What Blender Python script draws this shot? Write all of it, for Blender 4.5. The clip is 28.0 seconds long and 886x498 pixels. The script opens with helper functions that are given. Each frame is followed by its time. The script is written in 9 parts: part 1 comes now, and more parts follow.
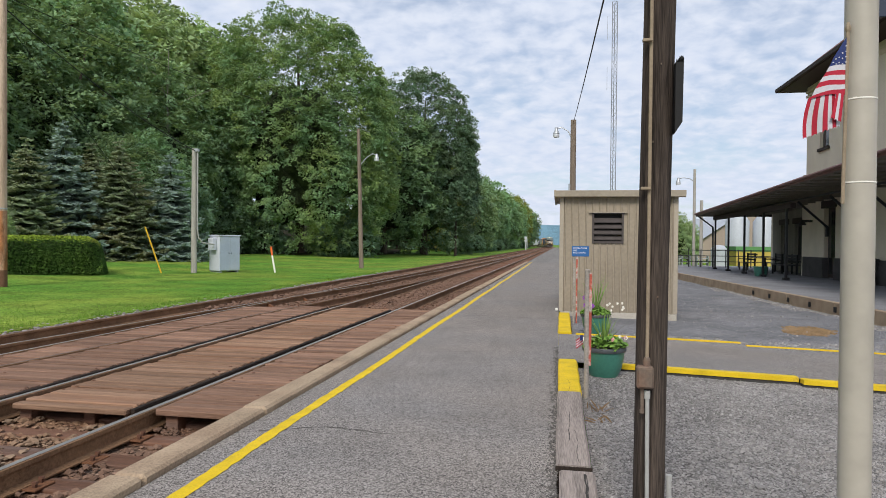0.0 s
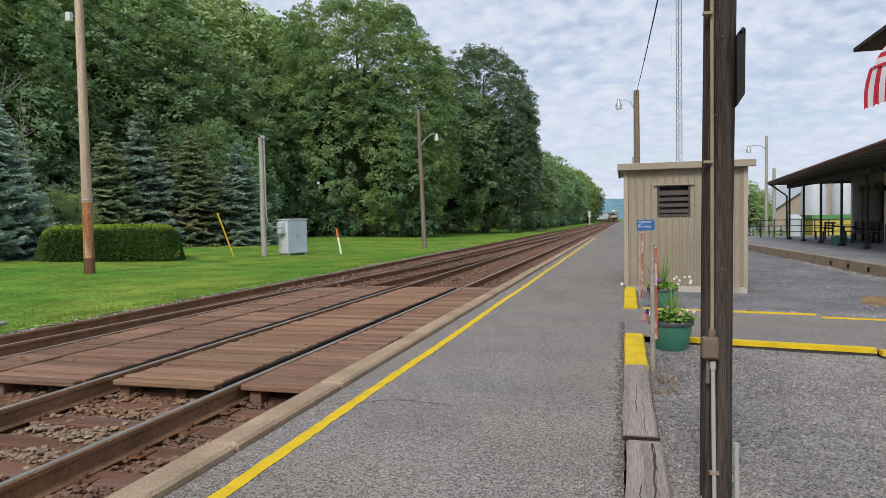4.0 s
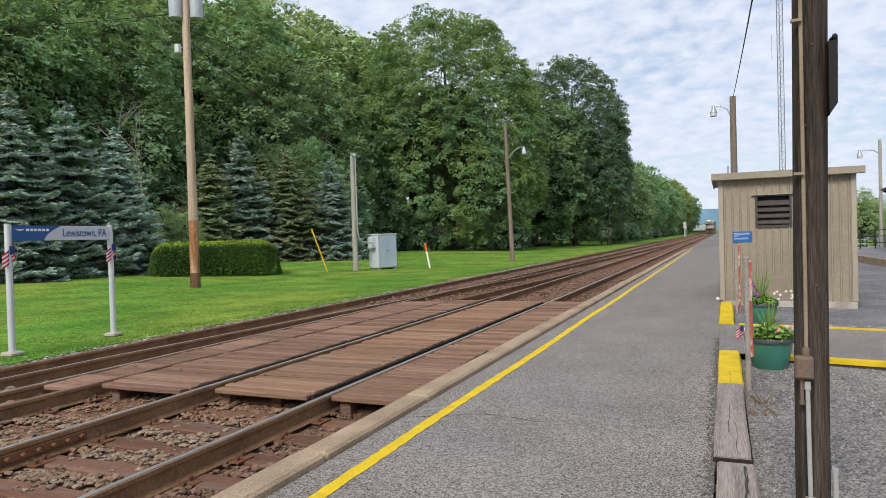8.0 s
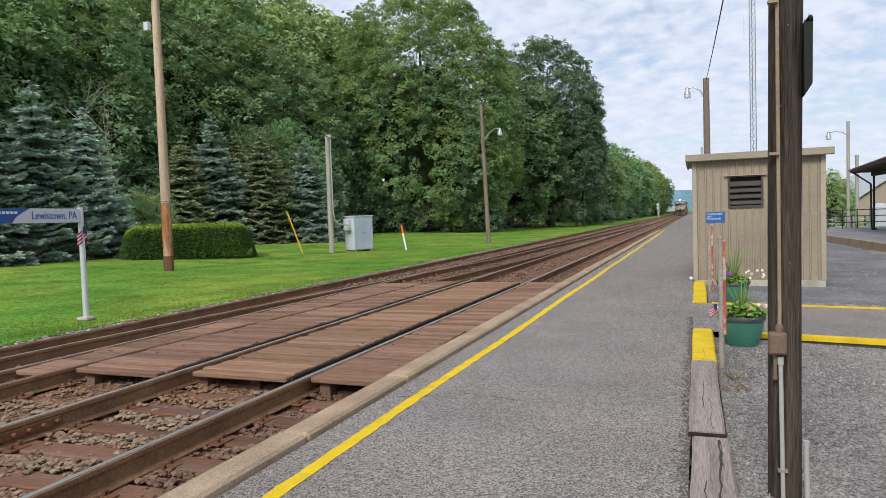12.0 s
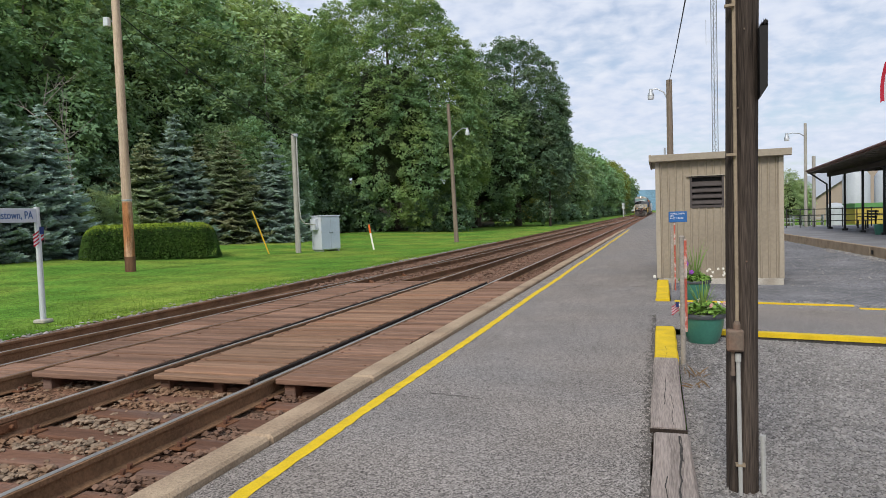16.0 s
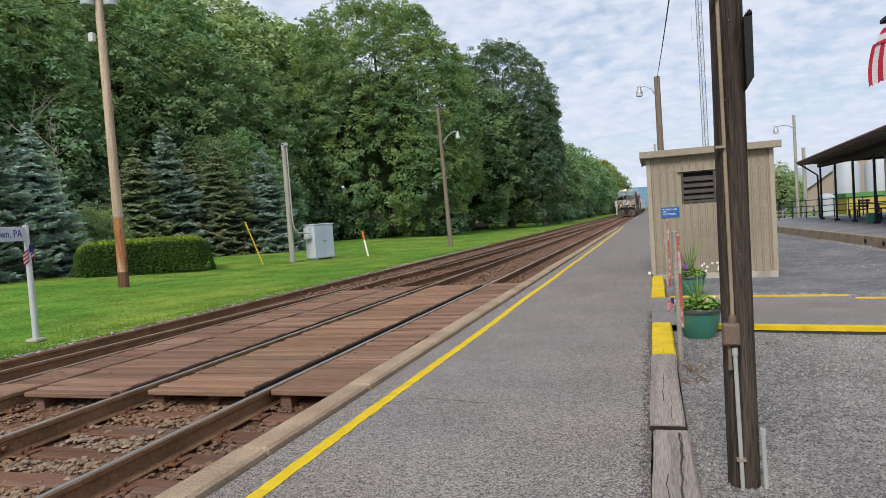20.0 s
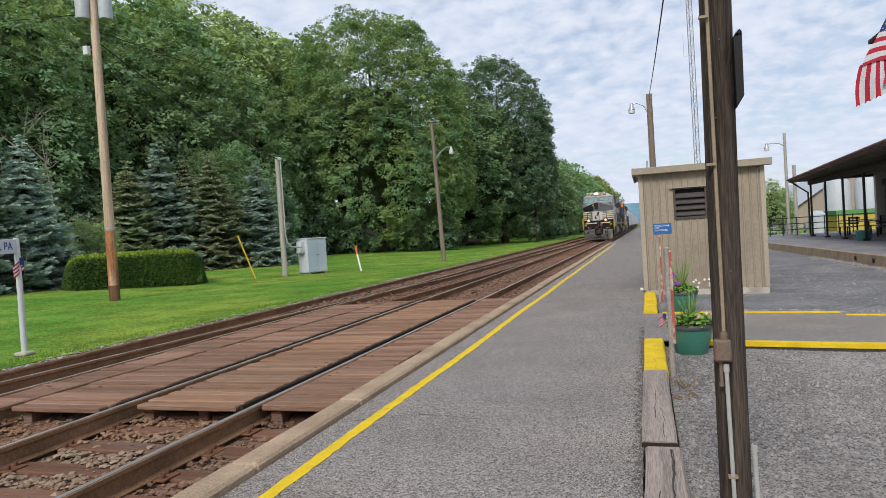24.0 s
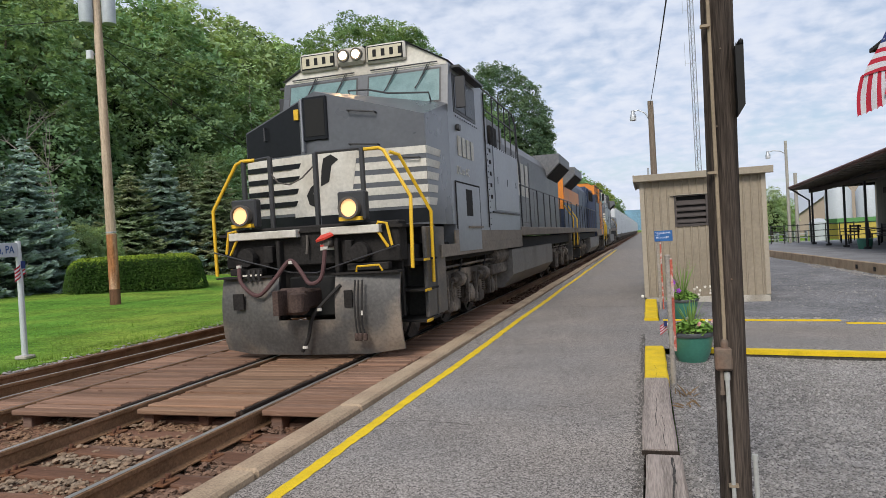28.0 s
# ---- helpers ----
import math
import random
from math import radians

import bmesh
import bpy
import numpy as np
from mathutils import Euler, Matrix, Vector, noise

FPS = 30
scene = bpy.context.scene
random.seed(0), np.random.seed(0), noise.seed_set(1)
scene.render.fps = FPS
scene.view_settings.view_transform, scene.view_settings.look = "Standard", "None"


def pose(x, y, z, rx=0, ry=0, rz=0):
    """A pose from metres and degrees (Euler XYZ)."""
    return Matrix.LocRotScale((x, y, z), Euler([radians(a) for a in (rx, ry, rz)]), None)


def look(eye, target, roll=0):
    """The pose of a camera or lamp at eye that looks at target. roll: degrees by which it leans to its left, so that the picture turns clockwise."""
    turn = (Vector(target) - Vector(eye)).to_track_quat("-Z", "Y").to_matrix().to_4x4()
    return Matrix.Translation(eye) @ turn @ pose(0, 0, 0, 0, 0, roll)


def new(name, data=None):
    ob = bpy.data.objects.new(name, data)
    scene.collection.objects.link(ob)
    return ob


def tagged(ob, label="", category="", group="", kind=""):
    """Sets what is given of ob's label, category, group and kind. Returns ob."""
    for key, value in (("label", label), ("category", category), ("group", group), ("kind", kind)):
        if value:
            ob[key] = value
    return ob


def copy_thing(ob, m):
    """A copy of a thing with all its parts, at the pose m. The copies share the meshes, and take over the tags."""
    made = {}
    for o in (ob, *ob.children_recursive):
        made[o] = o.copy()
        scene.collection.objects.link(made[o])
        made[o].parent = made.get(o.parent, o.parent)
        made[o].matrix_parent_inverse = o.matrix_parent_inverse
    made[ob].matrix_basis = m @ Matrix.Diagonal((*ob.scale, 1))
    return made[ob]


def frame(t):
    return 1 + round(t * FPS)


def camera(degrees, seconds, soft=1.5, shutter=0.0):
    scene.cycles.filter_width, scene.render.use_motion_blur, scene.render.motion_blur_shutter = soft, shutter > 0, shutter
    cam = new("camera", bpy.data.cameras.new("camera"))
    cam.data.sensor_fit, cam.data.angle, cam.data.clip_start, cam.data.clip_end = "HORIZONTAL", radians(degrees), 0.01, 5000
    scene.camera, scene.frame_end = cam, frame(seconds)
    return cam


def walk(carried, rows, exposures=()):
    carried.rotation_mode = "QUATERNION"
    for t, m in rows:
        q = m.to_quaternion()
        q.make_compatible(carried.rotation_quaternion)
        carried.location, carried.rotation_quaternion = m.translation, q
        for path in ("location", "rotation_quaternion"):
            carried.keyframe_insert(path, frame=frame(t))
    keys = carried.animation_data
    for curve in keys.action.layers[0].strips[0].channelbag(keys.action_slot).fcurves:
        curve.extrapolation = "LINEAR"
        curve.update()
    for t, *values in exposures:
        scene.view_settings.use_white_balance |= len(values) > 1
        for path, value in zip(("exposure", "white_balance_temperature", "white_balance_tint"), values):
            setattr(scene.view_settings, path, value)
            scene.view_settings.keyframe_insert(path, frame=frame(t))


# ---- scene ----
cam = camera(66.78, 28.0, soft=0.9)

# seconds, eye (x across the tracks, y along them, z over the rail heads), yaw, pitch, roll in degrees
PATH = [
    (0, 4.412, 0.175, 1.519, 9.84, -0.50, 0.60),
    (0.5, 4.429, 0.159, 1.526, 10.21, -0.08, 0.35),
    (1, 4.426, 0.129, 1.532, 11.16, 0.17, -0.04),
    (1.5, 4.380, 0.063, 1.532, 11.68, 0.09, -1.23),
    (2, 4.373, 0.019, 1.539, 12.34, -1.61, -0.72),
    (2.5, 4.442, 0.018, 1.545, 13.78, -1.61, -0.37),
    (3, 4.428, 0.000, 1.537, 15.01, -1.82, -0.62),
    (3.5, 4.427, -0.000, 1.545, 15.33, -2.45, -0.96),
    (4, 4.425, 0.012, 1.528, 15.15, -2.34, -1.05),
    (4.5, 4.436, 0.011, 1.528, 15.01, -2.30, -1.14),
    (5, 4.443, 0.009, 1.528, 14.87, -2.23, -1.23),
    (5.5, 4.444, -0.022, 1.550, 14.78, -2.27, -0.97),
    (6, 4.442, -0.059, 1.562, 16.25, -0.67, -2.11),
    (6.5, 4.440, -0.073, 1.557, 19.05, -0.75, -1.66),
    (7, 4.447, -0.060, 1.557, 19.90, -0.40, -2.13),
    (7.5, 4.455, -0.055, 1.554, 21.34, -0.88, -1.96),
    (8, 4.495, -0.044, 1.548, 22.67, -1.02, -1.65),
    (8.5, 4.498, -0.037, 1.553, 23.27, -1.38, -1.89),
    (9, 4.491, -0.053, 1.548, 23.60, -1.38, -2.03),
    (9.5, 4.479, -0.055, 1.542, 23.09, -1.94, -2.12),
    (10, 4.466, -0.063, 1.549, 23.28, -1.83, -2.22),
    (10.5, 4.470, -0.067, 1.548, 23.54, -1.82, -2.16),
    (11, 4.479, -0.070, 1.547, 23.28, -2.34, -2.29),
    (11.5, 4.475, -0.046, 1.541, 20.87, -2.61, -1.97),
    (12, 4.470, -0.062, 1.541, 20.66, -2.63, -1.87),
    (12.5, 4.480, -0.064, 1.549, 21.45, -2.62, -2.11),
    (13, 4.487, -0.031, 1.520, 21.23, -2.36, -2.21),
    (13.5, 4.487, -0.032, 1.520, 20.63, -2.29, -2.09),
    (14, 4.487, -0.034, 1.519, 19.92, -2.22, -2.09),
    (14.5, 4.481, -0.060, 1.543, 19.29, -2.39, -2.18),
    (15, 4.495, -0.041, 1.538, 18.98, -2.39, -2.85),
    (15.5, 4.492, -0.042, 1.537, 17.79, -2.18, -2.03),
    (16, 4.491, -0.051, 1.542, 17.95, -2.76, -1.91),
    (16.5, 4.493, -0.041, 1.536, 17.68, -3.90, -1.56),
    (17, 4.499, -0.039, 1.534, 16.96, -4.40, -1.50),
    (17.5, 4.500, -0.052, 1.546, 17.48, -4.71, -2.58),
    (18, 4.494, -0.030, 1.537, 17.34, -4.89, -3.63),
    (18.5, 4.496, -0.023, 1.536, 17.16, -4.76, -3.27),
    (19, 4.497, -0.014, 1.533, 18.13, -3.72, -4.65),
    (19.5, 4.500, -0.007, 1.536, 17.92, -2.70, -3.97),
    (20, 4.502, -0.000, 1.533, 17.50, -2.42, -3.92),
    (20.5, 4.501, 0.003, 1.534, 17.07, -2.35, -4.25),
    (21, 4.500, -0.002, 1.535, 16.57, -2.36, -3.73),
    (21.5, 4.501, -0.003, 1.539, 16.61, -2.04, -3.82),
    (22, 4.508, 0.010, 1.520, 16.69, -1.61, -4.06),
    (22.5, 4.510, 0.007, 1.520, 16.72, -1.47, -4.06),
    (23, 4.512, 0.004, 1.520, 16.75, -1.38, -4.03),
    (23.5, 4.506, -0.010, 1.539, 16.74, -1.40, -3.74),
    (24, 4.506, -0.004, 1.535, 16.83, -1.20, -3.59),
    (24.5, 4.505, -0.004, 1.538, 16.84, -1.14, -3.67),
    (25, 4.504, -0.004, 1.541, 16.93, -1.20, -3.88),
    (25.5, 4.502, 0.016, 1.532, 16.79, -1.14, -3.61),
    (26, 4.499, 0.026, 1.536, 16.71, -1.06, -3.56),
    (26.5, 4.498, 0.007, 1.542, 16.70, -1.03, -3.27),
    (27, 4.506, -0.005, 1.539, 16.76, -0.86, -3.42),
    (27.5, 4.505, -0.012, 1.538, 16.81, -0.78, -3.40),
    (28, 4.505, -0.010, 1.541, 16.87, -0.72, -3.26),
]


def aimed(x, y, z, yaw, pitch, roll):
    yw, pt = radians(yaw), radians(pitch)
    ahead = Vector((-math.sin(yw) * math.cos(pt), math.cos(yw) * math.cos(pt), math.sin(pt)))
    return look((x, y, z), Vector((x, y, z)) + ahead * 10, roll)


# the camera's own small changes of brightness
EXPOSURES = [(0.0, -0.02), (2.0, -0.09), (3.0, -0.10), (7.0, -0.09), (8.0, 0.06), (9.0, 0.07), (11.0, 0.08), (12.0, 0.06), (16.0, -0.03), (18.0, -0.09), (20.0, -0.03), (25.0, -0.02), (27.0, -0.02), (28.0, -0.03)]
walk(cam, [(t, aimed(*row)) for t, *row in PATH], EXPOSURES)

# ---- light: a bright broken overcast, a low soft sun behind it ----
SUN_EL, SUN_AZ = 42.0, 184.0
world = bpy.data.worlds.new("sky")
scene.world = world
world.use_nodes = True
wn, wl = world.node_tree.nodes, world.node_tree.links
wn.clear()


def wnode(kind, **sets):
    n = wn.new(kind)
    for k, v in sets.items():
        n.inputs[k].default_value = v
    return n


sky = wn.new("ShaderNodeTexSky")
sky.sky_type, sky.sun_disc = "NISHITA", False
sky.sun_elevation, sky.sun_rotation = radians(SUN_EL), radians(SUN_AZ)
sky_dim = wn.new("ShaderNodeVectorMath")
sky_dim.operation = "SCALE"
sky_dim.inputs["Scale"].default_value = 0.12
wl.new(sky.outputs[0], sky_dim.inputs[0])
coord = wn.new("ShaderNodeTexCoord")
split = wn.new("ShaderNodeSeparateXYZ")
wl.new(coord.outputs["Generated"], split.inputs[0])
# the cloud deck is a plane high above: divide by the height of the view ray
lift = wn.new("ShaderNodeMath")
lift.operation = "MAXIMUM"
lift.inputs[1].default_value = 0.04
wl.new(split.outputs[2], lift.inputs[0])
lift2 = wn.new("ShaderNodeMath")
lift2.operation = "ADD"
lift2.inputs[1].default_value = 0.26
wl.new(lift.outputs[0], lift2.inputs[0])
deck = []
for axis in (0, 1):
    d = wn.new("ShaderNodeMath")
    d.operation = "DIVIDE"
    wl.new(split.outputs[axis], d.inputs[0])
    wl.new(lift2.outputs[0], d.inputs[1])
    deck.append(d)
plane = wn.new("ShaderNodeCombineXYZ")
wl.new(deck[0].outputs[0], plane.inputs[0])
wl.new(deck[1].outputs[0], plane.inputs[1])
puffs = wnode("ShaderNodeTexNoise", Scale=14.0, Detail=6.0, Roughness=0.5, Distortion=0.2)
wl.new(plane.outputs[0], puffs.inputs["Vector"])
banks = wnode("ShaderNodeTexNoise", Scale=1.5, Detail=3.0, Roughness=0.5)
wl.new(plane.outputs[0], banks.inputs["Vector"])
both = wn.new("ShaderNodeMath")
both.operation = "MULTIPLY_ADD"
both.inputs[1].default_value = 0.55
wl.new(puffs.outputs[0], both.inputs[0])
wl.new(banks.outputs[0], both.inputs[2])
cover = wn.new("ShaderNodeMapRange")
cover.interpolation_type = "SMOOTHSTEP"
cover.inputs["From Min"].default_value, cover.inputs["From Max"].default_value = 0.50, 0.86
cover.inputs["To Min"].default_value, cover.inputs["To Max"].default_value = 0.42, 1.0
wl.new(both.outputs[0], cover.inputs["Value"])
tone = wn.new("ShaderNodeValToRGB")
tone.color_ramp.elements[0].position, tone.color_ramp.elements[0].color = 0.3, (0.68, 0.765, 0.945, 1)
tone.color_ramp.elements[1].position, tone.color_ramp.elements[1].color = 0.72, (0.825, 0.88, 1.0, 1)
wl.new(puffs.outputs[0], tone.inputs[0])
mix = wn.new("ShaderNodeMix")
mix.data_type = "RGBA"
wl.new(cover.outputs[0], mix.inputs[0])
wl.new(sky_dim.outputs[0], mix.inputs[6])
wl.new(tone.outputs[0], mix.inputs[7])
back = wn.new("ShaderNodeBackground")
back.inputs["Strength"].default_value = 0.96
wl.new(mix.outputs[2], back.inputs["Color"])
out = wn.new("ShaderNodeOutputWorld")
wl.new(back.outputs[0], out.inputs["Surface"])

sun = new("sun", bpy.data.lights.new("sun", "SUN"))
sun.data.energy, sun.data.angle, sun.data.color = 3.05, radians(20), (1.0, 0.94, 0.86)
az, el = radians(SUN_AZ), radians(SUN_EL)
sun.matrix_world = look((0, 0, 60), (-math.sin(az) * math.cos(el), -math.cos(az) * math.cos(el), 60 - math.sin(el)))
scene.view_settings.exposure = 0.0


# ---- materials ----
def material(name, base, rough=0.8, metal=0.0, vary=0.25, scale=6.0, fine=60.0, bump=0.25, bump_scale=None, tint=None, tint_scale=1.2,
             tint_at=(0.5, 0.7), per_object=0.0, per_island=0.0, coat=0.0, spec=0.5, stretch=None, rough_vary=0.1, detail=4.0, grains=None):
    """A procedural surface: base colour varied at two scales, an optional second colour in patches, fine relief."""
    m = bpy.data.materials.new(name)
    m.use_nodes = True
    nt = m.node_tree
    n, l = nt.nodes, nt.links
    b = n["Principled BSDF"]
    co = n.new("ShaderNodeTexCoord")
    src = co.outputs["Object"]
    if stretch:
        mp = n.new("ShaderNodeMapping")
        mp.inputs["Scale"].default_value = stretch
        l.new(src, mp.inputs[0])
        src = mp.outputs[0]
    rnd = n.new("ShaderNodeObjectInfo")
    if per_object:
        sh = n.new("ShaderNodeVectorMath")
        sh.operation = "MULTIPLY_ADD"
        cmb = n.new("ShaderNodeCombineXYZ")
        for k in range(3):
            l.new(rnd.outputs["Random"], cmb.inputs[k])
        l.new(cmb.outputs[0], sh.inputs[0])
        sh.inputs[1].default_value = (37.0, 53.0, 71.0)
        l.new(src, sh.inputs[2])
        src = sh.outputs[0]
    big = n.new("ShaderNodeTexNoise")
    big.inputs["Scale"].default_value, big.inputs["Detail"].default_value = scale, detail
    small = n.new("ShaderNodeTexNoise")
    small.inputs["Scale"].default_value, small.inputs["Detail"].default_value = fine, 3.0
    for t in (big, small):
        l.new(src, t.inputs["Vector"])
    add = n.new("ShaderNodeMath")
    add.operation = "ADD"
    l.new(big.outputs[0], add.inputs[0])
    l.new(small.outputs[0], add.inputs[1])
    val = add.outputs[0]
    if per_object or per_island:
        extra = n.new("ShaderNodeMath")
        extra.operation = "MULTIPLY_ADD"
        if per_island:
            geo = n.new("ShaderNodeNewGeometry")
            l.new(geo.outputs["Random Per Island"], extra.inputs[0])
        else:
            l.new(rnd.outputs["Random"], extra.inputs[0])
        extra.inputs[1].default_value = (per_island or per_object) * 1.0
        l.new(val, extra.inputs[2])
        low, high = 0.76, 1.24 + (per_island or per_object)
        val = extra.outputs[0]
    else:
        low, high = 0.76, 1.24
    fac = n.new("ShaderNodeMapRange")
    fac.inputs["From Min"].default_value, fac.inputs["From Max"].default_value = low, high
    fac.inputs["To Min"].default_value, fac.inputs["To Max"].default_value = 1 - vary, 1 + vary
    l.new(val, fac.inputs["Value"])
    shade, cells = fac.outputs[0], None
    if grains:
        # single grains or chips, each of its own lightness
        cells = n.new("ShaderNodeTexVoronoi")
        cells.inputs["Scale"].default_value = grains[0]
        l.new(co.outputs["Object"], cells.inputs["Vector"])
        tone_of = n.new("ShaderNodeRGBToBW")
        l.new(cells.outputs["Color"], tone_of.inputs[0])
        spread = n.new("ShaderNodeMapRange")
        spread.inputs["From Min"].default_value, spread.inputs["From Max"].default_value = 0.15, 0.85
        spread.inputs["To Min"].default_value, spread.inputs["To Max"].default_value = 1 - grains[1], 1 + grains[1]
        l.new(tone_of.outputs[0], spread.inputs["Value"])
        times = n.new("ShaderNodeMath")
        times.operation = "MULTIPLY"
        l.new(shade, times.inputs[0])
        l.new(spread.outputs[0], times.inputs[1])
        shade = times.outputs[0]
    col = n.new("ShaderNodeVectorMath")
    col.operation = "SCALE"
    l.new(shade, col.inputs["Scale"])
    if tint:
        pt = n.new("ShaderNodeTexNoise")
        pt.inputs["Scale"].default_value, pt.inputs["Detail"].default_value = tint_scale, 5.0
        l.new(src, pt.inputs["Vector"])
        rg = n.new("ShaderNodeMapRange")
        rg.inputs["From Min"].default_value, rg.inputs["From Max"].default_value = tint_at
        l.new(pt.outputs[0], rg.inputs["Value"])
        mx = n.new("ShaderNodeMix")
        mx.data_type = "RGBA"
        l.new(rg.outputs[0], mx.inputs[0])
        mx.inputs[6].default_value, mx.inputs[7].default_value = (*base, 1), (*tint, 1)
        l.new(mx.outputs[2], col.inputs[0])
    else:
        col.inputs[0].default_value = base
    l.new(col.outputs[0], b.inputs["Base Color"])
    rr = n.new("ShaderNodeMapRange")
    rr.inputs["To Min"].default_value, rr.inputs["To Max"].default_value = max(0.02, rough - rough_vary), min(1, rough + rough_vary)
    l.new(big.outputs[0], rr.inputs["Value"])
    l.new(rr.outputs[0], b.inputs["Roughness"])
    b.inputs["Metallic"].default_value = metal
    b.inputs["Coat Weight"].default_value = coat
    # rough, dusty surfaces have little sheen
    b.inputs["Specular IOR Level"].default_value = spec if rough < 0.6 or metal > 0.3 else spec * 0.3
    if bump:
        bs = small
        if bump_scale:
            bs = n.new("ShaderNodeTexNoise")
            bs.inputs["Scale"].default_value, bs.inputs["Detail"].default_value = bump_scale, 6.0
            l.new(src, bs.inputs["Vector"])
        bp = n.new("ShaderNodeBump")
        bp.inputs["Strength"].default_value, bp.inputs["Distance"].default_value = bump, 0.02 if not grains else 0.35 / grains[0]
        if cells:
            bp.invert = True
            l.new(cells.outputs["Distance"], bp.inputs["Height"])
        else:
            l.new(bs.outputs[0], bp.inputs["Height"])
        l.new(bp.outputs[0], b.inputs["Normal"])
    return m


def glow(name, colour, strength):
    m = bpy.data.materials.new(name)
    m.use_nodes = True
    b = m.node_tree.nodes["Principled BSDF"]
    b.inputs["Base Color"].default_value = (*colour, 1)
    b.inputs["Emission Color"].default_value = (*colour, 1)
    b.inputs["Emission Strength"].default_value = strength
    return m


def glass(name, colour=(0.02, 0.03, 0.03), rough=0.05):
    return material(name, colour, rough=rough, vary=0.1, bump=0.0, spec=0.6, rough_vary=0.02)


# ---- mesh building ----
class Build:
    """Collects faces of one mesh part."""

    def __init__(self):
        self.v, self.f = [], []

    def add(self, verts, faces):
        k = len(self.v)
        self.v.extend(tuple(p) for p in verts)
        self.f.extend(tuple(i + k for i in q) for q in faces)
        return self

    def box(self, x0, x1, y0, y1, z0, z1, b=0.0, m=None):
        """A box, with its edges cut by b."""
        if b <= 0:
            vs = [(x, y, z) for x in (x0, x1) for y in (y0, y1) for z in (z0, z1)]
            fs = [(0, 1, 3, 2), (4, 6, 7, 5), (0, 4, 5, 1), (2, 3, 7, 6), (0, 2, 6, 4), (1, 5, 7, 3)]
        else:
            vs, ids = [], {}
            lo, hi = (x0, y0, z0), (x1, y1, z1)
            for sx in (0, 1):
                for sy in (0, 1):
                    for sz in (0, 1):
                        s = (sx, sy, sz)
                        for a in range(3):
                            p = [(hi[k] if s[k] else lo[k]) if k == a else (hi[k] - b if s[k] else lo[k] + b) for k in range(3)]
                            ids[s, a] = len(vs)
                            vs.append(tuple(p))
            fs = []
            for a in range(3):
                o = [k for k in range(3) if k != a]
                for e in (0, 1):
                    loop = []
                    for i, j in ((0, 0), (1, 0), (1, 1), (0, 1)):
                        s = [0, 0, 0]
                        s[a], s[o[0]], s[o[1]] = e, i, j
                        loop.append(ids[tuple(s), a])
                    fs.append(tuple(loop if (e == 1) == (a != 1) else loop[::-1]))
            for a in range(3):
                o = [k for k in range(3) if k != a]
                for i in (0, 1):
                    for j in (0, 1):
                        s0, s1 = [0, 0, 0], [0, 0, 0]
                        s0[o[0]] = s1[o[0]] = i
                        s0[o[1]] = s1[o[1]] = j
                        s1[a] = 1
                        s0, s1 = tuple(s0), tuple(s1)
                        q = (ids[s0, o[0]], ids[s1, o[0]], ids[s1, o[1]], ids[s0, o[1]])
                        fs.append(q if ((i + j) % 2 == 0) != (a == 1) else q[::-1])
            for sx in (0, 1):
                for sy in (0, 1):
                    for sz in (0, 1):
                        s = (sx, sy, sz)
                        q = tuple(ids[s, a] for a in range(3))
                        fs.append(q if (sx + sy + sz) % 2 else q[::-1])
        if m is not None:
            vs = [m @ Vector(p) for p in vs]
        return self.add(vs, fs)

    def tube(self, pts, r, n=8, cap=True):
        """A round bar through points; r is one radius or one for each point."""
        pts = [Vector(p) for p in pts]
        rs = list(r) if isinstance(r, (list, tuple)) else [r] * len(pts)
        vs, fs = [], []
        side = None
        for i, p in enumerate(pts):
            d = (pts[min(i + 1, len(pts) - 1)] - pts[max(i - 1, 0)]).normalized()
            if side is None:
                side = d.orthogonal().normalized()
            side = (side - d * side.dot(d)).normalized()
            up = d.cross(side)
            for k in range(n):
                a = 2 * math.pi * k / n
                vs.append(p + (side * math.cos(a) + up * math.sin(a)) * rs[i])
        for i in range(len(pts) - 1):
            for k in range(n):
                a, c = i * n + k, i * n + (k + 1) % n
                fs.append((a, c, c + n, a + n))
        if cap:
            fs.append(tuple(range(n))[::-1])
            fs.append(tuple(range((len(pts) - 1) * n, len(pts) * n)))
        return self.add(vs, fs)

    def lathe(self, prof, n=20, at=(0, 0, 0), axis="z"):
        """A turned body from (radius, height) pairs."""
        vs, fs = [], []
        for r, h in prof:
            for k in range(n):
                a = 2 * math.pi * k / n
                p = (r * math.cos(a), r * math.sin(a), h)
                if axis == "x":
                    p = (h, p[0], p[1])
                elif axis == "y":
                    p = (p[0], h, p[1])
                vs.append((p[0] + at[0], p[1] + at[1], p[2] + at[2]))
        for i in range(len(prof) - 1):
            for k in range(n):
                a, c = i * n + k, i * n + (k + 1) % n
                fs.append((a, c, c + n, a + n))
        fs.append(tuple(range(n))[::-1])
        fs.append(tuple(range((len(prof) - 1) * n, len(prof) * n)))
        return self.add(vs, fs)

    def prism(self, poly, a0, a1, axis="y"):
        """A polygon swept along an axis; poly holds the two other coordinates in x, y, z order."""
        k = len(poly)

        def put(p, a):
            return {"x": (a, p[0], p[1]), "y": (p[0], a, p[1]), "z": (p[0], p[1], a)}[axis]

        vs = [put(p, a0) for p in poly] + [put(p, a1) for p in poly]
        fs = [tuple(range(k))[::-1], tuple(range(k, 2 * k))]
        fs += [(i, (i + 1) % k, (i + 1) % k + k, i + k) for i in range(k)]
        return self.add(vs, fs)

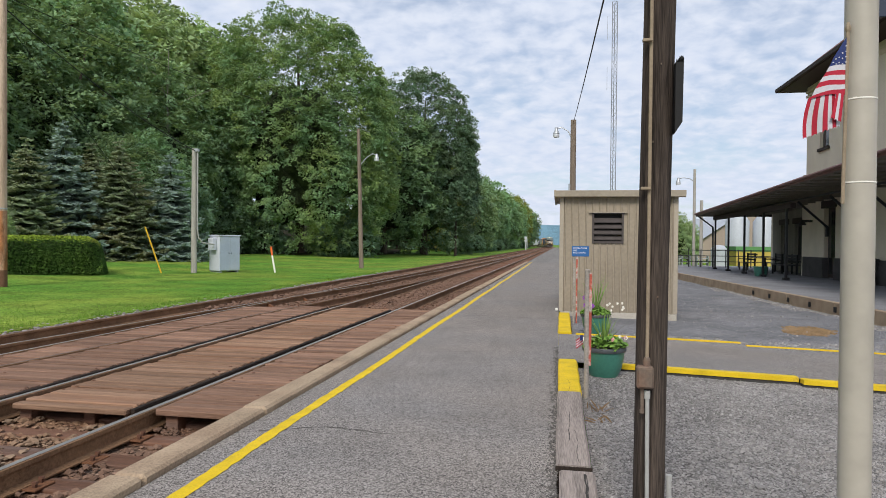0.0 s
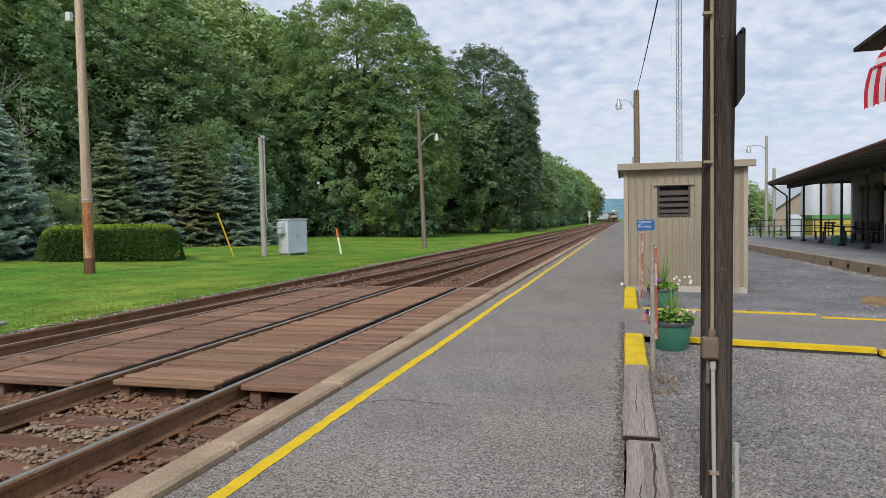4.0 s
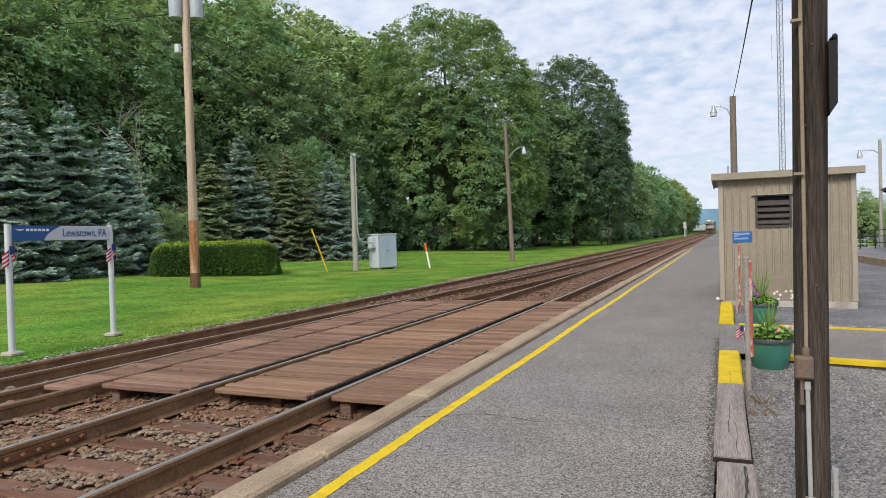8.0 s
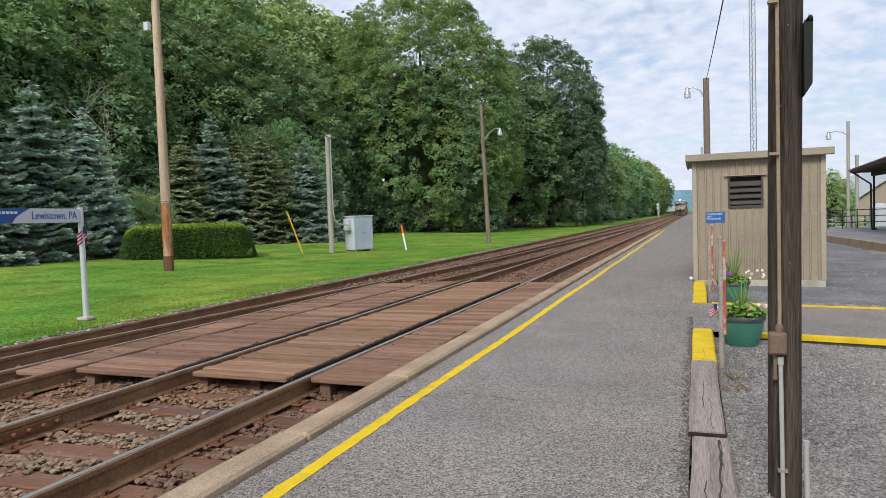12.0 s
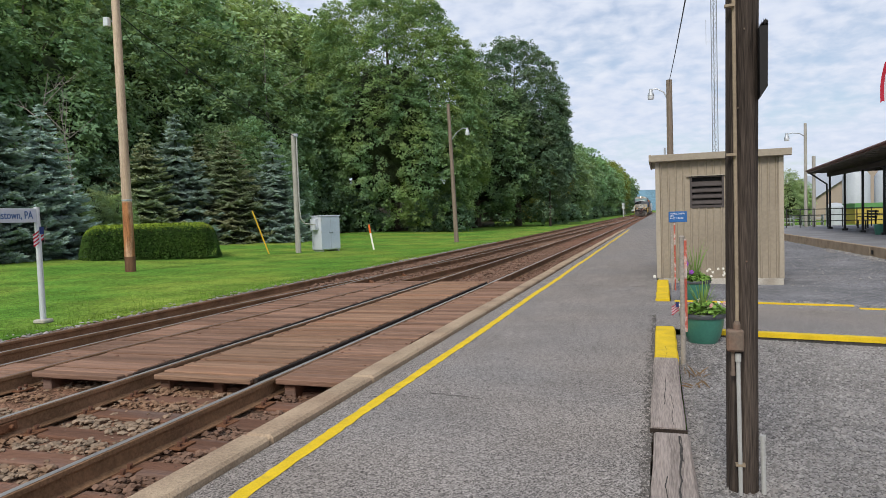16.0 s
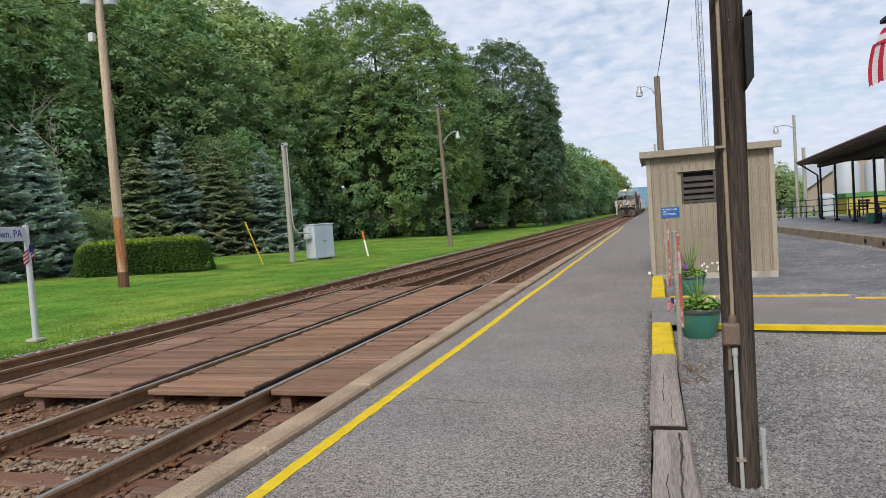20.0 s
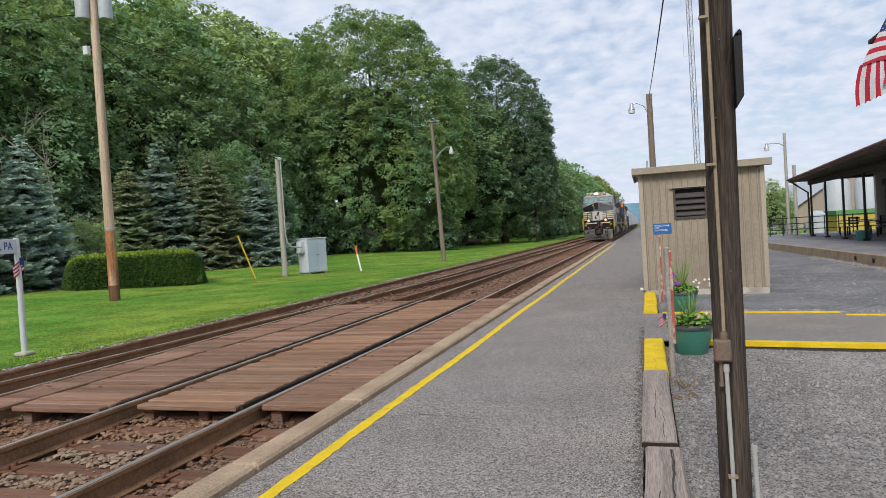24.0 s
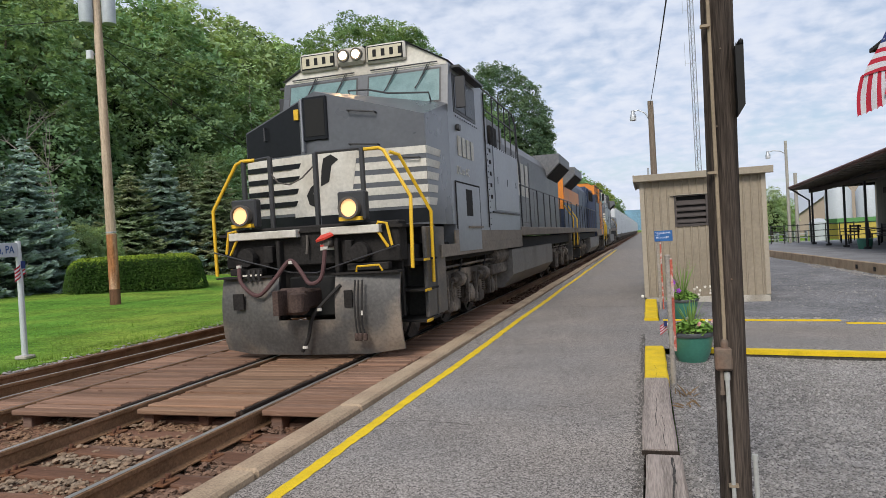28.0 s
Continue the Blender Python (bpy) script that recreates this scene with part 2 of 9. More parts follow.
    def pierced(self, axis, a0, a1, u0, u1, z0, z1, holes):
        """A wall a0 to a1 thick, from u0 to u1, with openings (u, u, z, z) cut through it: one connected body."""
        us = sorted({u0, u1, *(v for h in holes for v in h[:2])})
        zs = sorted({z0, z1, *(v for h in holes for v in h[2:])})
        put = (lambda a, u, z: (a, u, z)) if axis == "x" else (lambda a, u, z: (u, a, z))
        k, vs, fs = len(zs), [], []
        for a in (a0, a1):
            vs += [put(a, u, z) for u in us for z in zs]
        n = len(us) * k
        solid = {(i, j) for i in range(len(us) - 1) for j in range(k - 1) if not any(h[0] <= us[i] and us[i + 1] <= h[1] and h[2] <= zs[j] and zs[j + 1] <= h[3] for h in holes)}
        for i, j in solid:
            q = (i * k + j, (i + 1) * k + j, (i + 1) * k + j + 1, i * k + j + 1)
            fs += [q, tuple(v + n for v in q[::-1])]
            for (di, dj), (v, w) in (((-1, 0), (q[3], q[0])), ((1, 0), (q[1], q[2])), ((0, -1), (q[0], q[1])), ((0, 1), (q[2], q[3]))):
                if (i + di, j + dj) not in solid:
                    fs.append((v, w, w + n, v + n))
        return self.add(vs, fs)

    def quad(self, a, b, c, d):
        return self.add([a, b, c, d], [(0, 1, 2, 3)])

    def slab(self, pts, t):
        """A flat polygon (any plane) given a thickness along its normal, backwards."""
        pts = [Vector(p) for p in pts]
        nrm = (pts[1] - pts[0]).cross(pts[2] - pts[1]).normalized()
        k = len(pts)
        vs = pts + [p - nrm * t for p in pts]
        fs = [tuple(range(k)), tuple(range(k, 2 * k))[::-1]]
        fs += [(i, i + k, (i + 1) % k + k, (i + 1) % k) for i in range(k)]
        return self.add(vs, fs)

    def mesh(self, name, mat, smooth=False):
        me = bpy.data.meshes.new(name)
        me.from_pydata(self.v, [], self.f)
        for mm in mat if isinstance(mat, (list, tuple)) else [mat]:
            me.materials.append(mm)
        bm = bmesh.new()
        bm.from_mesh(me)
        bmesh.ops.recalc_face_normals(bm, faces=bm.faces)
        bm.to_mesh(me)
        bm.free()
        if smooth:
            me.polygons.foreach_set("use_smooth", [True] * len(me.polygons))
            me.set_sharp_from_angle(angle=radians(38))
        return me


def part(name, build, mat, parent=None, label="", smooth=False, at=None):
    """One mesh object under a thing or under a part."""
    ob = new(name, build.mesh(name, mat, smooth))
    if parent is not None:
        ob.parent = parent
    if at is not None:
        ob.matrix_basis = at
    return tagged(ob, label)


def share(name, me, parent, at):
    """A piece that shares its mesh with others like it."""
    ob = new(name, me)
    ob.parent = parent
    ob.matrix_basis = at
    return ob


def thing(name, at, label, category, group="", kind=""):
    ob = new(name)
    ob.empty_display_size = 0.2
    ob.matrix_basis = at if isinstance(at, Matrix) else pose(*at)
    return tagged(ob, label, category, group, kind)


def structure(name, build, mat, label, category="", smooth=False):
    return tagged(new(name, build.mesh(name, mat, smooth)), label, category or name.split("_")[0], "", "structure")


def lettering(name, text, size, mat, parent, at, label="", align="LEFT", depth=0.002, narrow=1.0):
    """Raised letters in the built-in font, turned into a mesh."""
    cu = bpy.data.curves.new(name, "FONT")
    cu.body, cu.size, cu.extrude, cu.align_x = text, size, depth, align
    tmp = new("tmp", cu)
    me = bpy.data.meshes.new_from_object(tmp.evaluated_get(bpy.context.evaluated_depsgraph_get()))
    bpy.data.objects.remove(tmp)
    me.transform(Matrix.Diagonal((narrow, 1, 1, 1)))
    me.materials.clear()
    me.materials.append(mat)
    ob = new(name, me)
    ob.parent = parent
    ob.matrix_basis = at
    return tagged(ob, label)


def smoothstep(a, b, x):
    t = min(1.0, max(0.0, (x - a) / (b - a)))
    return t * t * (3 - 2 * t)


def lawn_z(x, y):
    """Height of the grass: level beside the track, then a gentle rise, then the wooded hill."""
    z = -0.12 + 0.42 * smoothstep(11, 24, -x)
    z += 13 * smoothstep(34, 95, -x) + 14 * smoothstep(95, 260, -x)
    return z

# ---- surfaces ----
M_GRASS = material("grass_ground", (0.093, 0.204, 0.031), rough=0.95, vary=0.35, scale=0.7, fine=7.0, bump=0.6, tint=(0.178, 0.245, 0.042), tint_scale=0.22, tint_at=(0.42, 0.62), spec=0.1, grains=(30.0, 0.35))
M_ASPHALT = material("asphalt", (0.219, 0.197, 0.179), rough=0.93, vary=0.13, scale=1.1, fine=30.0, bump=0.5, tint=(0.205, 0.192, 0.183), tint_scale=0.5, tint_at=(0.40, 0.66), spec=0.25, grains=(118.0, 0.72))
M_GRAVEL = material("gravel_bed", (0.188, 0.176, 0.166), rough=0.95, vary=0.25, scale=0.9, fine=12.0, bump=0.9, tint=(0.26, 0.245, 0.235), tint_scale=0.5, spec=0.2, grains=(80.0, 0.60))
M_FINES = material("packed_fine_gravel", (0.172, 0.172, 0.180), rough=0.95, vary=0.25, scale=0.8, fine=10.0, bump=0.7, tint=(0.225, 0.222, 0.228), tint_scale=0.45, spec=0.2, grains=(70.0, 0.5))
M_BALLAST = material("ballast_bed", (0.165, 0.094, 0.062), rough=0.95, vary=0.45, scale=2.4, fine=30.0, bump=0.9, tint=(0.20, 0.145, 0.11), tint_scale=1.1, spec=0.15, grains=(38.0, 0.5))
M_KERB = material("kerb_concrete", (0.36, 0.275, 0.19), rough=0.92, vary=0.25, scale=1.6, fine=60.0, bump=0.5, bump_scale=70.0, tint=(0.27, 0.19, 0.13), tint_scale=1.1, tint_at=(0.45, 0.7))
M_YELLOW = material("yellow_paint", (0.66, 0.46, 0.02), rough=0.7, vary=0.16, scale=5.0, fine=110.0, bump=0.35, bump_scale=160.0, tint=(0.50, 0.36, 0.05), tint_scale=9.0, tint_at=(0.6, 0.75))
M_CONCRETE = material("concrete", (0.42, 0.39, 0.34), rough=0.9, vary=0.2, scale=2.0, fine=70.0, bump=0.3, tint=(0.30, 0.27, 0.22), tint_scale=1.6)
M_STATION_FLOOR = material("station_paving", (0.20, 0.20, 0.21), rough=0.85, vary=0.25, scale=0.8, fine=40.0, bump=0.3)
# the ridge's blue is distance haze put into its base colour
M_HILLHAZE = material("hill_haze", (0.13, 0.23, 0.30), rough=1.0, vary=0.25, scale=0.02, fine=0.3, bump=0.0)

# ---- ground: one sheet to the horizon, with the bed of the tracks sunk into it ----
TRACK_END, CURVE_AT, CURVE_R = 430.0, 312.0, 520.0


def track_x(y):
    """The line of the near track: straight, then bending away to the west."""
    return -((y - CURVE_AT) ** 2) / (2 * CURVE_R) if y > CURVE_AT else 0.0


def sheet(xs, ys, height):
    b = Build()
    b.v = [(x, y, height(x, y)) for y in ys for x in xs]
    k = len(xs)
    b.f = [(j * k + i, j * k + i + 1, (j + 1) * k + i + 1, (j + 1) * k + i) for j in range(len(ys) - 1) for i in range(k - 1)]
    return b


def ground_z(x, y):
    if x <= -5.2:
        return lawn_z(x, y)
    if x <= 10.4:
        return -0.42
    return -0.3 - 0.004 * max(0, x - 30)


gx = [-3000, -900, -400, -260, -180, -140, -120, -110, -102, -95, -90, -85, -80, -75, -70, -65, -60, -55, -50, -46, -42, -38, -34, -31, -28, -24, -20, -17, -14, -11, -8, -5.7, -5.2, -5.05, 10.4, 14, 30, 80, 300, 3000]
gy = [-200, -40, -10, 0, 5, 10, 15, 20, 25, 30, 35, 40, 50, 60, 80, 100, 140, 200, 300, 500, 900, 3000]
structure("ground", sheet(gx, gy, ground_z), M_GRASS, "mown green lawn rising gently to a wooded hill", "ground", True)

b = Build()
b.prism([(-5.25, -0.13), (-5.0, -0.2), (1.655, -0.21), (1.655, -0.5), (-5.25, -0.5)], -60, 440)
structure("ballast", b, M_BALLAST, "rust-stained crushed stone bed under the railway tracks", "ballast")

# ---- platform, kerb and yellow line ----
b = Build().box(1.90, 4.41, -12, 56.5, -0.5, 0.0)
platform = structure("platform", b, M_ASPHALT, "worn grey asphalt station platform with hairline cracks", "platform")
b = Build().box(1.66, 1.858, 56.5, 330, -0.5, -0.06).box(1.86, 11, 56.5, 330, -0.5, -0.05)
structure("track_side", b, M_GRAVEL, "grey gravel strip beside the track past the platform", "gravel")
kerb = thing("kerb", (0, 0, 0), "weathered tan concrete platform kerb beside the track", "kerb", kind="structure")
y = -12.0
for i, run in enumerate([6.0, 6.1, 3.85, 1.75, 6.2, 5.9, 6.0, 6.1, 6.0, 6.2, 6.0, 6.0, 2.5]):
    dx = random.uniform(-0.012, 0.012)
    part("kerb_stone", Build().box(1.66 + dx, 1.893, y + 0.006, y + run - 0.006, -0.45, 0.062 + random.uniform(-0.008, 0.006), 0.022), M_KERB, kerb)
    y += run
line = Build()
y = -12.0
edges = []
while y < 56:
    a = 0.010 * math.sin(y * 0.9) + 2.155 - 0.0012 * max(0, y)
    edges += [(a + random.uniform(-.007, .007), y, 0.004), (a + 0.105 + random.uniform(-.007, .007), y, 0.004)]
    y += 0.08 if 0 < y < 14 else 0.3
line.add(edges, [(2 * i, 2 * i + 1, 2 * i + 3, 2 * i + 2) for i in range(len(edges) // 2 - 1)])
structure("safety_line", line, M_YELLOW, "long yellow safety line painted on the platform", "line")

# cracks in the asphalt: thin dark seams laid on the surface
M_CRACK = material("crack", (0.062, 0.058, 0.055), rough=1.0, vary=0.2, bump=0.0, spec=0.05)


def crack(pts, w):
    b = Build()
    rnd = random.Random(int(pts[0][1] * 100))
    fine = []
    for (x0, y0), (x1, y1) in zip(pts, pts[1:]):
        k = max(2, int(math.hypot(x1 - x0, y1 - y0) / 0.07))
        for j in range(k):
            t = j / k
            fine.append((x0 + (x1 - x0) * t + rnd.uniform(-.014, .014), y0 + (y1 - y0) * t + rnd.uniform(-.014, .014)))
    vs = []
    for x0, y0 in fine:
        ww = w * rnd.uniform(0.4, 1.2)
        vs += [(x0, y0 - ww, 0.003), (x0, y0 + ww, 0.003)]
    b.add(vs, [(2 * i, 2 * i + 1, 2 * i + 3, 2 * i + 2) for i in range(len(fine) - 1)])
    ob = part("crack", b, M_CRACK, platform)


crack([(2.26, 13.95), (2.61, 14.25), (2.97, 14.29), (3.4, 14.12), (4.3, 14.0)], 0.016)
crack([(2.0, 5.2), (2.25, 5.29), (2.51, 5.45), (2.81, 5.40), (3.01, 5.35), (3.21, 5.32)], 0.006)
crack([(2.01, 5.28), (2.11, 5.74), (2.2, 6.6)], 0.004)
crack([(3.45, 6.02), (3.73, 6.0), (3.97, 6.16), (4.13, 6.08), (4.39, 6.24)], 0.004)
crack([(4.16, 10.56), (4.34, 10.0), (4.54, 9.52)], 0.006)
crack([(2.7, 9.42), (3.16, 9.5), (3.61, 9.69), (4.09, 9.6), (4.4, 9.17)], 0.007)
crack([(2.3, 25.2), (4.3, 25.0)], 0.012)
crack([(1.95, 34), (4.3, 34.2)], 0.014)

# ---- the yard between platform and station ----
def yard_z(x, y):
    return -0.07 - 0.055 * smoothstep(4.7, 7.4, x) + 0.02 * smoothstep(7.6, 11.0, x) + 0.025 * noise.noise(Vector((x * 0.6, y * 0.6, 3.0)))


xs = [4.655, 4.9, 5.3, 5.7, 6.2, 6.8, 7.4, 8.2, 9.0, 9.8, 10.6, 11.4, 12.6]
structure("yard", sheet(xs, [-12 + 0.6 * i for i in range(36)], yard_z), M_GRAVEL, "loose grey gravel yard beside the platform", "gravel", True)
structure("yard_north", sheet(xs, [10.25 + 0.8 * i for i in range(59)], yard_z), M_FINES, "loose grey gravel yard behind the metal shed", "gravel", True)


def kerb_x(y):
    """The face of the station platform's kerb."""
    return 11.80 - 0.052 * y


def path_z(x):
    return 0.0 - 0.045 * smoothstep(4.6, 7.6, x)


pxs = [4.412, 5.0, 5.6, 6.2, 6.8, 7.4, 8.2, 11.31]


def path_south(x):
    """The near edge of the path: two pieces, the second set back and slanting."""
    return 8.93 - 0.09 * (x - 4.85) if x < 7.225 else 8.58 - 0.23 * (x - 7.225)


def path_north(x):
    return 11.70 - 0.035 * (x - 4.70) if x < 7.305 else 11.31 - 0.20 * (x - 7.305)


pxs = [4.412, 5.0, 5.6, 6.2, 6.8, 7.22, 7.23, 7.30, 7.31, 8.2, 9.6, 11.37]
b = Build().add([(x, y, path_z(x)) for x in pxs for y in (path_south(x) + 0.06, (path_south(x) + path_north(x)) / 2, path_north(x) + 0.04)],
                [(3 * i + k, 3 * i + 3 + k, 3 * i + 4 + k, 3 * i + 1 + k) for i in range(len(pxs) - 1) for k in range(2)])
structure("path", b, M_ASPHALT, "asphalt crossing path between two yellow edges", "path")
EDGE_F = [(0, 4, 5, 1), (1, 5, 6, 2), (2, 6, 7, 3), (4, 8, 9, 5), (5, 9, 10, 6), (6, 10, 11, 7), (0, 1, 2, 3), (8, 11, 10, 9)]


def edging(x0, x1, line, wide, top, foot):
    """A timber edge from x0 to x1 along a line, standing a little above the path."""
    return [(x, line(x) + y, path_z(x) + z) for x in (x0, (x0 + x1) / 2, x1) for y, z in ((0, foot), (0, top), (wide, top), (wide, foot))]


b = Build()
for x0, x1 in ((4.85, 7.22), (7.23, 11.37)):
    b.add(edging(x0, x1, path_south, 0.125, 0.016, -0.04), EDGE_F)
structure("path_edge", b, M_YELLOW, "yellow painted timber edge of the path", "kerb")
b = Build()
for x0, x1 in ((4.85, 7.22), (7.23, 11.37)):
    b.add(edging(x0, x1, lambda x: path_south(x) + 0.015, 0.10, -0.042, -0.30), EDGE_F)
structure("path_footing", b, M_CRACK, "dark unpainted foot of the path edge", "kerb")
b = Build()
for x0, x1 in ((4.70, 7.30), (7.31, 11.26)):
    b.add(edging(x0, x1, path_north, 0.11 if x0 < 7 else 0.08, 0.016, -0.14), EDGE_F)
structure("path_edge_north", b, M_YELLOW, "yellow painted timber edge of the path beside the shed", "kerb")

# ---- far hill ----
b = Build()
prof = [(-1500, 60), (-900, 90), (-420, 70), (-200, 62), (-60, 46), (40, 44), (160, 34), (420, 40), (900, 60), (1600, 50)]
vs = [(x, 1500 + 0.1 * abs(x), -5) for x, h in prof] + [(x, 1540 + 0.1 * abs(x), h) for x, h in prof]
k = len(prof)
b.add(vs, [(i, i + 1, i + 1 + k, i + k) for i in range(k - 1)])
structure("backdrop", b, M_HILLHAZE, "distant wooded ridge, haze in its blue colour", "hill", True)

# ---- tracks ----
M_RAIL = material("rusty_rail", (0.20, 0.115, 0.063), rough=0.75, metal=0.0, vary=0.3, scale=3.0, fine=50.0, bump=0.3, tint=(0.24, 0.135, 0.08), tint_scale=2.0)
M_RAILHEAD = material("polished_rail_head", (0.46, 0.43, 0.40), rough=0.45, metal=0.85, vary=0.15, scale=2.0, fine=30.0, bump=0.05, stretch=(1, 0.1, 1))
M_HEAD_DULL = material("dull_rail_head", (0.19, 0.13, 0.10), rough=0.6, metal=0.2, vary=0.2, scale=2.0, fine=30.0, bump=0.1, stretch=(1, 0.1, 1))
M_TIE = material("old_tie_wood", (0.155, 0.082, 0.054), rough=0.95, vary=0.35, scale=3.0, fine=40.0, bump=0.6, stretch=(0.25, 2, 2), per_object=0.4, tint=(0.17, 0.12, 0.10), tint_scale=2.0)
M_PLANK = material("crossing_plank", (0.226, 0.137, 0.096), rough=0.9, vary=0.48, scale=3.0, fine=24.0, bump=0.6, bump_scale=30.0, stretch=(0.2, 3.0, 3.0), per_object=0.75, tint=(0.20, 0.11, 0.07), tint_scale=2.6, tint_at=(0.45, 0.68))
M_PLANK_TAN = material("tan_crossing_plank", (0.242, 0.150, 0.098), rough=0.9, vary=0.42, scale=3.0, fine=24.0, bump=0.6, bump_scale=30.0, stretch=(0.2, 3.0, 3.0), per_object=0.6, tint=(0.225, 0.12, 0.072), tint_scale=1.2, tint_at=(0.45, 0.68))
# near-black that stands for the shade in narrow gaps
M_GAPSHADE = material("gap_shade", (0.035, 0.026, 0.021), rough=0.8, vary=0.35, scale=3.0, fine=24.0, bump=0.4, stretch=(4, 0.3, 4))
M_PLATE = material("tie_plate", (0.16, 0.075, 0.04), rough=0.85, vary=0.3, scale=6.0, fine=60.0, bump=0.3)
M_SPIKE = material("rusty_spike", (0.12, 0.06, 0.04), rough=0.85, vary=0.2, bump=0.2)
M_STONE = material("ballast_stone", (0.235, 0.178, 0.128), rough=0.95, vary=0.35, scale=3.0, fine=40.0, bump=0.4, per_island=1.1, tint=(0.22, 0.135, 0.085), tint_scale=1.3, tint_at=(0.42, 0.6), spec=0.2)
M_STONE_RED = material("rusted_stone", (0.165, 0.103, 0.074), rough=0.95, vary=0.35, scale=3.0, fine=40.0, bump=0.4, per_island=1.1, spec=0.2)
M_TIMBER = material("weathered_timber", (0.285, 0.242, 0.215), rough=0.95, vary=0.38, scale=2.0, fine=26.0, bump=0.7, bump_scale=16.0, stretch=(6, 0.3, 6), tint=(0.20, 0.165, 0.145), tint_scale=1.0)

NEAR, FAR = 0.04, -3.69


def rail_line(name, path, head_mat, label, low=0.0):
    """A rail along (x, y) points: foot, web and head in one rolled section, with the worn top as a part."""
    sec = [(-0.07, -0.172), (0.07, -0.172), (0.07, -0.162), (0.012, -0.145), (0.010, -0.048), (0.037, -0.036), (0.037, -0.004), (0.03, 0.0), (-0.03, 0.0), (-0.037, -0.004), (-0.037, -0.036), (-0.010, -0.048), (-0.012, -0.145), (-0.07, -0.162)]
    ob = thing(name, (0, 0, 0), label, "rail", "rails of the two tracks", "structure")
    k = len(sec)
    vs = [(x + sx, y, z - low) for x, y in path for sx, z in sec]
    fs = [(j * k + i, j * k + (i + 1) % k, (j + 1) * k + (i + 1) % k, (j + 1) * k + i) for j in range(len(path) - 1) for i in range(k)]
    part("rail_body", Build().add(vs, fs + [tuple(range(k))]), M_RAIL, ob)
    vs = [(x + sx, y, 0.003 - low) for x, y in path for sx in (-0.024, 0.024)]
    fs = [(2 * j, 2 * j + 1, 2 * j + 3, 2 * j + 2) for j in range(len(path) - 1)]
    part("running_surface", Build().add(vs, fs), head_mat, ob, "bright worn running surface")
    return ob


far_ys = [-14, 40, 80, 120, 200, 300, 312, 325, 340, 355, 370, 390, 410, 430]
for nm, x, mat, low, lab in (("rail", NEAR + 0.76, M_RAILHEAD, 0.0, "near track rail with polished head"), ("rail", NEAR - 0.76, M_RAILHEAD, 0.0, "near track rail with bright polished head"),
                             ("rail", FAR - 0.73, M_HEAD_DULL, 0.04, "rusty brown outer rail of the far track"), ("rail", FAR + 0.73, M_RAILHEAD, 0.04, "rusty inner rail of the far track")):
    rail_line(nm, [(x + track_x(y), y) for y in far_ys], mat, lab, low)


# rails of the crossover that runs from the far track into the near one
def cross_x(y):
    """The right-hand rail of the crossover."""
    return -2.20 + 0.062 * max(0.0, y - 6.8) if y < 24 else -1.1336 + 0.040 * (y - 24)


rail_line("crossover_rail", [(cross_x(y) - 1.49 + 0.012 * max(0, y - 14), y) for y in (-14, 0, 5, 6.8, 8, 10, 12, 14, 16, 19, 24)] + [(-2.36, 32), (-2.0, 45), (-1.6, 60), (-1.2, 78), (-0.8, 100)], M_RAILHEAD, "shiny rail of the crossover turnout", 0.03)
rail_line("crossover_rail", [(cross_x(y), y) for y in (-14, 0, 5, 6.8, 8, 10, 12, 14, 16, 19, 24, 28, 32)], M_HEAD_DULL, "rusty closure rail of the crossover turnout", 0.01)

# ties
tie_mesh = Build().box(-1.3, 1.3, -0.115, 0.115, -0.36, -0.178, 0.012).mesh("tie", M_TIE)
TIE_AT = []
ties = thing("railway_ties", (0, 0, 0), "old brown wooden ties half sunk in the stones", "railway ties", kind="structure")
rnd = random.Random(4)
for centre in (NEAR, FAR):
    y = -9.0
    while y < 80:
        if centre == NEAR:
            TIE_AT.append(y)
        share("tie", tie_mesh, ties, pose(centre + rnd.uniform(-.05, .05), y, rnd.uniform(-.012, .006) - 0.04 * (centre == FAR), rnd.uniform(-1, 1), 0, rnd.uniform(-1.2, 1.2)))
        y += 0.56 + rnd.uniform(-.03, .03)
far_ties = Build()
y = 80.0
while y < 330:
    for centre in (NEAR, FAR):
        far_ties.box(centre - 1.3, centre + 1.3, y, y + 0.23, -0.36, -0.18)
    y += 0.56
tagged(part("distant_ties", far_ties, M_TIE, ties), kind="stuff")

# plates and spikes on the nearest ties
plates = thing("tie_plates", (0, 0, 0), "rusty orange steel tie plates with spikes", "tie plates", kind="structure")
plate_mesh = Build().box(-0.17, 0.17, -0.095, 0.095, -0.182, -0.166, 0.004).mesh("tie_plate", M_PLATE)
sb = Build().prism([(-0.012, -0.17), (0.012, -0.17), (0.012, -0.14), (0.022, -0.138), (0.016, -0.125), (-0.018, -0.127), (-0.012, -0.14)], -0.012, 0.012)
spike_mesh = sb.mesh("spike", M_SPIKE)
for x in (NEAR + 0.76, NEAR - 0.76, -2.20, FAR + 0.73, -3.69, FAR - 0.73):
    y = -9.0
    for j in range(48):
        if y < 5.6 or y > 15.2:
            share("tie_plate", plate_mesh, plates, pose(x, y, -0.04 * (x < -2.5), 0, 0, rnd.uniform(-2, 2)))
            for sx, sy in ((-0.095, -0.06), (0.095, 0.05), (0.13, -0.05)):
                share("spike", spike_mesh, plates, pose(x + sx, y + sy, -0.04 * (x < -2.5), 0, 0, 0 if sx > 0 else 180))
        y += 0.575
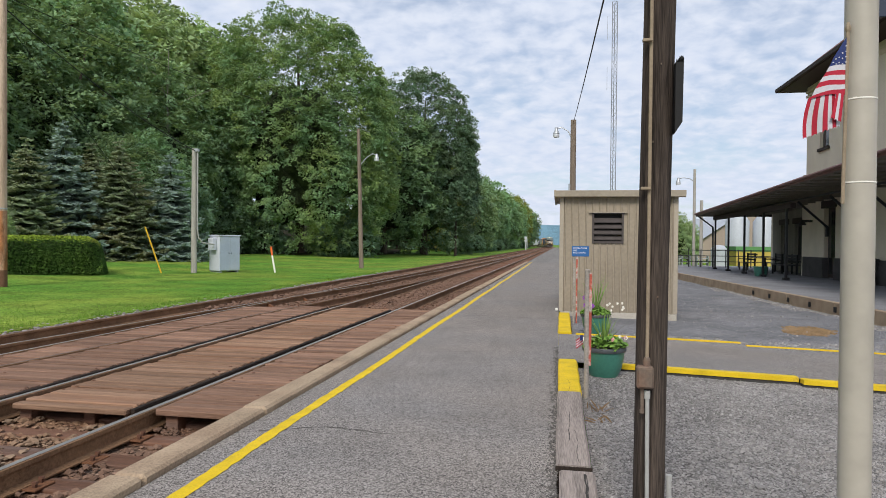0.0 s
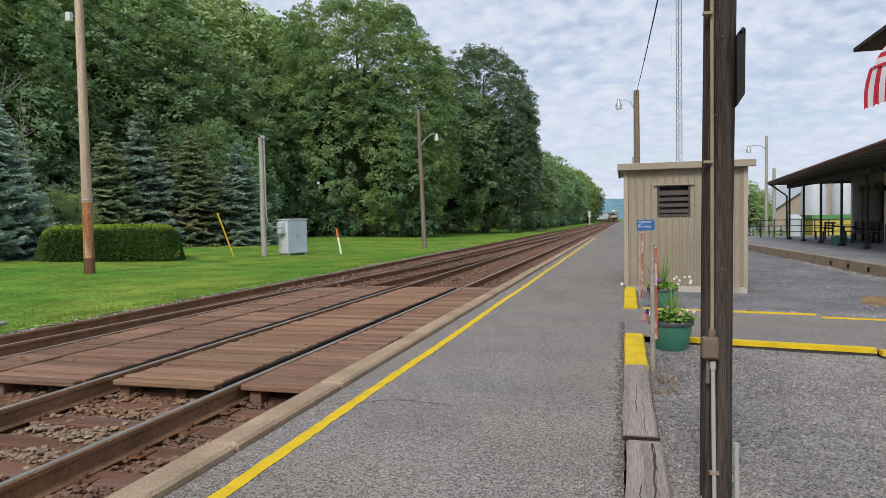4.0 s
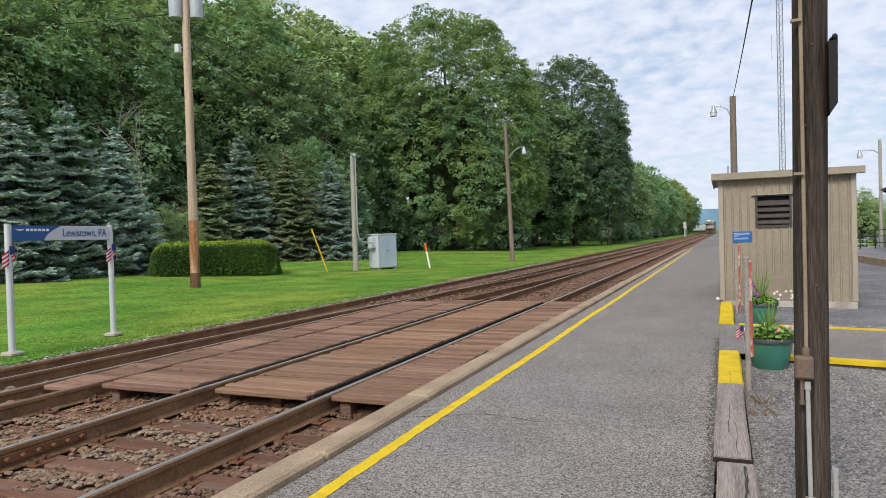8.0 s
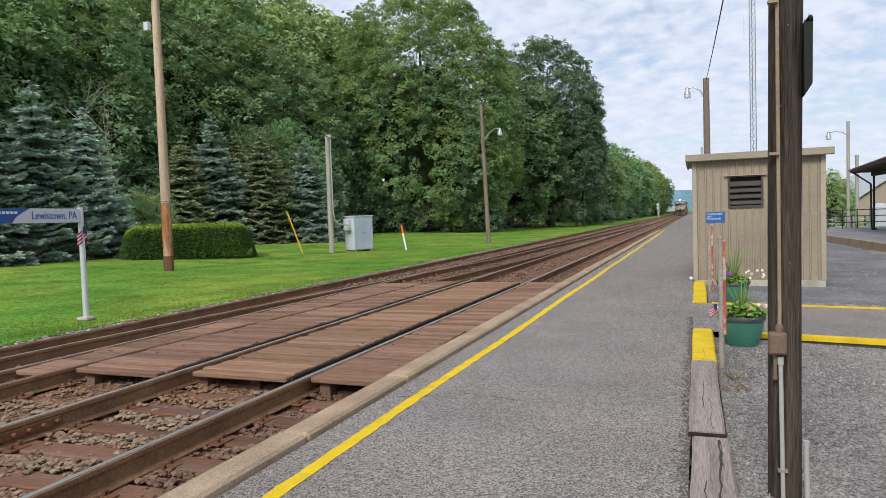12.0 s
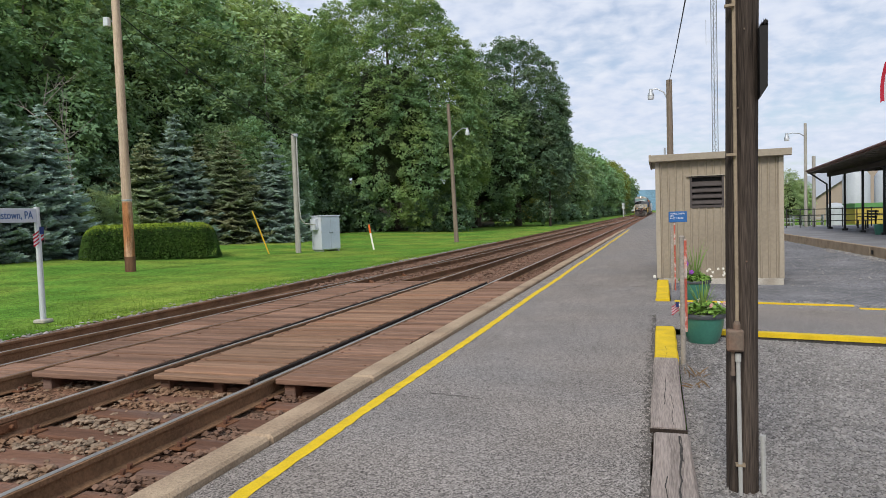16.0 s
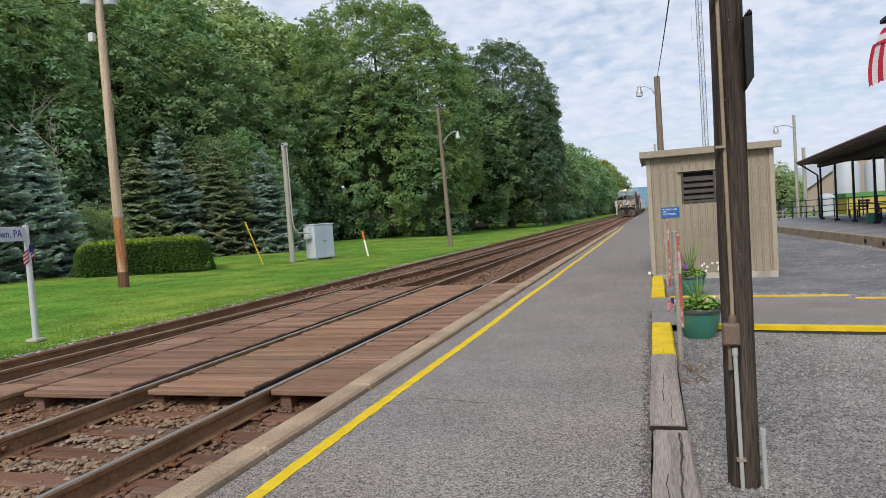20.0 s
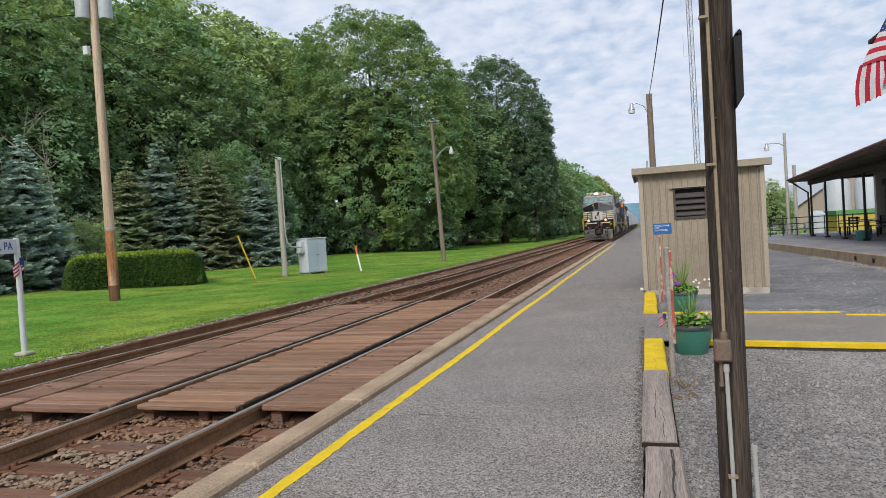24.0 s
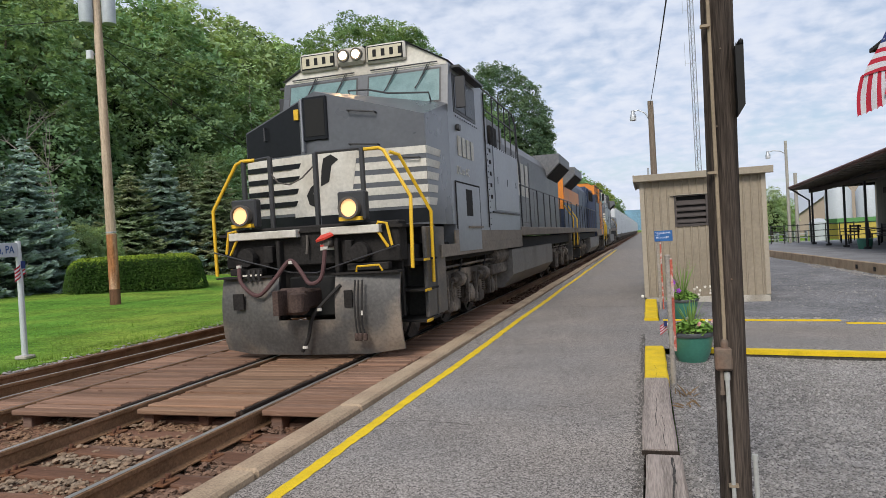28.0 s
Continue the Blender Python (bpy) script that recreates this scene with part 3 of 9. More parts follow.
# slanting rail braces of the turnout beyond the crossing
brace_mesh = Build().prism([(-0.20, -0.17), (-0.02, -0.17), (-0.012, -0.05), (-0.05, -0.04), (-0.19, -0.14)], -0.055, 0.055, "y").box(-0.26, 0.05, -0.10, 0.10, -0.178, -0.166).mesh("rail_brace", M_PLATE)
for x, side, y0, step, n in ((FAR - 0.73, 0, 15.7, 1.15, 16), (FAR + 0.73, 0, 16.1, 1.15, 12), (FAR + 0.73, 180, 16.4, 2.3, 6), (NEAR - 0.76, 0, 16.0, 1.72, 9)):
    for j in range(n):
        share("rail_brace", brace_mesh, plates, pose(x, y0 + j * step, -0.04 * (x < -2.5), 0, 0, side + rnd.uniform(-4, 4)))
# a bolted joint on the far rail of the near track
bar = Build().box(-0.70, -0.68, 3.35, 4.15, -0.125, -0.045, 0.008)
for j in range(6):
    bar.lathe([(0.02, 0.0), (0.02, 0.022), (0.012, 0.034)], 6, (-0.68, 3.42 + j * 0.132, -0.085), "x")
joint = part("joint_bar", bar, M_PLATE, plates, "bolted rusty joint bar")

M_PEBBLE = material("grey_gravel_stone", (0.262, 0.249, 0.238), rough=0.95, vary=0.5, scale=3.0, fine=40.0, bump=0.3, per_island=1.0, spec=0.2)

# ---- stones of the bed: scattered real stones near, joined ----
def stone(rn, s):
    """One broken stone as a squashed, jittered octahedron with cut corners."""
    vs = []
    for d in ((1, 0, 0), (-1, 0, 0), (0, 1, 0), (0, -1, 0), (0, 0, 1), (0, 0, -1), (.7, .7, .6), (-.7, .7, .6), (.7, -.7, .6), (-.7, -.7, .6)):
        vs.append(tuple(c * s * rn.uniform(0.65, 1.2) for c in d))
    return vs


STONE_F = [(4, 6, 7), (4, 7, 9), (4, 9, 8), (4, 8, 6), (0, 2, 6), (2, 7, 6), (2, 1, 7), (1, 9, 7), (1, 3, 9), (3, 8, 9), (3, 0, 8), (0, 6, 8)]


def stones(x0, x1, y0, y1, count, size, z0, rn, spread=0.03, bare=()):
    """Stones strewn over a strip; few lie on the bare bands round the given lines."""
    vs, fs = [], []
    for _ in range(count):
        s = size * rn.choice((0.45, 0.6, 0.8, 1.0, 1.3))
        x, y, z = rn.uniform(x0, x1), rn.uniform(y0, y1), z0 + rn.uniform(0, spread)
        if any(abs(y - q) < 0.15 for q in bare) and rn.random() < 0.86:
            continue
        if bare:
            z -= 0.03 * (noise.noise(Vector((x * 2.2, y * 2.2, 1.0))) > 0.05)
        a = rn.uniform(0, 6.28)
        c, sn = math.cos(a), math.sin(a)
        k = len(vs)
        sq = rn.uniform(0.5, 0.9)
        for px, py, pz in stone(rn, s):
            vs.append((x + px * c - py * sn, y + px * sn + py * c, z + pz * sq))
        fs.extend(tuple(i + k for i in f) for f in STONE_F)
    return Build().add(vs, fs)


rn = random.Random(12)
near = thing("ballast_stones", (0, 0, 0), "loose broken ballast stones, grey and rust-brown", "ballast", kind="stuff")
for x0, x1, n, mat in ((-0.64, 0.72, 6000, M_STONE), (0.88, 1.64, 2900, M_STONE_RED), (-2.1, -0.80, 4600, M_STONE)):
    tagged(part("loose_stones", stones(x0, x1, 1.2, 6.6, n, 0.029, -0.2, rn, 0.03, TIE_AT), mat, near), kind="stuff")
for x0, x1, n, mat in ((-0.68, 0.68, 2600, M_STONE_RED), (0.83, 1.58, 1500, M_STONE_RED), (-2.9, -0.83, 2200, M_STONE_RED), (-4.9, -3.1, 2600, M_STONE_RED)):
    tagged(part("loose_stones", stones(x0, x1, 15.2, 34, n, 0.05, -0.2, rn), mat, near), kind="stuff")
tagged(part("loose_stones", stones(-5.5, -4.6, 2, 40, 4200, 0.032, -0.16, rn), M_PEBBLE, near), kind="stuff")
tagged(part("loose_stones", stones(-4.5, -2.1, 1, 6, 1500, 0.05, -0.2, rn), M_STONE, near), kind="stuff")



CHIP_F = [(0, 1, 5, 4), (1, 2, 6, 5), (2, 3, 7, 6), (3, 0, 4, 7), (4, 5, 6, 7)]


def chips(x0, x1, y0, y1, count, size, rn):
    """Small broken stones lying on the yard, flat-topped and tilted, half sunk."""
    vs, fs = [], []
    for _ in range(count):
        s, x, y, a = size * rn.choice((0.5, 0.6, 0.8, 1.0, 1.0, 1.6)), rn.uniform(x0, x1), rn.uniform(y0, y1), rn.uniform(0, 6.28)
        c, sn, z, k = math.cos(a), math.sin(a), yard_z(x, y), len(vs)
        tx, ty = rn.uniform(-.45, .45), rn.uniform(-.3, .3)
        for px, py, pz in ((1, 0, -.3), (0, .85, -.3), (-1, 0, -.3), (0, -.85, -.3), (.6, .1, .55), (-.05, .55, .6), (-.6, -.05, .5), (.05, -.5, .6)):
            px, py = px * rn.uniform(.65, 1.2) * s, py * rn.uniform(.65, 1.2) * s
            vs.append((x + px * c - py * sn, y + px * sn + py * c, z + pz * s * rn.uniform(.7, 1.2) + (tx * px + ty * py) * (pz > 0)))
        fs.extend(tuple(i + k for i in f) for f in CHIP_F)
    return Build().add(vs, fs)


gravel = thing("loose_gravel", (0, 0, 0), "loose grey gravel stones on the yard", "gravel", kind="stuff")
for x0, x1, y0, y1, n, s in ((4.68, 6.9, 3.0, 5.2, 7500, 0.010), (4.68, 8.4, 5.2, 8.85, 9500, 0.012), (5.6, 8.0, 3.4, 6.0, 1500, 0.017), (7.4, 11.2, 5.0, 8.0, 1500, 0.018), (4.9, 7.3, 11.85, 12.7, 900, 0.02), (7.35, 11.2, 10.7, 12.4, 1500, 0.019), (7.0, 10.2, 12.4, 24.0, 600, 0.02)):
    tagged(part("gravel_patch", chips(x0, x1, y0, y1, n, s, rn), M_PEBBLE, gravel), kind="stuff")

# coarser stones along the foot of the station kerb
for k in range(16):
    y = 11.4 + k
    tagged(part("gravel_patch", chips(kerb_x(y) - 0.12 - 0.5 * rn.random(), kerb_x(y + 1) - 0.02, y, y + 1, 105, 0.026, rn), M_PEBBLE, gravel), kind="stuff")

# a patch of tan grit in the grey
M_DIRT = material("tan_dirt", (0.25, 0.17, 0.095), rough=0.95, vary=0.4, scale=3.0, fine=30.0, bump=0.4, per_island=0.6, spec=0.2)
for k in range(10):
    y = 13.42 + 0.15 * k
    half = 0.46 * math.sqrt(max(0.05, 1 - ((y - 14.15) / 0.78) ** 2)) * rn.uniform(0.75, 1.1)
    mid = 9.15 - 0.16 * (14.15 - y) + rn.uniform(-.06, .06)
    tagged(part("grit_patch", chips(mid - half, mid + half, y - 0.02, y + 0.17, int(170 * half / 0.46), 0.022, rn), M_DIRT, gravel, "tan grit"), kind="stuff")

# crumbs of broken asphalt along the timbers' edge
M_CRUMB = material("asphalt_crumb", (0.12, 0.112, 0.105), rough=0.95, vary=0.4, scale=4.0, fine=40.0, bump=0.3, per_island=1.0, spec=0.2)
vs, fs = [], []
for _ in range(1500):
    y = 2.2 + 8.0 * rn.random() ** 1.4
    x, s_ = 4.415 - abs(rn.gauss(0, 0.035)), rn.uniform(0.004, 0.011)
    k = len(vs)
    vs += [(x + px * s_ * rn.uniform(.7, 1.2), y + py * s_ * rn.uniform(.7, 1.2), 0.002 + pz * s_) for px, py, pz in ((1, 0, 0), (0, 1, 0), (-1, 0, 0), (0, -1, 0), (.5, 0, .7), (0, .5, .8), (-.5, 0, .7), (0, -.5, .8))]
    fs += [tuple(i + k for i in f) for f in CHIP_F]
tagged(part("asphalt_crumbs", Build().add(vs, fs), M_CRUMB, gravel, "dark crumbs of broken asphalt"), kind="stuff")

# larger stones and dead weeds in the yard
M_WEED = material("dry_weed", (0.19, 0.125, 0.07), rough=0.9, vary=0.3, bump=0.0, per_island=0.6)
for x, y, sz in ((6.05, 4.62, 0.05), (5.75, 4.95, 0.035), (6.45, 4.05, 0.045), (6.9, 5.2, 0.04), (5.35, 3.75, 0.03), (7.6, 6.6, 0.05), (6.3, 6.9, 0.03), (5.2, 5.9, 0.028)):
    vs = [(px, py, pz * 0.7) for px, py, pz in stone(rn, sz)]
    ob = tagged(new("loose_rock", Build().add(vs, STONE_F).mesh("loose_rock", M_PEBBLE)), "grey broken rock lying in the gravel", "rock", "rocks in the gravel")
    ob.matrix_basis = pose(x, y, yard_z(x, y) + sz * 0.15, 0, 0, rn.uniform(0, 360))
for x, y, n, h, mat, lab in ((6.32, 4.25, 46, 0.13, M_WEED, "dry brown weed in the gravel"), (6.62, 4.5, 30, 0.10, M_WEED, "dry brown weed in the gravel"), (4.80, 6.75, 10, 0.09, M_WEED, "thin dry weed beside the timber"), (4.84, 6.35, 8, 0.07, M_WEED, "thin dry weed beside the timber")):
    b = Build()
    for _ in range(n):
        a_, r, hh = rn.uniform(0, 6.28), abs(rn.gauss(0, 0.07)), h * rn.uniform(0.4, 1.2)
        px, py = math.cos(a_) * r, math.sin(a_) * r
        lx, ly, w = rn.gauss(0, 0.05), rn.gauss(0, 0.05), rn.uniform(0.002, 0.005)
        b.add([(px - w, py, -0.01), (px + w, py, -0.01), (px + lx * 0.6 + w * 0.7, py + ly * 0.6, hh * 0.6), (px + lx * 1.5, py + ly * 1.5, hh)], [(0, 1, 2), (0, 2, 3)])
    ob = tagged(new("weed", b.mesh("weed", mat)), lab, "weed", "weeds in the gravel")
    ob.matrix_basis = pose(x, y, yard_z(x, y))

# ---- the plank crossing over both tracks ----
crossing = thing("plank_crossing", (0, 0, 0), "brown timber plank crossing laid between the rails", "crossing", kind="structure")
rn = random.Random(7)
# each block of planks lies between two lines across the tracks; one line may follow the curving rail
BLOCKS = ((lambda y: -2.84, lambda y: cross_x(y) - 0.09, 5.33, 0.03, M_PLANK), (lambda y: cross_x(y) + 0.13, lambda y: NEAR - 0.76 - 0.19, 5.46, 0.0, M_PLANK),
          (lambda y: NEAR - 0.76 + 0.14, lambda y: NEAR + 0.76 - 0.21, 5.62, 0.0, M_PLANK_TAN), (lambda y: NEAR + 0.76 + 0.05, lambda y: 1.635 - 0.11 * (7.55 < y < 8.4) - 0.05 * (9.3 < y < 9.9), 5.66, 0.0, M_PLANK))
for left, right, y0, low, mat in BLOCKS:
    meshes = [Build().box(-0.5, 0.5, 0.004 + 0.003 * v, 0.146 - 0.003 * v, -0.055, 0.0, 0.004 + 0.003 * v).mesh("plank", mat) for v in range(3)]
    y = y0
    while y < 15.1:
        x0, x1 = left(y) + rn.uniform(-.008, .008), right(y) + rn.uniform(-.005, .005)
        share("plank", meshes[rn.randrange(3)], crossing, pose((x0 + x1) / 2, y, rn.uniform(-.012, .003) - low, rn.uniform(-1.2, 1.2), rn.uniform(-.35, .35), rn.uniform(-.3, .3)) @ Matrix.Diagonal((x1 - x0, 1, 1, 1)))
        y += 0.152
for x, y0 in ((-2.75, 5.5), (-2.40, 5.5), (-1.95, 5.55), (-1.02, 5.55), (-0.52, 5.72), (0.10, 5.78), (0.56, 5.72), (0.98, 5.72), (1.56, 5.80)):
    part("bearer", Build().box(x - 0.06, x + 0.06, y0, 15.05, -0.36, -0.072, 0.008), M_TIE, crossing, "timber bearer under the planks")
# strips added along the plank ends to colour the flangeway gaps as shaded
for x in (NEAR - 0.76 - 0.178, NEAR + 0.76 - 0.198):
    part("flange_timber", Build().box(x, x + 0.035, 5.68, 15.1, -0.16, -0.012, 0.008), M_GAPSHADE, crossing, "dark strip for the shade in the gap beside the rail")
bolt = Build().lathe([(0.015, 0), (0.015, 0.004), (0.009, 0.007)], 8).mesh("bolt", M_SPIKE)
for i in range(110):
    x = rn.choice((-1.75, -0.95, -0.5, 0.52, 0.96, 1.52, -2.5, -2.7))
    share("bolt", bolt, crossing, pose(x + rn.uniform(-.02, .02), 5.9 + rn.randrange(60) * 0.152, 0.001))

# ---- timbers along the edge of the platform ----
def edge_timber(y0, y1, mat, label, x0=4.415, x1=4.65, z=0.032):
    ob = thing("edge_timber", (0, 0, 0), label, "timber", "edge timbers")
    b = Build()
    n = max(2, int((y1 - y0) / 0.3))
    rr = random.Random(int(y0 * 10) + 3)
    ring = []
    for j in range(n + 1):
        yy = y0 + (y1 - y0) * j / n
        dx0, dx1, dz = rr.uniform(-.006, .006), rr.uniform(-.008, .008), rr.uniform(-.005, .005)
        ring += [(x0 + dx0, yy, -0.2), (x0 + dx0, yy, z - 0.012 + dz), (x0 + 0.015 + dx0, yy, z + dz), (x1 - 0.018 + dx1, yy, z + dz), (x1 + dx1, yy, z - 0.02 + dz), (x1 + dx1, yy, -0.2)]
    fs = [(j * 6 + i, j * 6 + (i + 1) % 6, (j + 1) * 6 + (i + 1) % 6, (j + 1) * 6 + i) for j in range(n) for i in range(6)]
    fs += [tuple(range(6)), tuple(range(n * 6, n * 6 + 6))[::-1]]
    part("beam", b.add(ring, fs), mat, ob)
    return ob, rr


def check_line(ob, rr, x, y0, y1, z, w=0.008):
    """A drying crack along the grain."""
    b, pts, yy = Build(), [], y0
    while yy < y1:
        pts.append((x, yy))
        x += rr.uniform(-.009, .009)
        yy += rr.uniform(0.05, 0.13)
    vs = []
    for xa, ya in pts:
        ww = w * rr.uniform(0.3, 1.2)
        vs += [(xa - ww, ya, z), (xa + ww, ya, z)]
    b.add(vs, [(2 * i, 2 * i + 1, 2 * i + 3, 2 * i + 2) for i in range(len(pts) - 1)])
    part("check", b, M_CRACK, ob)


ob, rr = edge_timber(2.1, 4.70, M_TIMBER, "weathered grey cracked timber edging the platform", 4.422, 4.665, 0.022)
check_line(ob, rr, 4.575, 3.5, 4.68, 0.0275, 0.007)
check_line(ob, rr, 4.60, 4.15, 4.68, 0.0275, 0.004)
check_line(ob, rr, 4.51, 2.4, 3.9, 0.0275, 0.003)
ob, rr = edge_timber(4.742, 7.03, M_TIMBER, "weathered grey timber edging the platform", 4.405, 4.64, 0.042)
# the joint's shade, put in as a dark strip over the beam's end
part("end_grain", Build().box(4.402, 4.645, 4.728, 4.74, -0.15, 0.034), M_GAPSHADE, ob, "dark strip for the shade in the joint between timbers")
check_line(ob, rr, 4.50, 5.3, 6.3, 0.0475, 0.003)
check_line(ob, rr, 4.56, 4.80, 5.6, 0.0475, 0.0025)
ob, rr = edge_timber(7.045, 9.02, M_YELLOW, "timber end painted bright yellow at the path")
check_line(ob, rr, 4.52, 7.06, 7.7, 0.0375, 0.0012)
ob, rr = edge_timber(11.82, 12.75, M_YELLOW, "short timber painted yellow beside the shed", 4.40, 4.63)
ob, rr = edge_timber(12.77, 15.1, M_YELLOW, "timber painted yellow beside the shed", 4.41, 4.64)
edge_timber(-10, 2.08, M_TIMBER, "weathered grey timber edging the platform")

# ---- the train ----
M_BLACK = material("faded_black_paint", (0.235, 0.247, 0.272), rough=0.38, vary=0.10, scale=0.8, fine=14.0, bump=0.03, tint=(0.195, 0.20, 0.212), tint_scale=0.6, tint_at=(0.45, 0.8))
M_NOSE = material("dark_nose_paint", (0.090, 0.095, 0.106), rough=0.3, vary=0.12, scale=0.8, fine=14.0, bump=0.02, tint=(0.11, 0.113, 0.12), tint_scale=0.6)
M_HOOD = material("sooty_hood_paint", (0.105, 0.108, 0.115), rough=0.5, vary=0.25, scale=0.9, fine=14.0, bump=0.05, tint=(0.15, 0.147, 0.142), tint_scale=0.7)
M_GLOSS = material("glossy_black_paint", (0.010, 0.011, 0.013), rough=0.3, vary=0.15, scale=1.0, fine=14.0, bump=0.03, spec=0.2)
M_WHITE = material("dirty_white_paint", (0.54, 0.515, 0.46), rough=0.6, vary=0.12, scale=1.6, fine=20.0, bump=0.05, tint=(0.42, 0.385, 0.33), tint_scale=1.3)
M_GRIME = material("grimy_steel", (0.090, 0.077, 0.066), rough=0.8, vary=0.4, scale=2.2, fine=24.0, bump=0.3, tint=(0.22, 0.185, 0.15), tint_scale=1.6, tint_at=(0.45, 0.62))
M_PLOW = material("dusty_plow", (0.078, 0.074, 0.070), rough=0.5, vary=0.28, scale=1.6, fine=26.0, bump=0.08, tint=(0.185, 0.15, 0.118), tint_scale=1.3, tint_at=(0.46, 0.66))
M_UNDER = material("dark_underframe", (0.024, 0.022, 0.021), rough=0.85, vary=0.3, scale=2.0, fine=30.0, bump=0.2)
M_SILL = material("dusty_sill", (0.21, 0.18, 0.15), rough=0.8, vary=0.2, scale=1.2, fine=20.0, bump=0.1)
M_TANK = material("tank_grey", (0.19, 0.175, 0.16), rough=0.6, vary=0.18, scale=0.8, fine=14.0, bump=0.08, tint=(0.13, 0.115, 0.10), tint_scale=0.8)
M_RAILING = material("railing_yellow", (0.66, 0.40, 0.015), rough=0.5, vary=0.12, bump=0.05)
M_DARKRAIL = material("railing_black", (0.03, 0.03, 0.033), rough=0.5, vary=0.15, bump=0.05)
M_HOSE = material("rubber_hose", (0.10, 0.055, 0.055), rough=0.7, vary=0.2, bump=0.1)
M_HOSE_BLACK = material("black_hose", (0.03, 0.028, 0.027), rough=0.75, vary=0.2, bump=0.1)
M_RED = material("red_cap", (0.55, 0.05, 0.03), rough=0.5, vary=0.1, bump=0.0)
M_COUPLER = material("rusty_coupler", (0.068, 0.047, 0.040), rough=0.85, vary=0.3, scale=5.0, fine=40.0, bump=0.4)
M_PANE = material("cab_window", (0.15, 0.24, 0.24), rough=0.12, vary=0.15, bump=0.0, spec=0.8)
M_SIDEPANE = material("dark_side_window", (0.012, 0.014, 0.016), rough=0.3, vary=0.1, bump=0.0, spec=0.1)
M_LAMP = glow("lit_headlamp", (1.0, 0.66, 0.33), 34.0)
M_REFLECTOR = glow("lamp_reflector", (1.0, 0.58, 0.26), 0.7)
M_RIM = material("lamp_rim", (0.10, 0.09, 0.08), rough=0.6, vary=0.1, bump=0.0)
M_ORANGE = material("orange_paint", (0.62, 0.20, 0.02), rough=0.5, vary=0.15, scale=1.0, fine=14.0, bump=0.05)
M_NAVY = material("dark_blue_paint", (0.03, 0.045, 0.09), rough=0.5, vary=0.2, scale=1.0, fine=14.0, bump=0.05)
M_CONT = material("white_container", (0.55, 0.57, 0.60), rough=0.55, vary=0.1, scale=0.7, fine=10.0, bump=0.05, tint=(0.45, 0.46, 0.48), tint_scale=0.4)
M_BOARD = material("number_board", (0.55, 0.50, 0.38), rough=0.6, vary=0.08, bump=0.0)
M_INK = material("black_ink", (0.02, 0.02, 0.02), rough=0.7, vary=0.1, bump=0.0)

WHEEL_R = 0.53


def wheelset_mesh(r, name="wheelset"):
    b = Build()
    for s in (-1, 1):
        prof = [(0.09, -0.02), (r - 0.12, -0.02), (r - 0.07, -0.055), (r, -0.06), (r, 0.055), (r + 0.028, 0.06), (r + 0.028, 0.085), (r - 0.08, 0.085), (r - 0.12, 0.04), (0.09, 0.05)]
        b.lathe([(rr, -s * h) for rr, h in prof], 28, (s * 0.76, 0, 0), "x")
    b.tube([(-1.0, 0, 0), (1.0, 0, 0)], 0.09, 10)
    return b.mesh(name, M_GRIME, True)


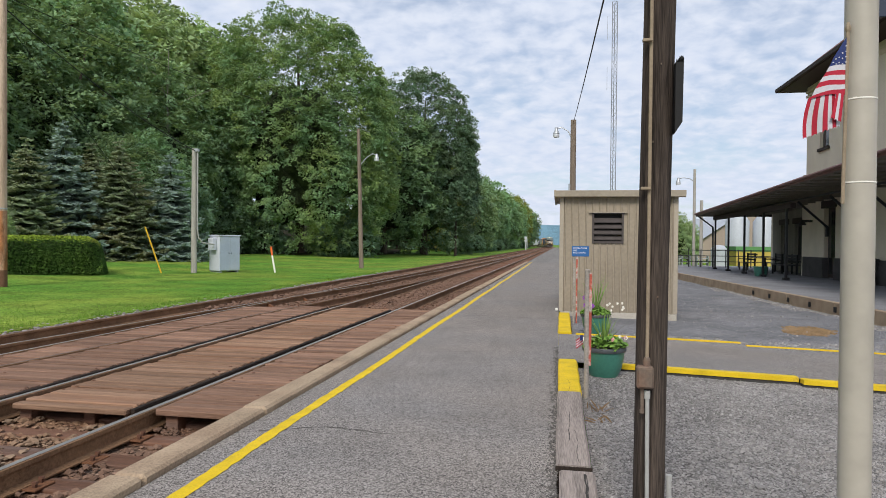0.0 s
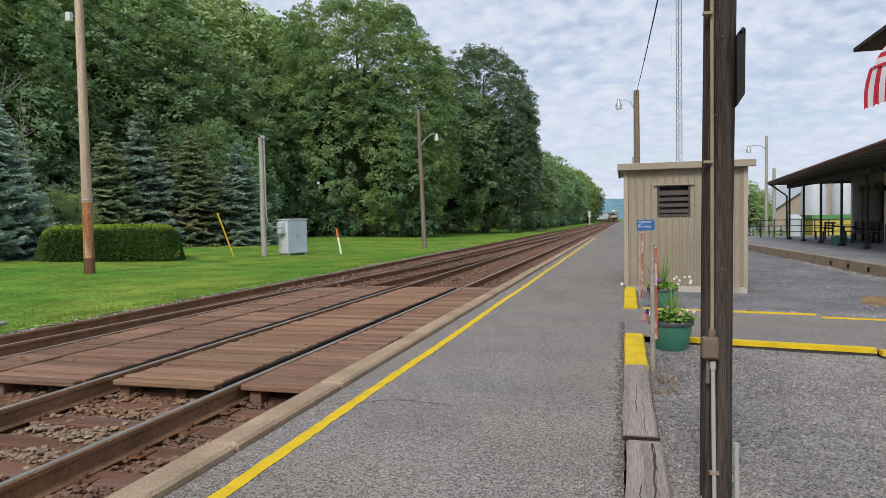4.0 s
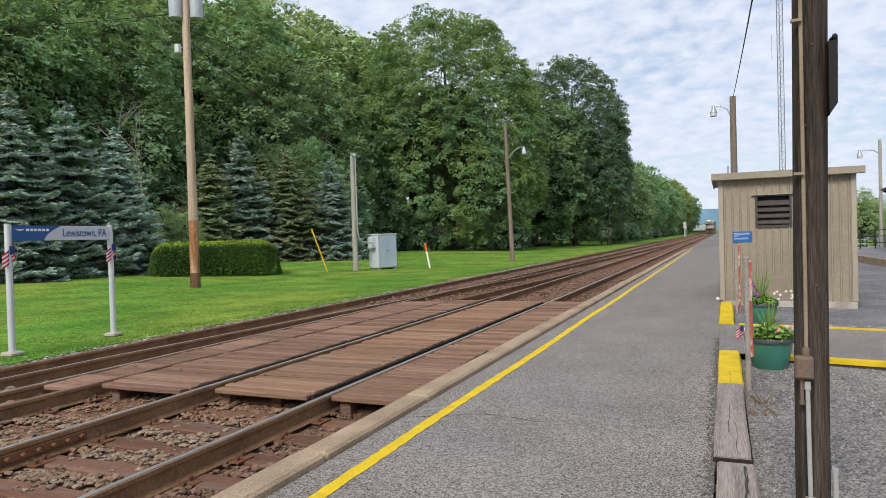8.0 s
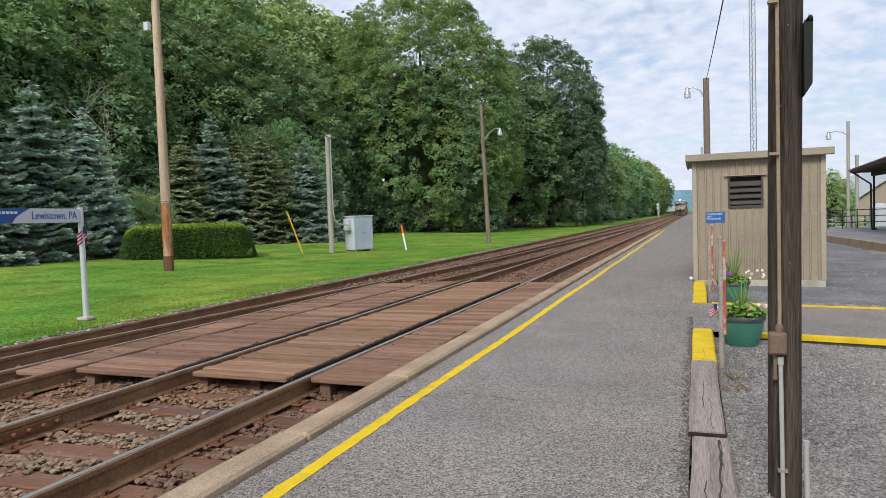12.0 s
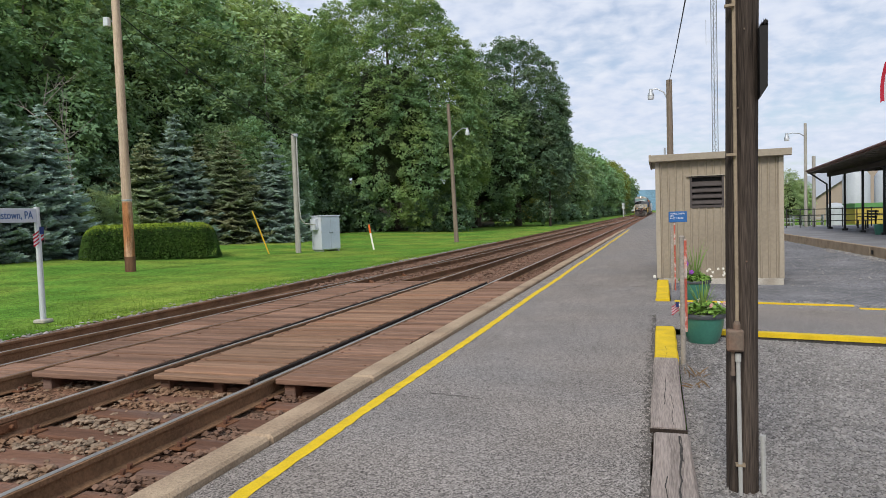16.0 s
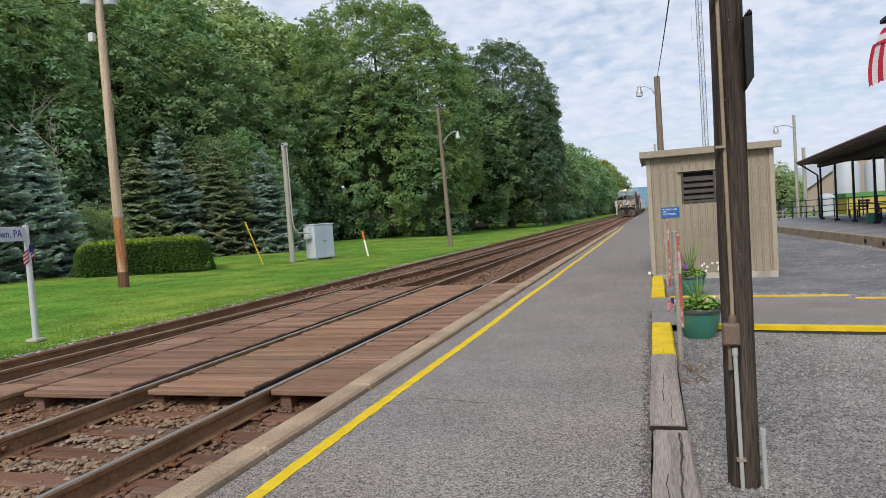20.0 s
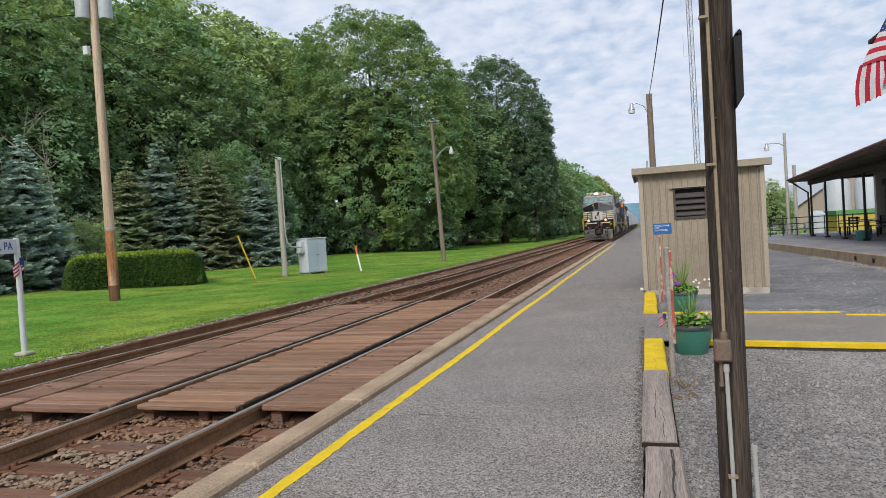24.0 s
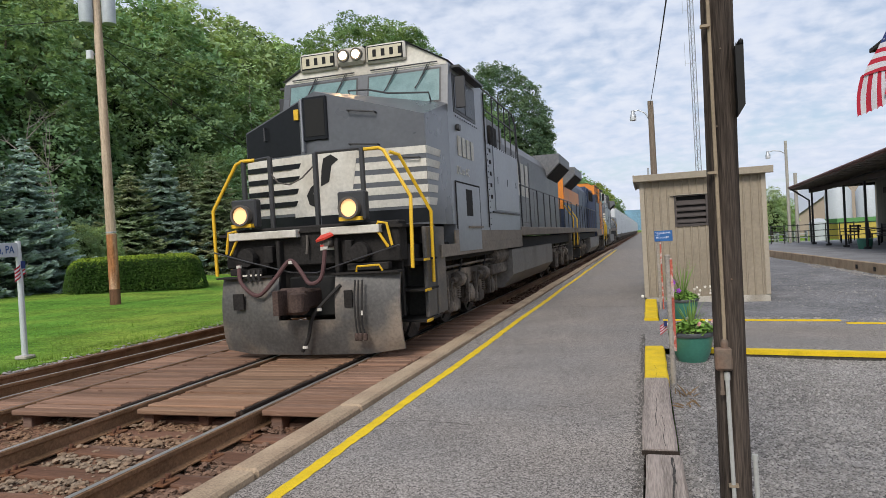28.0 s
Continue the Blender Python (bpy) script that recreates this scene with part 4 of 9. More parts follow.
def bogie(parent, y, axles, wheel_mesh, half=1.12, scale=1.0, heavy=True):
    """A truck: two side frames with pedestals, springs and boxes, over its wheelsets."""
    span = axles[-1] - axles[0]
    for s in (-1, 1):
        fr = Build()
        x0, x1 = sorted((s * half, s * (half + 0.17)))
        top, low = 1.02 * scale, 0.74 * scale
        fr.prism([(y + axles[0] - 0.55, 0.62 * scale), (y + axles[0] - 0.3, top), (y + axles[-1] + 0.3, top), (y + axles[-1] + 0.55, 0.62 * scale), (y + axles[-1] + 0.3, 0.60 * scale), (y + axles[-1] + 0.1, low), (y + axles[0] - 0.1, low), (y + axles[0] - 0.3, 0.60 * scale)], x0, x1, "x")
        for a in axles:
            fr.box(x0 - 0.03, x1 + 0.03, y + a - 0.26, y + a + 0.26, 0.38 * scale, 0.70 * scale, 0.03)
            fr.lathe([(0.15, 0.0), (0.15, 0.05), (0.09, 0.08)], 12, (s * (half + 0.19) if s > 0 else s * (half + 0.27), y + a, WHEEL_R * scale), "x")
        for a, c in zip(axles, axles[1:]):
            m = y + (a + c) / 2
            fr.box(x0, x1, m - 0.36, m + 0.36, 0.30 * scale, 0.50 * scale, 0.03)
            fr.box(x0 + 0.02, x1 + 0.02, m - 0.10, m + 0.10, 0.30 * scale, 0.95 * scale, 0.02)
        part("side_frame", fr, M_GRIME, parent)
        if heavy:
            side = s * (half + 0.24)
            for k, (a, c) in enumerate(zip(axles, axles[1:])):
                m = y + (a + c) / 2
                part("brake_cylinder", Build().lathe([(0.05, -0.30), (0.06, -0.12), (0.125, -0.10), (0.135, 0.14), (0.10, 0.18), (0.03, 0.20)], 14, (side, m - 0.05, 0.86), "y"), M_GRIME, parent, "", True)
                part("brake_lever", Build().tube([(side, m - 0.3, 0.86), (side, m - 0.42, 0.80), (side - s * 0.05, m - 0.46, 0.42)], 0.028, 6), M_GRIME, parent)
                part("brake_hose", Build().tube([(side, m + 0.1, 0.98), (side + s * 0.03, m + 0.18, 1.16), (side, m + 0.34, 1.22)], 0.02, 6), M_HOSE_BLACK, parent)
            for a in axles:
                part("sand_pipe", Build().tube([(s * (half + 0.06), y + a - 0.60, 1.18), (s * (half + 0.02), y + a - 0.66, 0.6), (s * (half - 0.2), y + a - 0.56, 0.14)], 0.02, 6), M_HOSE_BLACK, parent)
                part("pedestal_liner", Build().box(min(side - 0.05, side + 0.02), max(side - 0.05, side + 0.02), y + a - 0.33, y + a - 0.27, 0.40, 0.92, 0.01).box(min(side - 0.05, side + 0.02), max(side - 0.05, side + 0.02), y + a + 0.27, y + a + 0.33, 0.40, 0.92, 0.01), M_GRIME, parent)
            part("truck_pipe", Build().tube([(side, y + axles[0] - 0.5, 1.10), (side, y + axles[-1] + 0.5, 1.10)], 0.022, 6), M_GRIME, parent)
            for a in axles[:-1]:
                for k in (0.52, 1.28):
                    prof = [(0.075 + 0.02 * (j % 2), 0.021 * j) for j in range(13)]
                    sp = Build().lathe(prof, 10, (s * (half + 0.10), y + a + k, 0.5 * scale))
                    part("coil_spring", sp, M_GRIME, parent)
    sets = []
    for a in axles:
        o = new("wheelset", wheel_mesh)
        o.parent = parent
        o.matrix_basis = pose(0, y + a, WHEEL_R * scale)
        sets.append((o, y + a))
    return sets


LOCO_WHEEL = wheelset_mesh(WHEEL_R)


def locomotive(label, P, lit):
    """A six-axle freight locomotive, its front at y = 0: wide nose, cab, long hood, tank and two trucks."""
    ob = thing("locomotive", (0, 0, 0), label, "locomotive", "locomotives of the train")
    body, cabm, dark = P["body"], P["cab"], P["gloss"]
    # frame and walkway
    part("frame", Build().box(-1.38, 1.38, 0.55, 21.6, 1.20, 1.52, 0.02), M_UNDER, ob)
    part("walkway", Build().box(-1.54, 1.54, 8.62, 21.6, 1.56, 1.78, 0.015), M_SILL, ob, "dusty tan walkway edge")
    # --- plow: a curved plate in two halves with the coupler opening between ---
    def plow_face(x0, x1, z0, z1, cut=0.0):
        vs, fs = [], []
        xs = [x0 + (x1 - x0) * i / 6 for i in range(7)]
        zs = [z0 + (z1 - z0) * i / 6 for i in range(7)]
        for x in xs:
            for z in zs:
                lean = 0.16 * ((z - 0.65) / 0.55) ** 2
                vs.append((x, 0.02 + 0.16 * abs(x) ** 1.4 * 0.55 + lean * 0.6 - 0.05, z + (0.05 * max(0, abs(x) - 1.0) * 3 if z < 0.2 else 0)))
        fs = [(i * 7 + j, (i + 1) * 7 + j, (i + 1) * 7 + j + 1, i * 7 + j + 1) for i in range(6) for j in range(6)]
        back = [(x, y + 0.04, z) for x, y, z in vs]
        n = len(vs)
        b = Build().add(vs + back, fs + [tuple(k + n for k in q[::-1]) for q in fs])
        rim = [i * 7 for i in range(7)] + [42 + j for j in range(1, 7)] + [i * 7 + 6 for i in range(5, -1, -1)] + [j for j in range(5, 0, -1)]
        b.f += [(rim[i], rim[(i + 1) % len(rim)], rim[(i + 1) % len(rim)] + n, rim[i] + n) for i in range(len(rim))]
        return b

    plow = part("plow", plow_face(-1.38, 1.36, 0.07, 0.56), M_PLOW, ob, "dusty curved steel snow plow", True)
    part("plow_wing", plow_face(-1.38, -0.40, 0.56, 1.16), M_PLOW, plow, "", True)
    part("plow_wing", plow_face(0.46, 1.36, 0.56, 1.16), M_PLOW, plow, "", True)
    for x0, x1 in ((-1.12, -0.95), (0.60, 0.72)):
        part("plow_slot", Build().box(x0, x1, 0.0, 0.03, 0.72, 0.95, 0.004), M_UNDER, plow, "dark slot in the plow")
    for x0, x1 in ((-1.40, -0.5), (0.42, 1.38)):
        part("plow_shelf", Build().box(x0, x1, 0.04, 0.30, 1.16, 1.185), M_UNDER, plow)
    part("pilot_plate", Build().box(-1.30, 1.30, 0.42, 0.50, 0.55, 1.70), M_UNDER, ob, "dark pilot plate behind the plow")
    # coupler
    cp = Build().box(-0.13, 0.13, -0.25, 0.45, 0.72, 0.98, 0.03).box(-0.24, 0.16, -0.30, -0.10, 0.66, 1.02, 0.05).prism([(-0.27, -0.30), (-0.17, -0.52), (-0.10, -0.50), (-0.08, -0.30)], 0.68, 1.0, "z").lathe([(0.03, 0.70), (0.10, 0.72), (0.105, 0.95), (0.03, 0.98)], 12, (0.12, -0.40, 0.0)).box(0.02, 0.18, -0.36, -0.2, 0.72, 0.96, 0.03)
    coupler = part("coupler", cp, M_COUPLER, ob, "rust-brown knuckle coupler")
    part("cut_lever", Build().tube([(-1.45, 0.10, 1.55), (-0.9, 0.06, 1.40), (-0.2, 0.04, 1.22), (0.2, 0.04, 1.20), (0.8, 0.05, 1.36), (1.40, 0.10, 1.52)], 0.011, 6), M_DARKRAIL, ob)
    # buffer beam and white sill
    for x0, x1 in ((-1.20, -0.12), (0.26, 1.12)):
        part("sill_stripe", Build().box(x0, x1, 0.10, 0.24, 1.70, 1.81, 0.01), P["trim"], ob, "white painted front sill")
    part("buffer_beam", Build().box(-1.35, 1.35, 0.24, 0.56, 1.30, 1.86, 0.02), M_UNDER, ob)
    part("front_deck", Build().box(-1.42, 1.42, 0.2, 1.4, 1.76, 1.80), M_UNDER, ob)
    # hoses
    def hose(pts, r, mat, lab=""):
        fine = []
        P_ = [Vector(p) for p in pts]
        for i in range(len(P_) - 1):
            a, b2, c, d = P_[max(i - 1, 0)], P_[i], P_[i + 1], P_[min(i + 2, len(P_) - 1)]
            for k in range(5):
                t = k / 5
                fine.append(0.5 * (2 * b2 + (c - a) * t + (2 * a - 5 * b2 + 4 * c - d) * t * t + (3 * b2 - a - 3 * c + d) * t ** 3))
        fine.append(P_[-1])
        part("hose", Build().tube(fine, r, 8), mat, ob, lab, True)

    hose([(-1.0, 0.02, 1.36), (-0.95, -0.02, 1.10), (-0.68, -0.05, 0.92), (-0.42, -0.05, 1.12), (-0.22, 0.0, 1.36), (-0.13, 0.02, 1.36), (0.0, 0.0, 1.20), (0.14, -0.05, 1.06), (0.30, -0.02, 1.15), (0.36, 0.02, 1.56)], 0.029, M_HOSE, "worn maroon jumper hose")
    hose([(0.54, 0.05, 1.02), (0.40, -0.06, 0.86), (0.18, -0.1, 0.62), (0.08, -0.08, 0.32), (-0.03, -0.06, 0.14)], 0.026, M_HOSE_BLACK, "black air brake hose")
    for dx in (0.0, 0.07, 0.15):
        hose([(0.78 + dx * 0.7, 0.0, 1.08), (0.78 + dx * 0.7, -0.06, 0.8), (0.78 + dx * 0.6, -0.05, 0.5), (0.79 + dx * 0.8, -0.04, 0.36)], 0.013, M_HOSE_BLACK)
        part("gladhand", Build().box(0.76 + dx * 0.8, 0.82 + dx * 0.8, -0.09, -0.03, 0.28, 0.38, 0.015), M_COUPLER, ob)
    part("socket", Build().lathe([(0.05, 0.0), (0.065, 0.04), (0.065, 0.2)], 12, (0.36, 0.06, 1.60), "y"), M_RIM, ob)
    part("socket_cap", Build().slab([(0.22, 0.02, 1.64), (0.36, 0.0, 1.67), (0.47, 0.05, 1.72), (0.38, 0.12, 1.75), (0.26, 0.12, 1.72)], 0.03), M_RED, ob, "open red receptacle lid")
    # brackets, pocket and plates of the pilot
    for x0, x1, z0, z1 in ((-0.46, -0.40, 0.56, 1.66), (0.44, 0.50, 0.56, 1.66), (-1.22, -0.70, 1.20, 1.30), (0.62, 1.22, 1.20, 1.30), (-0.66, -0.52, 1.36, 1.60), (0.60, 0.70, 1.34, 1.62)):
        part("pilot_bracket", Build().box(x0, x1, 0.12, 0.26, z0, z1, 0.01), M_UNDER, ob)
    part("draft_pocket", Build().box(-0.36, 0.40, 0.28, 0.42, 0.58, 1.14, 0.02), M_INK, ob, "dark coupler pocket")
    for x in (-0.86, -0.78, -0.70):
        part("hose_stub", Build().tube([(x, 0.06, 1.27), (x, 0.02, 1.18), (x + 0.02, 0.02, 1.12)], 0.02, 6), M_HOSE_BLACK, ob)
    part("label_plate", Build().box(-0.96, -0.66, 0.035, 0.039, 1.19, 1.215), M_WHITE, ob)
    for x in (-0.93, 0.82):
        part("bell_housing", Build().lathe([(0.13, 0.0), (0.14, 0.10), (0.09, 0.16), (0.05, 0.18)], 14, (x, 0.08, 1.45), "y"), M_UNDER, ob)
    part("notice_plate", Build().box(0.18, 0.42, 0.225, 0.235, 1.50, 1.58), M_WHITE, ob, "small white notice with red head")
    part("notice_head", Build().box(0.185, 0.30, 0.218, 0.224, 1.55, 1.578), M_RED, ob, "red heading of the notice")
    part("shelf_grab", Build().tube([(0.78, 0.06, 1.19), (0.80, 0.04, 1.26), (1.12, 0.04, 1.27), (1.16, 0.06, 1.19)], 0.014, 6), M_RAILING, ob, "yellow grab handle on the plow shelf")
    for cx, cy, cz in ((-0.175, 0.01, 1.36), (0.36, 0.02, 1.53), (-1.0, 0.02, 1.33), (0.27, -0.085, 0.71), (0.02, -0.07, 0.20)):
        part("hose_clamp", Build().lathe([(0.031, -0.02), (0.036, -0.018), (0.036, 0.018), (0.031, 0.02)], 10, (cx, cy, cz)), M_WHITE, ob, "bright hose clamp")
    part("hose_tag", Build().box(0.875, 0.90, -0.085, -0.08, 0.62, 0.68), M_WHITE, ob, "small white tag")
    part("safety_chain", Build().tube([(0.0, 0.2, 1.72), (0.01, 0.18, 1.6), (0.0, 0.16, 1.46)], 0.018, 6), M_RIM, ob)
    # ditch lights
    for x in (-0.93, 0.74):
        d = part("ditch_light", Build().box(x - 0.20, x + 0.20, 0.10, 0.26, 1.88, 2.28, 0.02), M_DARKRAIL, ob)
        part("lamp_rim", Build().lathe([(0.145, 0.0), (0.15, -0.11), (0.122, -0.11), (0.122, -0.05)], 18, (x, 0.10, 2.05), "y"), M_RIM, d)
        part("lens", Build().lathe([(0.01, -0.072), (0.05, -0.068), (0.066, -0.06)], 18, (x, 0.10, 2.05), "y"), M_LAMP if lit else M_PANE, d, "lit warm white lamp lens" if lit else "")
        part("reflector", Build().lathe([(0.062, -0.055), (0.095, -0.062), (0.121, -0.074)], 18, (x, 0.10, 2.05), "y"), M_REFLECTOR if lit else M_RIM, d, "amber-lit lamp reflector" if lit else "")
        part("lamp_step", Build().box(x - 0.16, x + 0.16, 0.03, 0.14, 1.88, 1.93), M_RAILING, d)
    # --- nose: two facets in plan, gabled top ---
    zb, ze, zc = 1.80, 3.42, 3.90
    yc, ye = 0.98, 1.18
    cx_ = -0.16
    cab_y = 2.36
    left = [(-1.50, ye, zb), (cx_, yc, zb), (cx_, yc, zc), (-1.50, ye, ze)]
    right = [(cx_, yc, zb), (1.50, ye, zb), (1.50, ye, ze), (cx_, yc, zc)]
    nose = Build().add([left[0], left[1], left[2], left[3], right[1], right[2], (-1.52, cab_y, zb), (1.52, cab_y, zb), (-1.52, cab_y + 0.1, 3.80), (1.52, cab_y + 0.1, 3.80), (cx_, cab_y, 4.02)],
                       [(0, 1, 2, 3), (1, 4, 5, 2), (0, 3, 8, 6), (4, 7, 9, 5), (3, 2, 10, 8), (2, 5, 9, 10), (0, 6, 7, 4, 1), (6, 8, 10, 9, 7)])
    nose_ob = part("nose", nose, P["nose"], ob, "wide faded black nose")

    def on_right(x, z, out=0.006):
        t = (x - cx_) / (1.50 - cx_)
        n = Vector((ye - yc, -(1.50 - cx_), 0)).normalized()
        return Vector((x, yc + (ye - yc) * t, z)) + n * out

    def on_left(x, z, out=0.006):
        t = (cx_ - x) / (cx_ + 1.50)
        n = Vector((-(ye - yc), -(cx_ + 1.50), 0)).normalized()
        return Vector((x, yc + (ye - yc) * t, z)) + n * out

    # door half of the nose: its lack of sky reflection put into a blacker panel
    g = Build().slab([on_left(-1.49, 2.98), on_left(-0.46, 2.98), on_left(-0.46, 3.77), on_left(-1.49, 3.40)], 0.004)
    part("nose_panel", g, dark, nose_ob, "near-black panel for the facet that reflects no sky")
    dr = Build().box(-0.36, 0.03, 0.955, 1.03, 3.16, 3.82, 0.01)
    door = part("nose_door", dr, P["door"], nose_ob, "narrow front door")
    part("door_window", Build().box(-0.32, 0.0, 0.946, 0.954, 3.22, 3.78, 0.003), M_INK, door)
    part("door_jamb", Build().box(-0.39, -0.36, 0.93, 1.0, 3.0, 3.80, 0.005), P["body"], door)
    part("nose_skirt", Build().slab([on_right(cx_ + .005, 1.83), on_right(1.495, 1.83), on_right(1.495, 2.04), on_right(cx_ + .005, 2.04)], 0.004), dark, nose_ob, "glossy black lower nose")
    part("nose_skirt", Build().slab([on_left(-1.495, 1.83), on_left(cx_ - .005, 1.83), on_left(cx_ - .005, 2.04), on_left(-1.495, 2.04)], 0.004), dark, nose_ob, "glossy black lower nose")
    part("door_lock", Build().box(-0.53, -0.45, 0.98, 1.02, 3.50, 3.66, 0.005), M_RAILING, door, "yellow tag")
    # white stripes on the lower nose
    if P["stripes"]:
        z = 2.90
        fld = Build().slab([on_left(-0.62, 2.02, 0.018), on_left(cx_ - 0.005, 2.02, 0.018), on_left(cx_ - 0.005, 2.96, 0.018), on_left(-0.62, 2.96, 0.018)], 0.005)
        fld.slab([on_right(cx_ + 0.005, 2.02, 0.012), on_right(0.30, 2.02, 0.012), on_right(0.46, 2.96, 0.012), on_right(cx_ + 0.005, 2.96, 0.012)], 0.005)
        part("stripe_field", fld, P["trim"], nose_ob, "white field between the stripes")
        for k in range(5):
            z1 = 2.955 - k * 0.190
            z0 = z1 - 0.112
            lean = 0.17 * k * 0.5
            part("nose_stripe", Build().slab([on_right(0.40 - lean * 0.6, z0), on_right(1.495, z0), on_right(1.495, z1), on_right(0.46 - lean * 0.6, z1)], 0.004), P["trim"], nose_ob, "white stripe")
            part("nose_stripe", Build().slab([(1.506, ye, z0), (1.519, ye + 0.62 - 0.075 * k, z0), (1.520, ye + 0.68 - 0.075 * k, z1), (1.506, ye, z1)], 0.004), P["trim"], nose_ob, "white stripe")
            part("nose_stripe", Build().slab([on_left(-1.495, z0), on_left(-0.60, z0), on_left(-0.60, z1), on_left(-1.495, z1)], 0.004), P["trim"], nose_ob, "white stripe")
            part("nose_stripe", Build().slab([(-1.506, ye + 0.36, z0), (-1.506, ye, z0), (-1.506, ye, z1), (-1.506, ye + 0.36, z1)], 0.004), P["trim"], nose_ob, "white stripe")
        for k in range(4):
            z1 = 2.955 - k * 0.190 - 0.112
            part("dark_stripe", Build().slab([on_left(-1.49, z1 - 0.078, 0.022), on_left(-0.50 - 0.03 * k, z1 - 0.078, 0.022), on_left(-0.46 - 0.03 * k, z1, 0.022), on_left(-1.49, z1, 0.022)], 0.004), M_GLOSS, nose_ob)
        # the emblem: a plain dark leaning shape
        em = Build().slab([on_right(x, z, 0.018) for x, z in ((-0.13, 2.46), (0.0, 2.52), (0.05, 2.76), (0.16, 2.85), (0.05, 2.93), (-0.07, 2.88), (-0.11, 2.70))], 0.004)
        part("emblem", em, M_INK, nose_ob, "plain black emblem shape")
        part("emblem", Build().slab([on_left(x, z, 0.026) for x, z in ((-0.34, 2.20), (-0.20, 2.14), (-0.19, 2.24), (-0.26, 2.36), (-0.19, 2.52), (-0.30, 2.46), (-0.38, 2.34))], 0.004), M_INK, nose_ob, "plain black emblem shape")
    else:
        part("nose_band", Build().slab([on_right(cx_ + .01, 2.3), on_right(1.495, 2.3), on_right(1.495, 3.0), on_right(cx_ + .01, 3.0)], 0.004), P["trim"], nose_ob)
    # grab irons on the nose
    def grab(p, q, out, parent, mat=M_DARKRAIL):
        p, q = Vector(p), Vector(q)
        o = Vector((0, -out, 0))
        part("grab_iron", Build().tube([p, p + o, q + o, q], 0.014, 6), mat, parent)

    grab(on_right(0.36, 3.56), on_right(0.78, 3.50), 0.07, nose_ob)
    grab(on_right(0.36, 3.06), on_right(0.80, 3.02), 0.06, nose_ob)
    grab(on_right(1.15, 2.80), on_right(1.40, 2.78), 0.06, nose_ob)
    grab(on_left(-1.10, 3.25), on_left(-1.10, 3.45), 0.05, nose_ob)
    # --- cab ---
    zr, zt = 4.50, 4.86
    ring = [(-1.52, 2.36, 1.80), (1.52, 2.36, 1.80), (1.52, 2.36, 3.62), (1.52, 2.56, zr), (0.78, 2.66, zt + 0.08), (-0.78, 2.66, zt + 0.08), (-1.52, 2.56, zr), (-1.52, 2.36, 3.62)]
    rear = [(x, 5.0, z) for x, y, z in ring]
    cab_b = Build().add(ring + rear, [(0, 7, 2, 1), (7, 6, 5, 4, 3, 2), tuple(range(8, 16))] + [(i, (i + 1) % 8, (i + 1) % 8 + 8, i + 8) for i in range(8)])
    cab_ob = part("cab", cab_b, cabm, ob, "faded grey-black driving cab")

    def on_face(x, z, out=0.008):
        y = 2.36 + 0.20 * max(0, (z - 3.62)) / 0.88
        return Vector((x, y - out, z))

    surround = Build().slab([on_face(-1.525, 3.64, 0.007), on_face(1.525, 3.64, 0.007), on_face(1.525, 4.468, 0.007), on_face(-1.525, 4.468, 0.007)], 0.006)
    part("windscreen_surround", surround, P["nose"] if P["stripes"] else cabm, cab_ob)
    # windscreens with frames
    for x0, x1 in ((-1.40, -0.10), (0.10, 1.40)):
        s = 1 if x0 > 0 else -1
        fr = Build().slab([on_face(x0 - 0.01, 3.83, 0.012), on_face(x1 + 0.01, 3.83, 0.012), on_face(x1 + 0.01, 4.43, 0.012), on_face(x0 - 0.01, 4.43, 0.012)], 0.01)
        w = part("window_frame", fr, M_DARKRAIL, cab_ob)
        part("windscreen", Build().slab([on_face(x0 + 0.02, 3.86, 0.018), on_face(x1 - 0.02, 3.86, 0.018), on_face(x1 - 0.02, 4.40, 0.018), on_face(x0 + 0.02, 4.40, 0.018)], 0.006), M_PANE, w, "pale green windscreen")
        for xw in (x0 + 0.42, x1 - 0.32):
            part("wiper", Build().tube([on_face(xw + 0.10, 4.50, 0.06), on_face(xw - 0.06, 4.18, 0.05), on_face(xw - 0.12, 4.10, 0.05)], 0.010, 5).tube([on_face(xw + 0.14, 4.50, 0.06), on_face(xw - 0.06, 4.18, 0.05)], 0.006, 5), M_DARKRAIL, w)
        part("drip_rail", Build().tube([on_face(x0 + 0.05, 4.52, 0.05), on_face(x1 - 0.05, 4.52, 0.05)], 0.012, 5), M_DARKRAIL, cab_ob)
    part("nose_rail", Build().tube([(-0.1, 2.2, 4.02), (-0.1, 2.1, 4.12), (0.25, 2.1, 4.10), (0.6, 2.1, 4.0), (1.3, 2.1, 3.93), (1.3, 2.2, 3.8)], 0.015, 6), M_DARKRAIL, cab_ob)
    part("nose_rail", Build().tube([(-0.95, 2.2, 3.9), (-0.95, 2.1, 4.05), (-1.4, 2.1, 3.85), (-1.4, 2.2, 3.75)], 0.015, 6), M_DARKRAIL, cab_ob)
    # white brow with number boards and headlamps
    brow = Build().slab([on_face(-1.50, 4.47, 0.012), on_face(1.50, 4.47, 0.012), on_face(1.50, 4.52, 0.012), on_face(0.80, 4.93, 0.012), on_face(-0.80, 4.93, 0.012), on_face(-1.50, 4.52, 0.012)], 0.012)
    part("brow", brow, P["trim"], cab_ob, "white painted brow above the windscreens")
